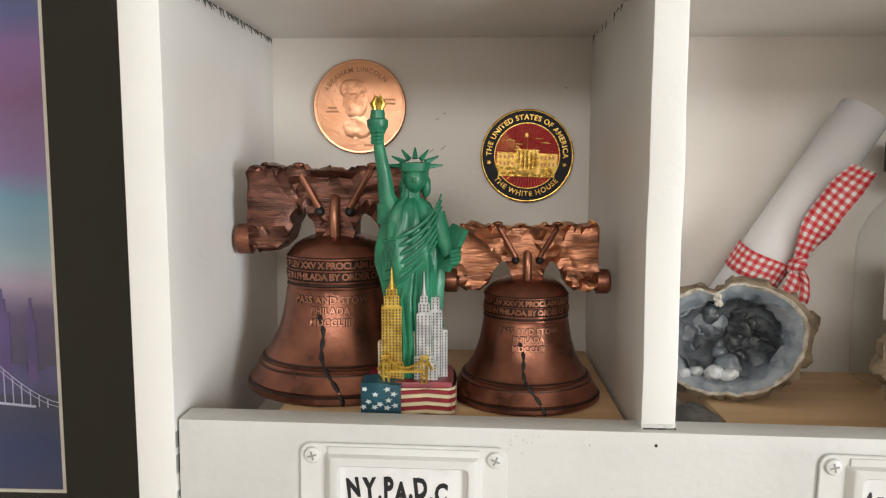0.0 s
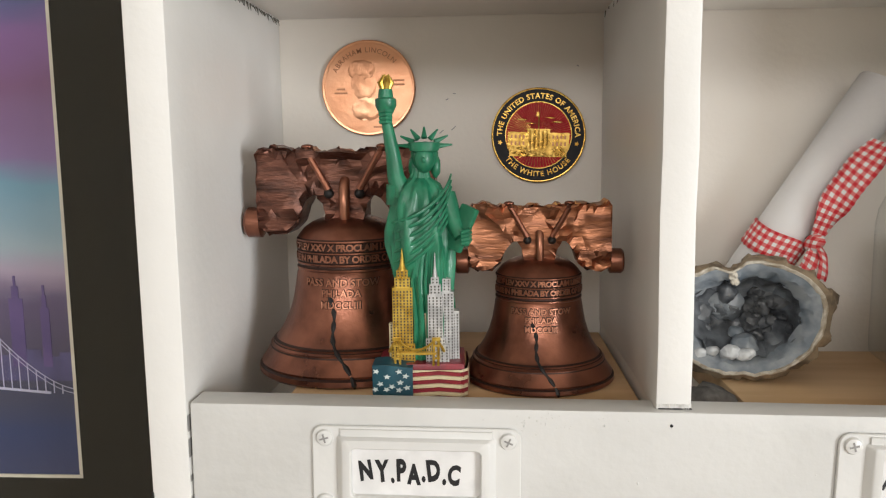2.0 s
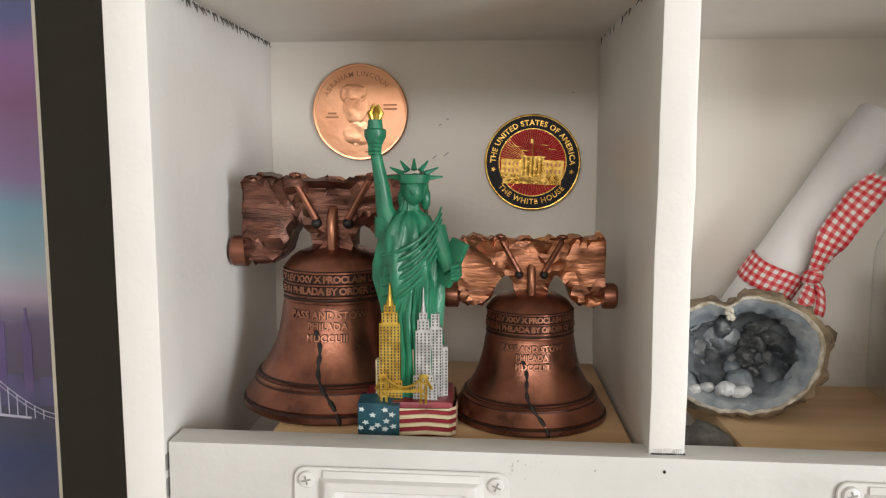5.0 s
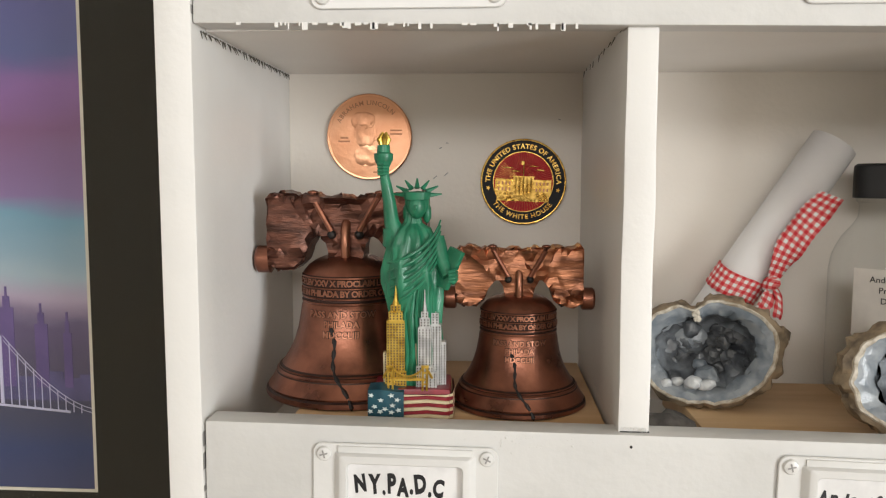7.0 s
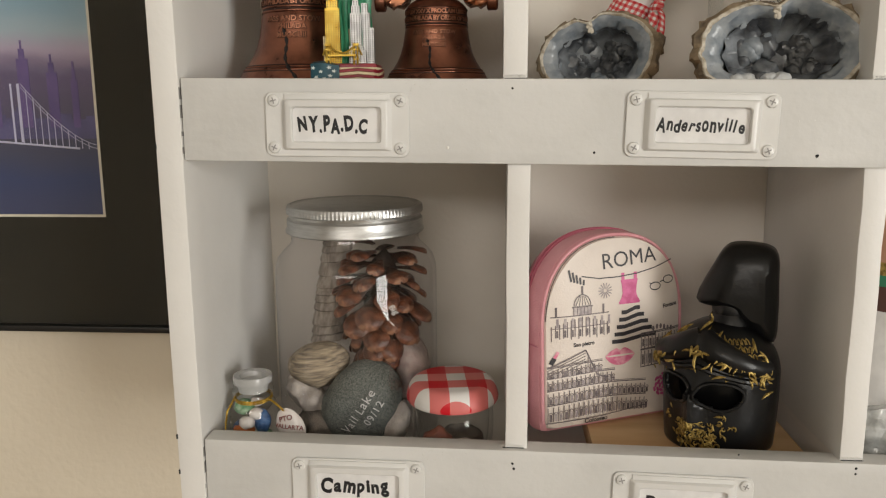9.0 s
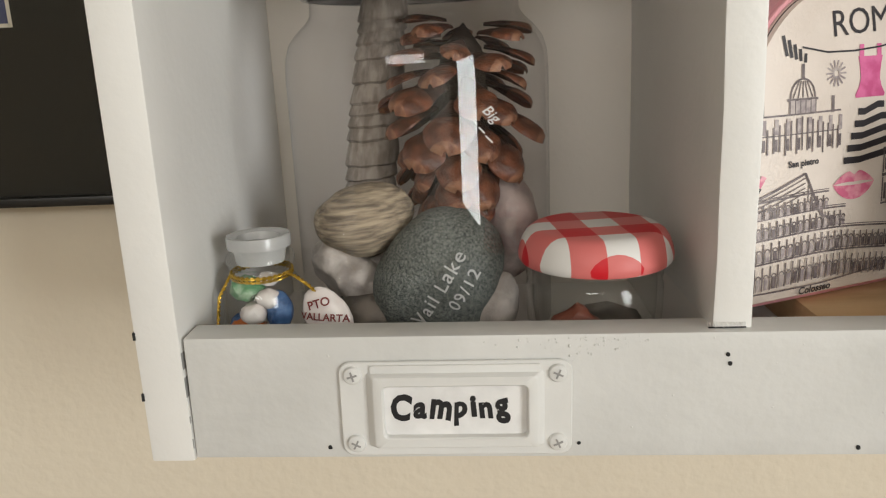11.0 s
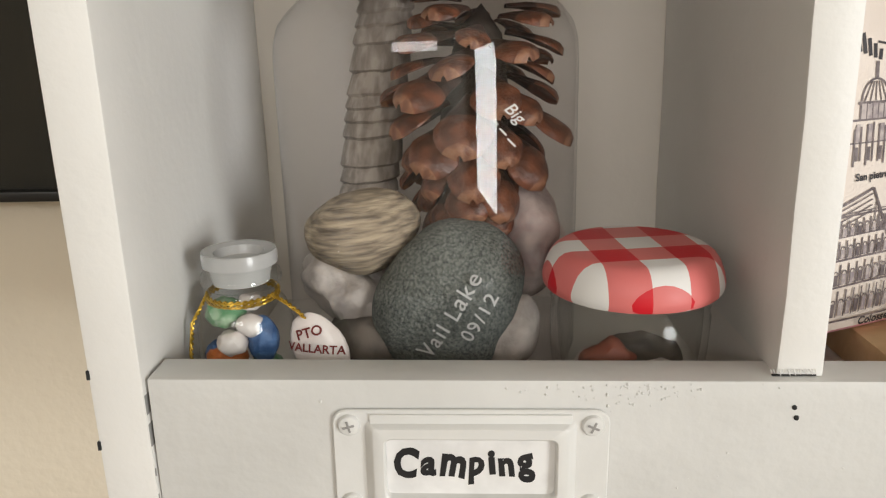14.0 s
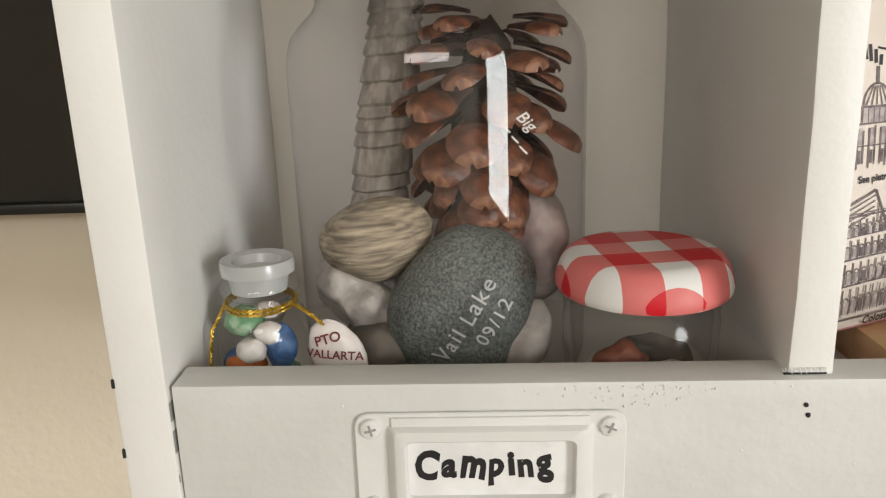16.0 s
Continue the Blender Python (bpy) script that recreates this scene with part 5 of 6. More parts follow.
def stone(name, c, r, mat, label, rough=0.002, freq=60, seed=1.0, turn=None, parent=None):
    bm = bmesh.new()
    ellipsoid(bm, (0, 0, 0), r, 4, rough, freq, seed)
    ob = part(name, bm, mat, parent, at=Matrix.Translation(c) @ (turn or Matrix()))
    return tagged(ob, label, "stone", group="stones in the jar")


vail = stone("dark_stone", (0.0707, 0.0470, FL + 0.0268), (0.0204, 0.0150, 0.0246), STONE_DARK, "dark grey speckled stone with white writing, inside jar", 0.0030, 40, 2.0, pose(0, 0, 0, 0, 32, 0))
bm = join(upright(letters("Vail Lake", 0.0064, 0.00003, 0.00005, 0, 1.15), 0, 0, 0.0024), upright(letters("09/12", 0.0056, 0.00003, 0.00005, 0, 1.15), 0.004, 0, -0.0046))
for v in bm.verts:       # uneven hand
    v.co.z += 0.0006 * noise.noise(Vector((v.co.x * 330, v.co.z * 120, 2)))
    v.co.x += 0.0004 * noise.noise(Vector((v.co.x * 200, v.co.z * 300, 8)))
bm.transform(pose(0.0735, 0.0, FL + 0.0268, 0, -57, 0))
for v in bm.verts:       # lay the writing on the stone
    x, z = (v.co.x - 0.0707) / 0.0235, (v.co.z - FL - 0.0272) / 0.0245
    v.co.y = 0.0470 - 0.0164 * math.sqrt(max(0.04, 1 - x * x - z * z)) - 0.0005
part("writing", bm, CHALK, vail, "white handwritten words", at=vail.matrix_world.inverted())
tan = stone("tan_stone", (0.0452, 0.0545, FL + 0.0468), (0.0172, 0.0140, 0.0124), STONE_TAN, "tan and grey banded stone, inside jar", 0.0022, 55, 5.0, pose(0, 0, 0, 0, -4, 0))
for k in range(7):
    part("ink_mark", boxed(-0.0012 - 0.0002 * (k % 3), 0.0012, -0.0002, 0.0002, -0.00022, 0.00022), INK, tan, at=tan.matrix_world.inverted() @ pose(0.0385 + 0.0030 * (k % 4), 0.0402 + 0.0004 * (k % 4 - 1.5) ** 2, FL + 0.0515 - 0.0036 * (k // 4), 0, -30 + 35 * (k % 3), 0))
stone("pale_stone", (0.0430, 0.0610, FL + 0.0265), (0.0160, 0.0150, 0.0115), STONE_WHITE, "pale angular stone, inside jar", 0.0062, 75, 9.0, pose(0, 0, 0, 0, 30, 0))
stone("pink_stone", (0.0945, 0.0720, FL + 0.0400), (0.0110, 0.0150, 0.0185), STONE_PINK, "pinkish grey stone, inside jar", 0.003, 55, 4.0)
stone("pale_stone", (0.0880, 0.0470, FL + 0.0150), (0.0072, 0.0080, 0.0150), STONE_WHITE, "narrow pale pebble, inside jar", 0.002, 80, 6.0, pose(0, 0, 0, 0, 24, 0))
stone("brown_stone", (0.0440, 0.0500, FL + 0.0130), (0.0130, 0.0120, 0.0098), STONE_BROWN, "brown pebble, inside jar", 0.003, 70, 7.0)
stone("brown_stone", (0.0690, 0.0800, FL + 0.0220), (0.0200, 0.0160, 0.0180), STONE_BROWN, "brown stone low inside jar", 0.003, 60, 8.0)

# pine cone
cone = thing("pine_cone", "open brown pine cone standing in the jar", "pine cone", pose(0.0765, 0.0715, FL + 0.0440, 4, 3, 20))
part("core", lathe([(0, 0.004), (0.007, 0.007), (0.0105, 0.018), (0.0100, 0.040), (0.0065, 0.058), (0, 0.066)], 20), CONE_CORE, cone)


def scale_mesh(seed):
    """Woody scale reaching out along y: narrow stalk darkened for gap shade, broad rounded tip with a thick paler lip.
    """
    bm, rows, n = bmesh.new(), [], 10
    for i in range(15):
        f = i / 14
        half = 0.0021 + 0.0060 * min(1, f / 0.62) ** 1.4
        if f > 0.58:
            half *= math.sqrt(max(0.0, 1 - ((f - 0.58) / 0.422) ** 2)) * 0.97 + 0.03
        thick = (0.0007 + 0.0012 * f ** 2) * (1 if f < 0.85 else math.sqrt(max(0.05, 1 - ((f - 0.85) / 0.152) ** 2)))
        ring = []
        for side in (1, -1):
            for j in range(n + 1):
                q = (-1 + 2 * j / n) * side
                dome = 0.0022 * (1 - q * q) * (0.35 + 0.65 * f)
                wob = 0.00035 * noise.noise(Vector((q * 3, f * 4 + seed, side)))
                z = dome - 0.0050 * f ** 2.2 + side * thick * (1 - 0.75 * q ** 4) + wob
                ring.append(bm.verts.new((half * q * (1 + 0.06 * noise.noise(Vector((f * 3, seed, q)))), 0.0222 * f, z)))
        rows.append(ring)
    for a, b in zip(rows, rows[1:]):
        for k in range(len(a)):
            bm.faces.new((a[k], a[(k + 1) % len(a)], b[(k + 1) % len(b)], b[k]))
    bm.faces.new(rows[0][::-1])
    bm.faces.new(rows[-1])
    # inner half takes the darker stalk colour, as shade between the scales
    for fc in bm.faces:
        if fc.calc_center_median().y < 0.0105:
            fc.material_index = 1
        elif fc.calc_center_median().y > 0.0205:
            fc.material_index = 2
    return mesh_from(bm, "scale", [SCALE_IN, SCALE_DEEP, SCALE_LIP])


SCALE_DEEP = material("cone_stalk_shade_dark", (0.075, 0.034, 0.022), 0.6, colour2=(0.03, 0.014, 0.010), scale=200, bump=0.4)
SCALE_LIP = material("cone_scale_lip", (0.34, 0.165, 0.09), 0.5, colour2=(0.17, 0.07, 0.04), scale=300, bump=0.4)
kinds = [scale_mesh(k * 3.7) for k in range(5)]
ga = math.pi * (3 - math.sqrt(5))
for k in range(62):
    f = k / 61
    a = k * ga + 0.4
    z = 0.011 + 0.055 * f
    size = 0.84 * (0.78 + 0.34 * math.sin(min(1.0, f * 1.5 + 0.1) * math.pi * 0.55)) * (1.0 if f < 0.55 else 1 - 0.75 * (f - 0.55)) * (1 + 0.14 * rng.uniform(-1, 1))
    elev = -56 + 62 * f ** 0.9 + rng.uniform(-11, 11)
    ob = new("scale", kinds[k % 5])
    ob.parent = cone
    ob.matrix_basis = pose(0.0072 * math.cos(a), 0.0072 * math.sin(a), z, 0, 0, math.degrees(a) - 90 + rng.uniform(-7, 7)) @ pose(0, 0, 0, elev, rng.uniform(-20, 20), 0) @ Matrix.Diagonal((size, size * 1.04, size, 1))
bm = upright(letters("Big", 0.0046, 0.00003, 0.00004, 0.25), -0.0010, 0, 0.0028)
for q, (bx, bw) in enumerate(((-0.0040, 0.0022), (-0.0008, 0.0026), (0.0026, 0.0030))):
    box(bm, bx, bx + bw, -0.00004, 0.00004, -0.0026 - 0.0004 * q, -0.0021 - 0.0004 * q)
bm.transform(pose(0, 0, 0, 0, 46, 0))
part("writing", bm, CHALK, cone, "white handwriting on a scale", at=cone.matrix_world.inverted() @ pose(0.0880, 0.0425, FL + 0.0785))

# ringed bark piece behind the cone
prof = []
for k in range(74):
    f = k / 73
    saw = (f * 13 + 0.35 * math.sin(f * 17)) % 1.0
    prof.append((0.0078 + 0.0006 * math.sin(f * 5 + 0.3) + 0.0017 * (1 - saw) ** 0.5, 0.075 * f))
bm = lathe([(0, 0)] + prof + [(0, 0.0755)], 28)
for v in bm.verts:
    v.co.z += 0.20 * v.co.x + 0.0006 * noise.noise(v.co * 250)
tagged(part("bark_piece", bm, SHED, None, at=pose(0.0440, 0.0850, FL + 0.0520, 0, 8, 0)), "grey ringed bark piece standing inside the jar", "bark")

# small bottle with stopper, cord and shell tag
sbx, sby = 0.0154, 0.0330
sbot = thing("small_bottle", "tiny glass bottle of coloured shells with clear stopper", "bottle", pose(sbx, sby, FL) @ Matrix.Diagonal((1, 1, 0.975, 1)))
part("glass", lathe([(0, 0.0004), (0.0115, 0.0004), (0.0130, 0.002), (0.0131, 0.006), (0.0129, 0.028), (0.0115, 0.0335), (0.0090, 0.0370), (0.0088, 0.0385), (0.0104, 0.0395), (0.0108, 0.0410), (0.0104, 0.0428), (0.0092, 0.0440), (0.0088, 0.0452), (0.0078, 0.0452)], 48), CLEAR, sbot)
STOPPER = material("frosted_stopper", (0.78, 0.78, 0.77), 0.22, spec=0.6)
STOPPER.node_tree.nodes["Principled BSDF"].inputs["Transmission Weight"].default_value = 0.55
part("stopper", lathe([(0, 0.0455), (0.0060, 0.0460), (0.0068, 0.0484), (0.0098, 0.0490), (0.0101, 0.0478), (0.0100, 0.0452), (0.0085, 0.0448), (0.0076, 0.0400), (0, 0.0398)], 40), STOPPER, sbot, "pale translucent plastic stopper")
CORD = material("gold_cord", (0.60, 0.40, 0.06), 0.32, 0.75, colour2=(0.34, 0.20, 0.02), scale=900)


def cord(pts, r=0.00045):
    """Two-strand twisted cord."""
    bm = bmesh.new()
    pts = [Vector(p) for p in pts]
    fine = []
    for a, b in zip(pts, pts[1:]):
        n = max(2, int((b - a).length / 0.0004))
        fine += [a.lerp(b, k / n) for k in range(n)]
    for s in (0, math.pi):
        tube([p + Vector((r * 0.7 * math.cos(k * 0.9 + s), r * 0.5 * math.sin(k * 0.9 + s), r * 0.7 * math.sin(k * 0.9 + s))) for k, p in enumerate(fine)], r * 0.75, 5, bm)
    return bm


for dz in (0.0, 0.0011):
    part("cord_ring", cord([(0.0094 * math.cos(k * 0.21), 0.0094 * math.sin(k * 0.21), 0.0370 - dz + 0.0004 * math.sin(k * 0.21)) for k in range(31)]), CORD, sbot, "gold twisted cord")
part("cord_end", cord([(-0.0092, -0.002, 0.0365), (-0.0122, -0.0068, 0.030), (-0.0130, -0.0080, 0.022), (-0.0134, -0.0082, 0.008)]), CORD, sbot, "gold twisted cord")
part("cord_end", cord([(0.0090, -0.004, 0.0372), (0.0125, -0.0062, 0.0362), (0.0165, -0.0075, 0.0335), (0.0185, -0.0080, 0.0315)]), CORD, sbot, "gold twisted cord")
TAG = material("white_shell", (0.74, 0.69, 0.66), 0.35, colour2=(0.66, 0.58, 0.55), scale=120, coat=0.3)
RED_INK = material("brown_red_ink", (0.28, 0.045, 0.04), 0.5)
tag = tagged(part("shell_tag", ellipsoid(bmesh.new(), (0, 0, 0), (0.0066, 0.0022, 0.0095), 3, 0.0007, 120), TAG, sbot, at=pose(0.0215, -0.0074, 0.0225, -10, -24, 0) @ Matrix.Diagonal((1.12, 1.0, 1.12, 1))), "white shell tag with dark red handwriting")
for txt, zz, ss, sx in (("PTO", 0.0048, 0.0034, 0.000), ("VALLARTA", 0.0006, 0.0029, -0.0002)):
    bm = upright(letters(txt, ss, 0.00003, 0.00006), 0, 0, 0)
    bm.transform(pose(sx, 0, zz, 0, 8 if txt == "PTO" else 28, 0))
    for v in bm.verts:
        v.co.y = -0.0022 * math.sqrt(max(0.03, 1 - (v.co.x / 0.0069) ** 2 - (v.co.z / 0.0098) ** 2)) - 0.00035
    part("writing", bm, RED_INK, tag)
bm = bmesh.new()
for k in range(4):
    a = k * math.pi / 4
    tube([(-0.0014 * math.cos(a) - 0.0012, -0.0021, -0.0014 * math.sin(a) - 0.0034), (0.0014 * math.cos(a) - 0.0012, -0.0021, 0.0014 * math.sin(a) - 0.0034)], 0.00022, 4, bm)
part("drawn_mark", bm, RED_INK, tag)
for i, (nm, mt, c, r) in enumerate((("orange_shell", material("orange_shell", (0.62, 0.17, 0.035), 0.5), (-0.004, -0.005, 0.0165), (0.0056, 0.004, 0.0034)),
                                   ("white_pearl", TAG, (-0.0018, -0.0075, 0.0215), (0.0042, 0.0036, 0.0036)), ("white_pearl", TAG, (0.0032, -0.0070, 0.0262), (0.0034, 0.003, 0.0030)),
                                   ("blue_shell", material("blue_shell", (0.075, 0.16, 0.34), 0.5, colour2=(0.03, 0.08, 0.2), scale=400, bump=0.8), (0.0060, -0.0050, 0.0212), (0.0040, 0.004, 0.0070)),
                                   ("green_shell", material("green_shell", (0.10, 0.26, 0.12), 0.5, colour2=(0.30, 0.42, 0.28), scale=300), (-0.0045, -0.003, 0.0285), (0.0055, 0.005, 0.0040)),
                                   ("green_shell", bpy.data.materials["green_shell"], (0.0064, -0.004, 0.0130), (0.0046, 0.004, 0.0042)), ("blue_shell", bpy.data.materials["blue_shell"], (-0.0080, -0.002, 0.0160), (0.003, 0.004, 0.004)),
                                   ("pale_shell", TAG, (0.0028, -0.003, 0.0315), (0.0034, 0.003, 0.0022)), ("sand", material("pale_sand", (0.5, 0.42, 0.30), 0.9, scale=800), (0, 0, 0.0068), (0.0112, 0.0112, 0.0062)))):
    bm = ellipsoid(bmesh.new(), (0, 0, 0), r, 3, r[0] * 0.22, 350, i + 1.5)
    tagged(part(nm, bm, mt, None, at=pose(sbx + c[0], sby + c[1], FL + c[2] + (0.0025 if nm != 'sand' else 0))), {"orange_shell": "small orange painted shell inside the bottle", "white_pearl": "small white round shell inside the bottle", "blue_shell": "small blue painted shell inside the bottle", "green_shell": "small green painted shell inside the bottle", "pale_shell": "small pale shell inside the bottle", "sand": "pale sand filling the bottle base"}[nm], nm.split("_")[-1])

# jam jar with gingham lid
LID_CHECK = gingham("gingham_lid", 0.0098, "Object", 0.3)
LID_CHECK.node_tree.nodes["Principled BSDF"].inputs["Roughness"].default_value = 0.42
LID_CHECK.node_tree.nodes["Principled BSDF"].inputs["Specular IOR Level"].default_value = 0.3
jam = thing("jam_jar", "small glass jam jar with red gingham metal lid", "jar", pose(0.1203, 0.0368, FL, 0, 0, -4))
part("glass", lathe([(0, 0.0004), (0.0175, 0.0004), (0.0196, 0.003), (0.0212, 0.020), (0.0214, 0.028), (0.0206, 0.0305), (0.0213, 0.0315), (0.0213, 0.033), (0.0204, 0.0335), (0.0204, 0.042)], 12 * 6, None, lambda a, i: 1 + (0.012 * math.cos(12 * a) if 1 < i < 4 else 0)), CLEAR, jam)
part("glass_inner", lathe([(0, 0.003), (0.0168, 0.0035), (0.0192, 0.020), (0.0194, 0.028), (0.0190, 0.042)], 48), CLEAR, jam)
part("lid", lathe([(0, 0.0463), (0.0178, 0.0464), (0.0196, 0.0461), (0.0212, 0.0450), (0.0225, 0.0431), (0.0234, 0.0406), (0.0239, 0.0384), (0.0238, 0.0368), (0.0233, 0.0360), (0.0222, 0.0362)], 64), LID_CHECK, jam, "red and white gingham lid", at=pose(0, 0, 0.0002, 1.5, 0, 12))
for i, (mt, c, r, nm, lb) in enumerate(((material("red_brown_shell", (0.28, 0.085, 0.05), 0.5, bump=0.4), (-0.007, -0.010, 0.017), (0.007, 0.005, 0.006), "brown_shell", "red-brown shell inside the jam jar"), (TAG, (0.006, -0.010, 0.0135), (0.010, 0.004, 0.0030), "white_shell", "white curved shell inside the jam jar"),
                                       (STONE_BROWN, (0.004, 0.004, 0.010), (0.012, 0.010, 0.0085), "brown_pebble", "brown pebble inside the jam jar"), (TAG, (-0.010, -0.004, 0.010), (0.0055, 0.006, 0.0085), "white_shell", "white shell inside the jam jar"))):
    tagged(part(nm, ellipsoid(bmesh.new(), (0, 0, 0), r, 3, r[0] * 0.25, 250, i + 3.3), mt, None, at=pose(0.1203 + c[0], 0.0368 + c[1], FL + c[2])), lb, nm.split("_")[-1])


# ---- lower right cubby: little backpack and helmet mask ----
LOWR = FLOOR_LOW + 0.012
tagged(part("wood_riser", boxed(0.193, 0.2985, 0.014, 0.112, FLOOR_LOW, LOWR, bevel=0.0006), WOOD), "bare pine block lying on the shelf board", "block", group="pine risers")
PINK = material("pink_leatherette", (0.80, 0.38, 0.42), 0.42, colour2=(0.74, 0.33, 0.37), scale=60, bump=0.25, bump_scale=900, coat=0.1)
PINK_DEEP = material("deep_pink_piping", (0.60, 0.16, 0.23), 0.45, scale=80)
CREAM_FACE = material("cream_leatherette", (0.78, 0.69, 0.62), 0.4, colour2=(0.73, 0.64, 0.57), scale=40, bump=0.15, bump_scale=900)
PRINT_DARK = material("print_charcoal", (0.035, 0.03, 0.035), 0.45)
PRINT_SKETCH = material("print_sketch_grey", (0.115, 0.09, 0.095), 0.45, colour2=(0.22, 0.18, 0.18), scale=240)
PRINT_GREY = material("print_grey_wash", (0.30, 0.25, 0.26), 0.45, colour2=(0.52, 0.45, 0.43), scale=260, contrast=(0.4, 0.6))
PRINT_PINK = material("print_pink", (0.72, 0.16, 0.36), 0.45, colour2=(0.60, 0.09, 0.25), scale=200)
PRINT_ROSE = material("print_rose", (0.66, 0.14, 0.26), 0.45, colour2=(0.80, 0.36, 0.44), scale=260)
HW, HH = 0.0415, 0.1080


def arch(grow=0.0, n=40):
    """Outline of the bag's front as (u, v) pairs: flat foot, straight sides, round top."""
    pts = [(-HW - grow + 0.004, -grow), (HW + grow - 0.004, -grow), (HW + grow - 0.001, 0.001 - grow), (HW + grow, 0.005 - grow)]
    for k in range(n + 1):
        a = math.pi * k / n
        c, s = math.cos(a), math.sin(a)
        pts.append(((HW + grow) * math.copysign(abs(c) ** 0.86, c), 0.058 + (HH + grow - 0.058) * s ** 0.9))
    return pts + [(-HW - grow, 0.005 - grow), (-HW - grow + 0.001, 0.001 - grow)]


bag = thing("backpack", "small pink backpack with printed cream front on pine block", "backpack", pose(0.2078, 0.0635, LOWR + 0.0018, -3, 0, 25) @ Matrix.Diagonal((1.04, 1, 0.955, 1)))
bm = bmesh.new()
rows = []
for y, g in ((0.0010, -0.0010), (0.0030, 0.0012), (0.0100, 0.0020), (0.0200, 0.0016), (0.0280, -0.0002), (0.0325, -0.0045), (0.0335, -0.012)):
    rows.append([bm.verts.new((x, y, max(z, -0.001))) for x, z in arch(g)])
for a, b in zip(rows, rows[1:]):
    for k in range(len(a)):
        bm.faces.new((a[k], a[(k + 1) % len(a)], b[(k + 1) % len(b)], b[k]))
bm.faces.new(rows[-1])
part("body", bm, PINK, bag, "pink leatherette body")


def face_y(u, v):
    """The padded front bulges a little."""
    return -0.0042 * max(0.0, 1 - (u / HW) ** 4) * max(0.0, math.sin(max(0.02, min(0.98, v / HH)) * math.pi)) ** 0.35


bm = bmesh.new()
steps = (1.0, 0.985, 0.95, 0.88, 0.75, 0.55, 0.30)
rows = []
for s in steps:
    rows.append([bm.verts.new((u * s, face_y(u * s, 0.052 + (v - 0.052) * s) if s < 1 else 0.0008, 0.052 + (v - 0.052) * s)) for u, v in arch(-0.0008)])
for a, b in zip(rows, rows[1:]):
    for k in range(len(a)):
        bm.faces.new((a[k], a[(k + 1) % len(a)], b[(k + 1) % len(b)], b[k]))
bm.faces.new(rows[-1])
front = part("front_panel", bm, CREAM_FACE, bag, "cream padded front with printed Roman sights")
loop = [(u, 0.0008, v) for u, v in arch(0.0003)]
part("piping", tube(loop[3:-1], 0.0009, 8), PINK, bag, "pink edge piping")
part("stitch_line", tube([(u, -0.0004, v) for u, v in arch(-0.0011)][24:44], 0.00022, 5), PRINT_DARK, bag, "thin dark seam line")
for yy in (0.0165, 0.0195):
    part("zip_piping", tube([(u, yy, v) for u, v in arch(0.0021)][3:-2], 0.0007, 6), PINK_DEEP, bag, "deep pink zip edge")
part("side_seam", tube([(-HW - 0.0022, y, 0.048 + 0.0003 * math.sin(y * 900)) for y in (0.002, 0.008, 0.014, 0.019)], 0.0003, 5), PINK_DEEP, bag)
BRASS = material("brass_fitting", (0.55, 0.36, 0.12), 0.3, 0.9)
part("zip_pull", tube([(-HW - 0.0022, 0.0180, 0.050), (-HW - 0.0026, 0.0175, 0.046), (-HW - 0.0025, 0.0172, 0.043)], 0.0006, 8), BRASS, bag, "small brass zip pull")


def on_face(name, bm, mat, label="", lift=0.00022):
    """Lay a flat drawing, in u and v (x, z), on the padded front."""
    for v in bm.verts:
        v.co.x *= 0.94
        v.co.y = face_y(v.co.x, v.co.z) - lift
    return part(name, bm, mat, front, label, smooth=False)


def line(bm, pts, w=0.00025):
    for (a, b), (c, d) in zip(pts, pts[1:]):
        v = Vector((c - a, d - b))
        n = max(1, int(v.length / 0.004))
        q = Vector((-v.y, v.x)).normalized() * w
        for k in range(n):
            p0, p1 = Vector((a, b)) + v * k / n, Vector((a, b)) + v * (k + 1) / n
            bm.faces.new([bm.verts.new((p.x, 0, p.y)) for p in (p0 + q, p1 + q, p1 - q, p0 - q)])
    return bm


def patch(bm, u0, u1, v0, v1, n=3):
    for k in range(n):
        a, b = u0 + (u1 - u0) * k / n, u0 + (u1 - u0) * (k + 1) / n
        bm.faces.new([bm.verts.new(p) for p in ((a, 0, v0), (b, 0, v0), (b, 0, v1), (a, 0, v1))])
    return bm


def oval(bm, u, v, a, b, n=16, turn=0.0):
    c, s = math.cos(turn), math.sin(turn)
    bm.faces.new([bm.verts.new((u + c * a * math.cos(k * 6.2832 / n) - s * b * math.sin(k * 6.2832 / n), 0, v + s * a * math.cos(k * 6.2832 / n) + c * b * math.sin(k * 6.2832 / n))) for k in range(n)])
    return bm


def words(text, u, v, width, bold=0.0, turn=0.0, size=0.01):
    bm = upright(letters(text, size, 0.0, bold * size / 0.01))
    xs = [q.co.x for q in bm.verts]
    s = width / (max(xs) - min(xs))
    bm.transform(pose(u, 0, v, 0, turn, 0) @ Matrix.Diagonal((s, 1, s, 1)))
    return bm


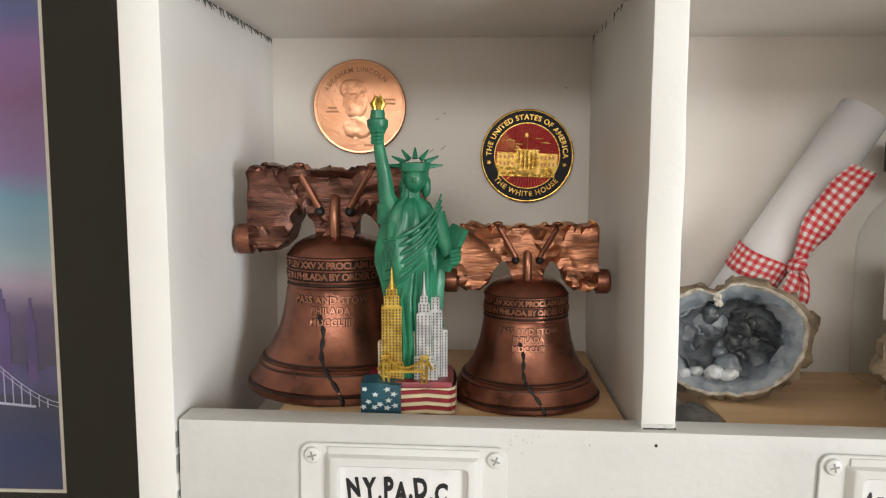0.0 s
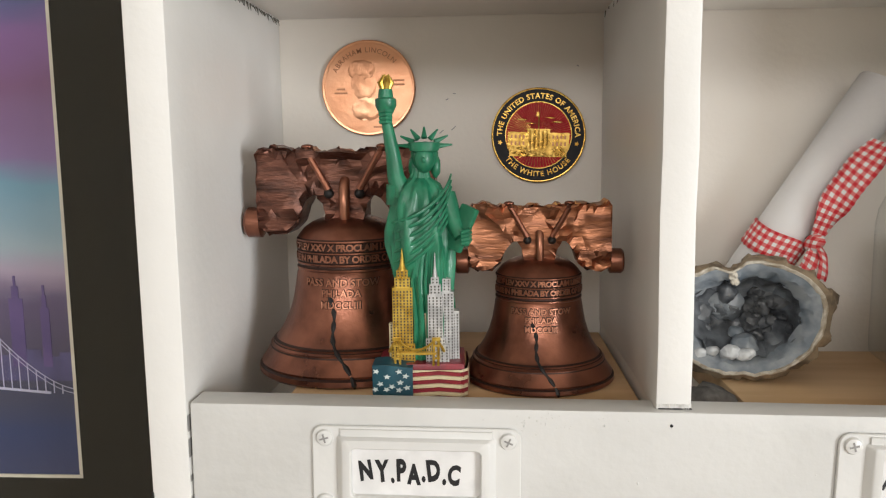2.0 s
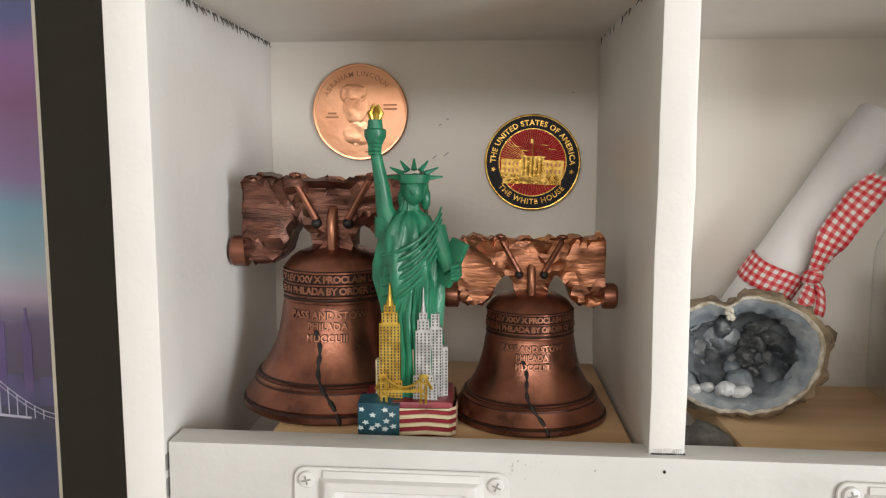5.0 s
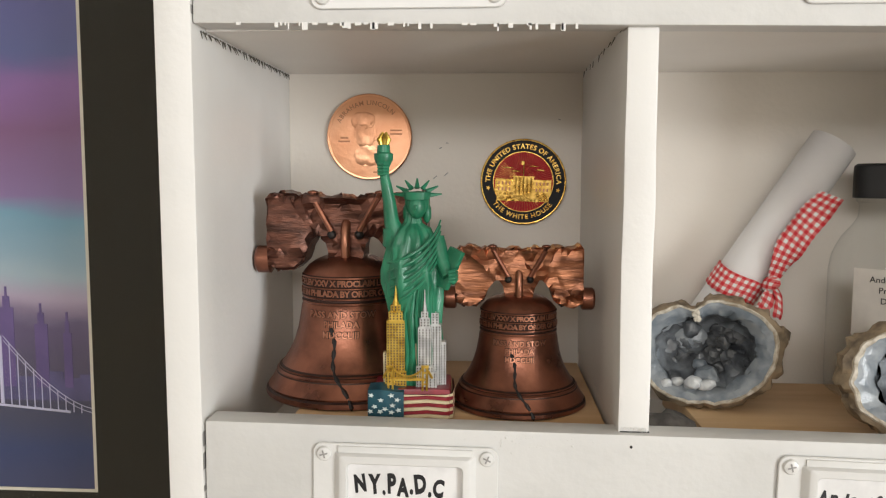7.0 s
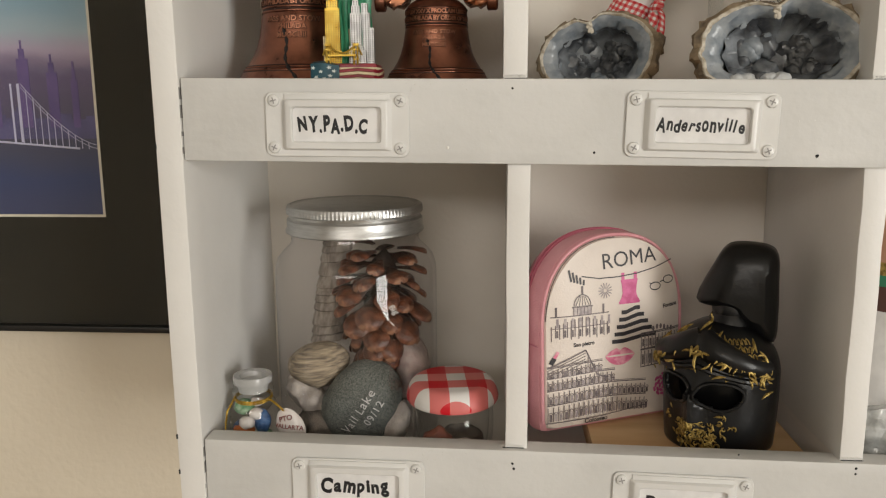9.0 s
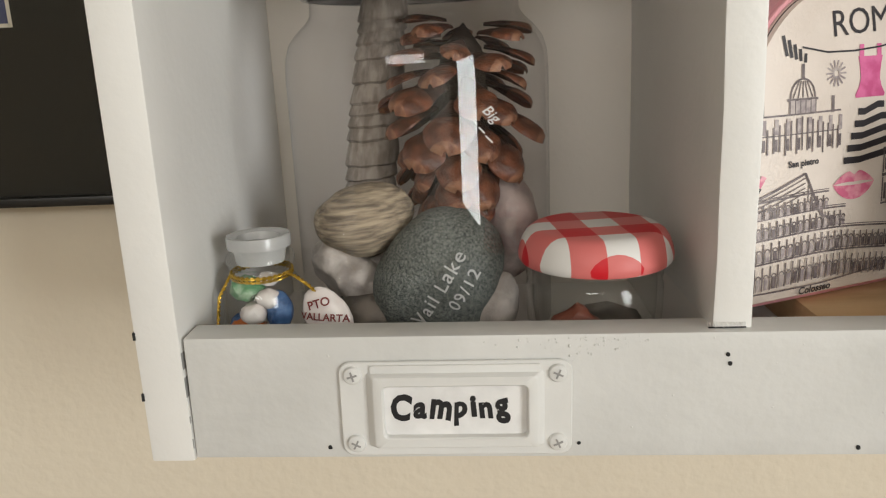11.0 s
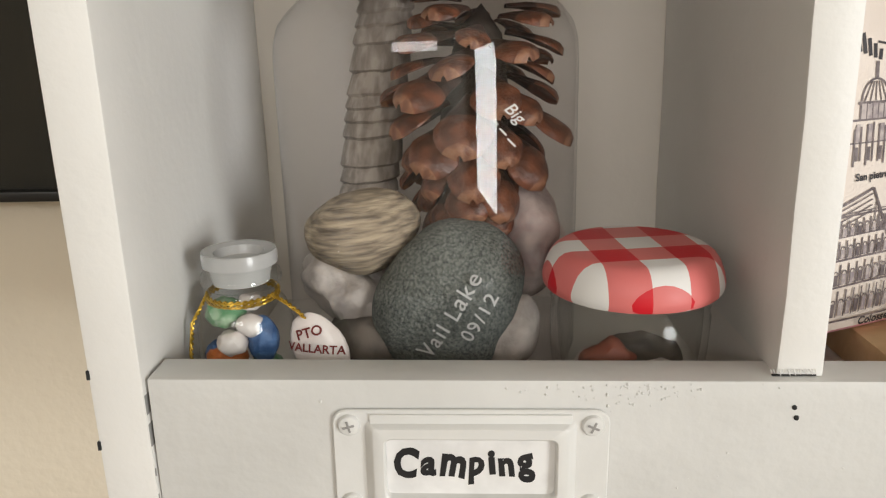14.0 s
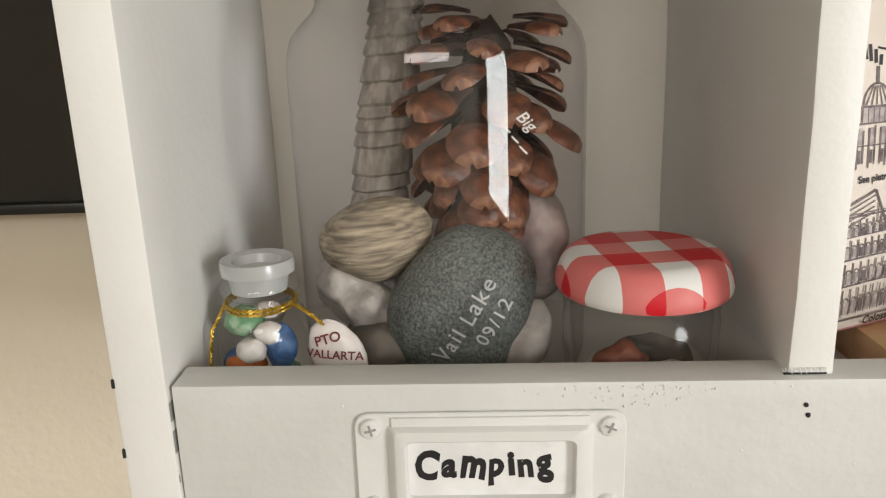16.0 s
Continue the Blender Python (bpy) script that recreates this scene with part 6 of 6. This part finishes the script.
on_face("printed_title", words("ROMA", 0.0075, 0.0945, 0.0345, 0.0, -4), PRINT_DARK, "printed word in charcoal capitals")
on_face("printed_caption", words("San pietro", -0.0214, 0.0488, 0.0125, 0.0003, -2), PRINT_DARK)
on_face("printed_caption", words("Colosseo", -0.0128, 0.0034, 0.0145, 0.0003, -1), PRINT_DARK)
on_face("printed_caption", words("Fontana", 0.0350, 0.0655, 0.0105, 0.0003, -5), PRINT_DARK)
bm = line(bmesh.new(), [(-0.0225, 0.0868), (-0.012, 0.0848), (0.0, 0.0848), (0.012, 0.0858), (0.024, 0.0882), (0.036, 0.0920)], 0.0003)
on_face("printed_clothesline", bm, PRINT_DARK)
# dress
bm = bmesh.new()
rows = [(0.0828, 0.0056), (0.0806, 0.0050), (0.0780, 0.0046), (0.0752, 0.0044), (0.0726, 0.0052), (0.0700, 0.0068), (0.0690, 0.0066)]
for (v0, h0), (v1, h1) in zip(rows, rows[1:]):
    for q in range(4):
        a, b = -1 + q / 2, -0.5 + q / 2
        bm.faces.new([bm.verts.new((0.0072 + u, 0, v)) for u, v in ((a * h1, v1), (b * h1, v1), (b * h0, v0), (a * h0, v0))])
for q in (-0.0040, 0.0040):
    patch(bm, 0.0072 + q - 0.0010, 0.0072 + q + 0.0010, 0.0826, 0.0868, 1)
on_face("printed_dress_top", bm, PRINT_PINK, "pink printed dress top")
bm = bmesh.new()
for k in range(5):
    v1 = 0.0672 - 0.0041 * k
    w = 0.0060 + 0.0021 * k
    c = 0.0080 + 0.0006 * k
    for j in range(4):
        a, b = c - w + 2 * w * j / 4, c - w + 2 * w * (j + 1) / 4
        dip = lambda x: 0.0012 * math.sin((x - c) / w * 2.2) - 0.0008
        bm.faces.new([bm.verts.new((x, 0, z)) for x, z in ((a, v1 - 0.0023 + dip(a)), (b, v1 - 0.0023 + dip(b)), (b, v1 + dip(b)), (a, v1 + dip(a)))])
on_face("printed_skirt", bm, PRINT_DARK, "black and white striped printed skirt")
# glasses, socks, flower, lipstick
bm = bmesh.new()
for s in (-1, 1):
    line(bm, [(0.0290 + s * 0.0046 + 0.0036 * math.cos(k * 0.52), 0.0790 + 0.0016 * s + 0.0022 * math.sin(k * 0.52)) for k in range(13)], 0.0003)
line(bm, [(0.0278, 0.0795), (0.0302, 0.0802)], 0.0003)
line(bm, [(0.0205, 0.0795), (0.0216, 0.0790)], 0.0003)
on_face("printed_glasses", bm, PRINT_DARK)
bm = bmesh.new()
for k in range(5):
    line(bm, [(-0.0300 + 0.0022 * k, 0.0888 - 0.0015 * k + 0.002), (-0.0286 + 0.0018 * k, 0.0842 - 0.0006 * k)], 0.0006)
on_face("printed_socks", bm, PRINT_DARK)
bm = bmesh.new()
for k in range(14):
    a = k * 6.2832 / 14
    line(bm, [(-0.0082 + 0.001 * math.cos(a), 0.0777 + 0.001 * math.sin(a)), (-0.0082 + 0.0044 * math.cos(a), 0.0777 + 0.0044 * math.sin(a))], 0.0003)
on_face("printed_flower", bm, PRINT_GREY)
on_face("printed_lipstick", line(bmesh.new(), [(-0.0405, 0.0385), (-0.0385, 0.0420)], 0.0013), PRINT_DARK)
on_face("printed_lipstick", line(bmesh.new(), [(-0.0385, 0.0420), (-0.0365, 0.0455)], 0.0009), PRINT_ROSE)
# lips and rose
bm = bmesh.new()
for k in range(24):
    f0, f1 = k / 24 * 2 - 1, (k + 1) / 24 * 2 - 1
    up = lambda x: 0.0046 * (1 - x * x) * (1 - 0.35 * math.exp(-(x / 0.16) ** 2))
    dn = lambda x: -0.0058 * (1 - x * x) ** 0.8
    for g0, g1 in ((0.12, 1.0),):
        for fn in (up, dn):
            bm.faces.new([bm.verts.new((0.0012 + 0.0096 * x, 0, 0.0398 + q * fn(x))) for x, q in ((f0, g0), (f1, g0), (f1, g1), (f0, g1))])
on_face("printed_lip_mark", bm, PRINT_ROSE, "pink printed lips")
bm = bmesh.new()
for k in range(26):
    a, r = k * 2.4, 0.0068 * math.sqrt(k / 26)
    oval(bm, 0.0312 + r * math.cos(a), 0.0185 + 1.1 * r * math.sin(a), 0.0017, 0.0009, 8, a + 1.5)
on_face("printed_rose", bm, PRINT_PINK, "pink printed rose")
# arena: tiers of arches rising to a tall left wall
bm, bg = bmesh.new(), bmesh.new()
for tier, (v0, h, u1) in enumerate(((0.0050, 0.0085, 0.0190), (0.0150, 0.0068, 0.0185), (0.0232, 0.0058, -0.0020), (0.0300, 0.0050, -0.0100))):
    u = -0.0420
    k = 0
    while u < u1:
        w = 0.0030 if tier < 2 else 0.0027
        base = v0 + 0.0040 * math.sin((u + 0.042) / 0.061 * math.pi) * 0.5
        hh = h * (1.0 if u < 0 else 0.9)
        line(bm, [(u, base), (u, base + hh)], 0.00026)
        line(bm, [(u + w * 0.5 + w * 0.32 * math.cos(a), base + hh * 0.55 + w * 0.38 * math.sin(a)) for a in [math.pi * q / 6 for q in range(7)]], 0.0002)
        patch(bm if k % 3 == 0 or u > 0.004 else bg, u + w * 0.24, u + w * 0.76, base + 0.0004, base + hh * 0.56, 1)
        u += w
        k += 1
    line(bm, [(-0.0425 + (u1 + 0.0425) * q / 14, v0 + h + 0.0012 + 0.0020 * math.sin(((u1 + 0.0425) * q / 14) / 0.061 * math.pi)) for q in range(15)], 0.0003)
    line(bm, [(-0.0425 + (u1 + 0.0425) * q / 14, v0 + h + 0.0020 + 0.0020 * math.sin(((u1 + 0.0425) * q / 14) / 0.061 * math.pi)) for q in range(15)], 0.00015)
for q in range(5):
    line(bm, [(-0.0425, 0.0300 + 0.0016 * q), (-0.0205, 0.0385 + 0.0017 * q)], 0.00018)
line(bm, [(-0.0205, 0.0452), (-0.0130, 0.0300), (-0.0020, 0.0268)], 0.0004)
line(bm, [(-0.0425, 0.0362), (-0.0205, 0.0452)], 0.0004)
for q in range(7):
    line(bm, [(-0.0190 + 0.0016 * q, 0.0410 - 0.0020 * q), (-0.0190 + 0.0016 * q, 0.0350 - 0.0012 * q)], 0.0002)
line(bm, [(-0.0430, 0.0046), (-0.010, 0.0052), (0.0192, 0.0078)], 0.0003)
on_face("printed_arena", bm, PRINT_SKETCH, "charcoal drawing of an ancient arena")
tagged(on_face("printed_arena_wash", bg, PRINT_GREY), kind="stuff")
# domed church
bm, bg = bmesh.new(), bmesh.new()
line(bm, [(-0.0223 + 0.0050 * math.cos(a), 0.0705 + 0.0062 * math.sin(a)) for a in [math.pi * q / 12 for q in range(13)]], 0.0003)
for q in range(5):
    line(bm, [(-0.0223 + (q - 2) * 0.0020, 0.0705), (-0.0223 + (q - 2) * 0.0008, 0.0760)], 0.0002)
line(bm, [(-0.0223, 0.0765), (-0.0223, 0.0815)], 0.0006)
line(bm, [(-0.0285, 0.0700), (-0.0160, 0.0700)], 0.0004)
patch(bg, -0.0278, -0.0168, 0.0655, 0.0698)
for q in range(6):
    line(bm, [(-0.0275 + 0.0021 * q, 0.0655), (-0.0275 + 0.0021 * q, 0.0698)], 0.0002)
rg = random.Random(5)
for q in range(16):
    u = -0.0400 + 0.0022 * q
    top = 0.0645 - 0.0006 * abs(q - 8)
    line(bm, [(u, 0.0515 + 0.002 * abs(math.sin(q * 1.3))), (u, top)], 0.00028)
    if q % 2:
        patch(bm, u + 0.0004, u + 0.0014, 0.0535, 0.0575, 1)
        patch(bg, u + 0.0003, u + 0.0017, 0.0590, 0.0640, 1)
line(bm, [(-0.0405, 0.0650), (-0.0060, 0.0655)], 0.0003)
line(bm, [(-0.0405, 0.0585), (-0.0060, 0.0590)], 0.0002)
for q in (-0.0375, -0.0095):
    line(bm, [(q, 0.0650), (q, 0.0705)], 0.0006)
on_face("printed_church", bm, PRINT_SKETCH, "charcoal drawing of a domed church")
tagged(on_face("printed_church_wash", bg, PRINT_GREY), kind="stuff")
# fountain front
bm, bg = bmesh.new(), bmesh.new()
for r0, r1 in ((0.0315, 0.0405), (0.0420, 0.0495)):
    for q in range(12):
        u = 0.0150 + 0.0024 * q
        line(bm, [(u, r0), (u, r1)], 0.0003)
        patch(bg if q % 2 else bm, u + 0.0007, u + 0.0018, r0 + 0.001, r1 - 0.0022, 1)
for vv in (0.0310, 0.0410, 0.0415, 0.0500, 0.0508):
    line(bm, [(0.0145, vv), (0.0425, vv + 0.0012)], 0.0003)
for q in range(6):
    oval(bm, 0.0230 + 0.0026 * q, 0.0528 + 0.0010 * math.sin(q), 0.0009, 0.0016, 8)
on_face("printed_fountain", bm, PRINT_SKETCH, "charcoal drawing of a columned fountain")
tagged(on_face("printed_fountain_wash", bg, PRINT_GREY), kind="stuff")

# helmet mask
BLACK_PAINT = material("black_lacquer", (0.004, 0.004, 0.0045), 0.33, colour2=(0.007, 0.007, 0.007), scale=80, bump=0.25, bump_scale=160, spec=0.4)
GOLD_LEAF = material("gold_leaf_paint", (0.46, 0.33, 0.10), 0.45, 0.6, colour2=(0.20, 0.13, 0.03), scale=400, bump=0.4, bump_scale=900)
mk = thing("helmet_mask", "black lacquered helmet mask with crest and gold scrollwork", "mask", pose(0.2605, 0.0510, LOWR, 0, 0, -40))
RX_, RY_, ZC, RZ_ = 0.0285, 0.0300, 0.0370, 0.0280


def surf(u, v, lift=0.0):
    """Front of the mask: u across and v up, in metres; gives the place on its curved face."""
    z = v
    k = 1 - max(0, (z - ZC) / RZ_) ** 2 if z > ZC else 1 - 0.10 * ((ZC - z) / ZC) ** 2
    rx, ry = RX_ * math.sqrt(max(k, 0.02)), RY_ * math.sqrt(max(k, 0.02))
    a = u / RX_
    nose = 0.0065 * math.exp(-(u / 0.0042) ** 2) * (1 if 0.010 < z < 0.034 else math.exp(-((z - 0.022) / 0.013) ** 2))
    return Vector(((rx + lift) * math.sin(a), -(ry + lift) * math.cos(a) - nose, z))


bm = bmesh.new()
EYES = [(-0.0122, 0.0315), (0.0128, 0.0315)]
NU, NV = 64, 48
grid = {}
for i in range(NU + 1):
    for j in range(NV + 1):
        u, v = -0.062 + 0.124 * i / NU, 0.0004 + (ZC + RZ_ * 0.985) * j / NV
        grid[i, j] = bm.verts.new(surf(u, v))
for i in range(NU):
    for j in range(NV):
        u, v = -0.062 + 0.124 * (i + 0.5) / NU, 0.0004 + (ZC + RZ_ * 0.985) * (j + 0.5) / NV
        if any(((u - a) / 0.0108) ** 2 + ((v - b - 0.10 * abs(u - a)) / 0.0070) ** 2 < 1 for a, b in EYES):
            continue
        bm.faces.new((grid[i, j], grid[i + 1, j], grid[i + 1, j + 1], grid[i, j + 1]))
shell = part("shell", bm, BLACK_PAINT, mk, "black lacquered face shell with eye openings")
so = shell.modifiers.new("wall", "SOLIDIFY")
so.thickness, so.offset = 0.0022, -1
for a, b in EYES:
    rim = [surf(a + 0.0110 * math.cos(k * 0.2618), b + 0.0072 * math.sin(k * 0.2618) + 0.0009 * abs(math.cos(k * 0.2618)), 0.0004) for k in range(25)]
    part("eye_rim", tube(rim, 0.0010, 6), BLACK_PAINT, mk)
# brow band rising to the middle, with a crest seat
for s in (-1, 1):
    pts = [surf(s * u, 0.0455 + 0.0120 * max(0.0, 1 - u / 0.037) ** 1.4, 0.0020) for u in (0.0, 0.006, 0.012, 0.018, 0.024, 0.030, 0.036)]
    part("brow_band", tube(pts, [0.0070, 0.0074, 0.0072, 0.0066, 0.0058, 0.0050, 0.0040], 12), BLACK_PAINT, mk, "raised black brow band")
    pts = [surf(s * u, 0.0385 + 0.0075 * max(0.0, 1 - u / 0.036) ** 1.2, 0.0012) for u in (0.0, 0.007, 0.014, 0.021, 0.028, 0.035)]
    part("brow_ridge", tube(pts, [0.0016] * 6, 8), BLACK_PAINT, mk)
# added black body behind the eye openings, for the dark hollow inside
bm = ellipsoid(bmesh.new(), (0, 0.002, 0.031), (0.0225, 0.0200, 0.0300), 3)
part("lining", bm, BLACK_PAINT, mk)
crest = [(-0.0165, 0.0780), (-0.0094, 0.0953), (-0.0042, 0.1045), (0.0029, 0.1070), (0.0152, 0.1060), (0.0198, 0.1010), (0.0206, 0.0890), (0.0212, 0.0730), (0.0200, 0.0585), (0.0100, 0.0620), (0.0015, 0.0710), (-0.0075, 0.0742)]
fine = []
for k in range(len(crest)):      # round the outline
    p0, p1, p2, p3 = (Vector(crest[(k + q) % len(crest)]) for q in (-1, 0, 1, 2))
    for t in (0.0, 0.25, 0.5, 0.75):
        fine.append(0.5 * (2 * p1 + (p2 - p0) * t + (2 * p0 - 5 * p1 + 4 * p2 - p3) * t * t + (3 * p1 - p0 - 3 * p2 + p3) * t ** 3))
cen = Vector((0.006, 0.0840))
bm = bmesh.new()
rows = []
for k in range(13):
    t = -1 + 2 * k / 12
    sc_ = max(0.30, (1 - abs(t) ** 4.0)) ** 0.45
    rows.append([bm.verts.new(((cen + (p - cen) * sc_).x, 0.0140 * t, (cen + (p - cen) * sc_).y)) for p in fine])
for a, b in zip(rows, rows[1:]):
    for k in range(len(a)):
        bm.faces.new((a[k], a[(k + 1) % len(a)], b[(k + 1) % len(b)], b[k]))
bm.faces.new(rows[0])
bm.faces.new(rows[-1])
part("crest", bm, BLACK_PAINT, mk, "tall black rounded crest", at=pose(0.001, 0.006, -0.0065, 0, 0, 22) @ Matrix.Diagonal((1.06, 1, 1.03, 1)))
part("crest_seat", lathe([(0, 0.058), (0.012, 0.058), (0.0105, 0.064), (0.0085, 0.0675), (0.0090, 0.0705), (0.0075, 0.0745), (0, 0.0745)], 24), BLACK_PAINT, mk, at=pose(0.002, 0.002, 0))


def scroll_mark(u, v, size, turn, lift=0.0006):
    """A curl of gold paint lying on the shell."""
    pts = []
    for k in range(9):
        a = turn + k * 0.62
        r = size * (1 - k / 12)
        pts.append(surf(u + r * math.cos(a), v + r * math.sin(a), lift))
    return tube(pts, [size * 0.30 * (1.1 - 0.1 * abs(k - 3)) for k in range(9)], 5)


def leaf_mark(u, v, size, turn, lift):
    """A leaf of gold paint, pointed at both ends."""
    c, s = math.cos(turn), math.sin(turn)
    pts = [surf(u + c * size * q - s * size * 0.25 * q * q, v + s * size * q + c * size * 0.25 * q * q, lift) for q in (-1, -0.5, 0, 0.5, 1)]
    return tube(pts, [0.0001, size * 0.22, size * 0.27, size * 0.20, 0.0001], 6)


rg = random.Random(12)
for k in range(120):      # chin and cheek scrollwork
    u = rg.gauss(0.002, 0.0080)
    v = rg.uniform(0.0030, 0.0180) if abs(u) < 0.012 else rg.uniform(0.010, 0.022)
    mk_bm = scroll_mark(u, v, rg.uniform(0.0010, 0.0019), rg.uniform(0, 6.28), 0.0003) if k % 2 else leaf_mark(u, v, rg.uniform(0.0012, 0.0024), rg.uniform(0, 6.28), 0.0003)
    part("gold_scroll", mk_bm, GOLD_LEAF, mk)
for k in range(120):      # brow leaves
    u = rg.uniform(-0.030, 0.034)
    v = 0.0455 + 0.0120 * max(0.0, 1 - abs(u) / 0.037) ** 1.4 + rg.gauss(0.0005, 0.0046)
    part("gold_leaf", leaf_mark(u, v, rg.uniform(0.0016, 0.0036), rg.uniform(0, 6.28), 0.0082 - 0.0030 * abs(u) / 0.034), GOLD_LEAF, mk)
for k in range(34):
    u = rg.uniform(-0.024, 0.028)
    v = 0.0392 + 0.0062 * max(0, 1 - abs(u) / 0.034) + rg.gauss(0, 0.0009)
    part("gold_leaf", leaf_mark(u, v, rg.uniform(0.0010, 0.0020), rg.uniform(0, 6.28), 0.0008), GOLD_LEAF, mk)

for r in range(4):      # little gold arcade on the side of the brow
    for c in range(6 - r // 2):
        u, v = 0.0150 + 0.0024 * c + 0.0012 * (r // 2), 0.0490 + 0.0030 * r
        part("gold_arch", tube([surf(u - 0.0008, v, 0.0070), surf(u - 0.0008, v + 0.0015, 0.0070), surf(u, v + 0.0022, 0.0070), surf(u + 0.0008, v + 0.0015, 0.0070), surf(u + 0.0008, v, 0.0070)], 0.00030, 5), GOLD_LEAF, mk)

# ---- next cubby along: a souvenir doll in clear wrapping ----
bm = lathe([(0, 0.0), (0.020, 0.0), (0.022, 0.03), (0.021, 0.06), (0.018, 0.085), (0.020, 0.090), (0.021, 0.098), (0.019, 0.103), (0.017, 0.109), (0.0165, 0.117), (0.019, 0.124), (0.020, 0.134), (0.019, 0.141), (0.0195, 0.144), (0.014, 0.151), (0, 0.153)], 28)
bm.faces.ensure_lookup_table()
for f in bm.faces:
    z = f.calc_center_median().z
    f.material_index = 0 if z < 0.085 else 1 if z < 0.096 else 2 if z < 0.104 else 3 if z < 0.112 else 4 if z < 0.141 else 1
doll = part("souvenir_doll", bm, [CARD, material("dark_brown_wood", (0.09, 0.03, 0.02), 0.5), material("green_cloth", (0.03, 0.22, 0.12), 0.7), GOLD_LEAF, material("tan_painted_clay", (0.55, 0.30, 0.19), 0.5)], None, at=pose(0.3440, 0.0450, FLOOR_LOW))
tagged(doll, "small clay doll with green collar, in the end cubby", "doll")
bm = ellipsoid(bmesh.new(), (0, 0, 0), (0.016, 0.012, 0.022), 4, 0.006, 90, 4.0)
tagged(part("plastic_bag", bm, material("crumpled_clear_plastic", (0.55, 0.56, 0.55), 0.15, colour2=(0.36, 0.37, 0.36), scale=120, bump=0.5, coat=0.5), None, at=pose(0.3350, 0.0270, FLOOR_LOW + 0.0225)), "crumpled clear plastic bag on the shelf board", "bag")
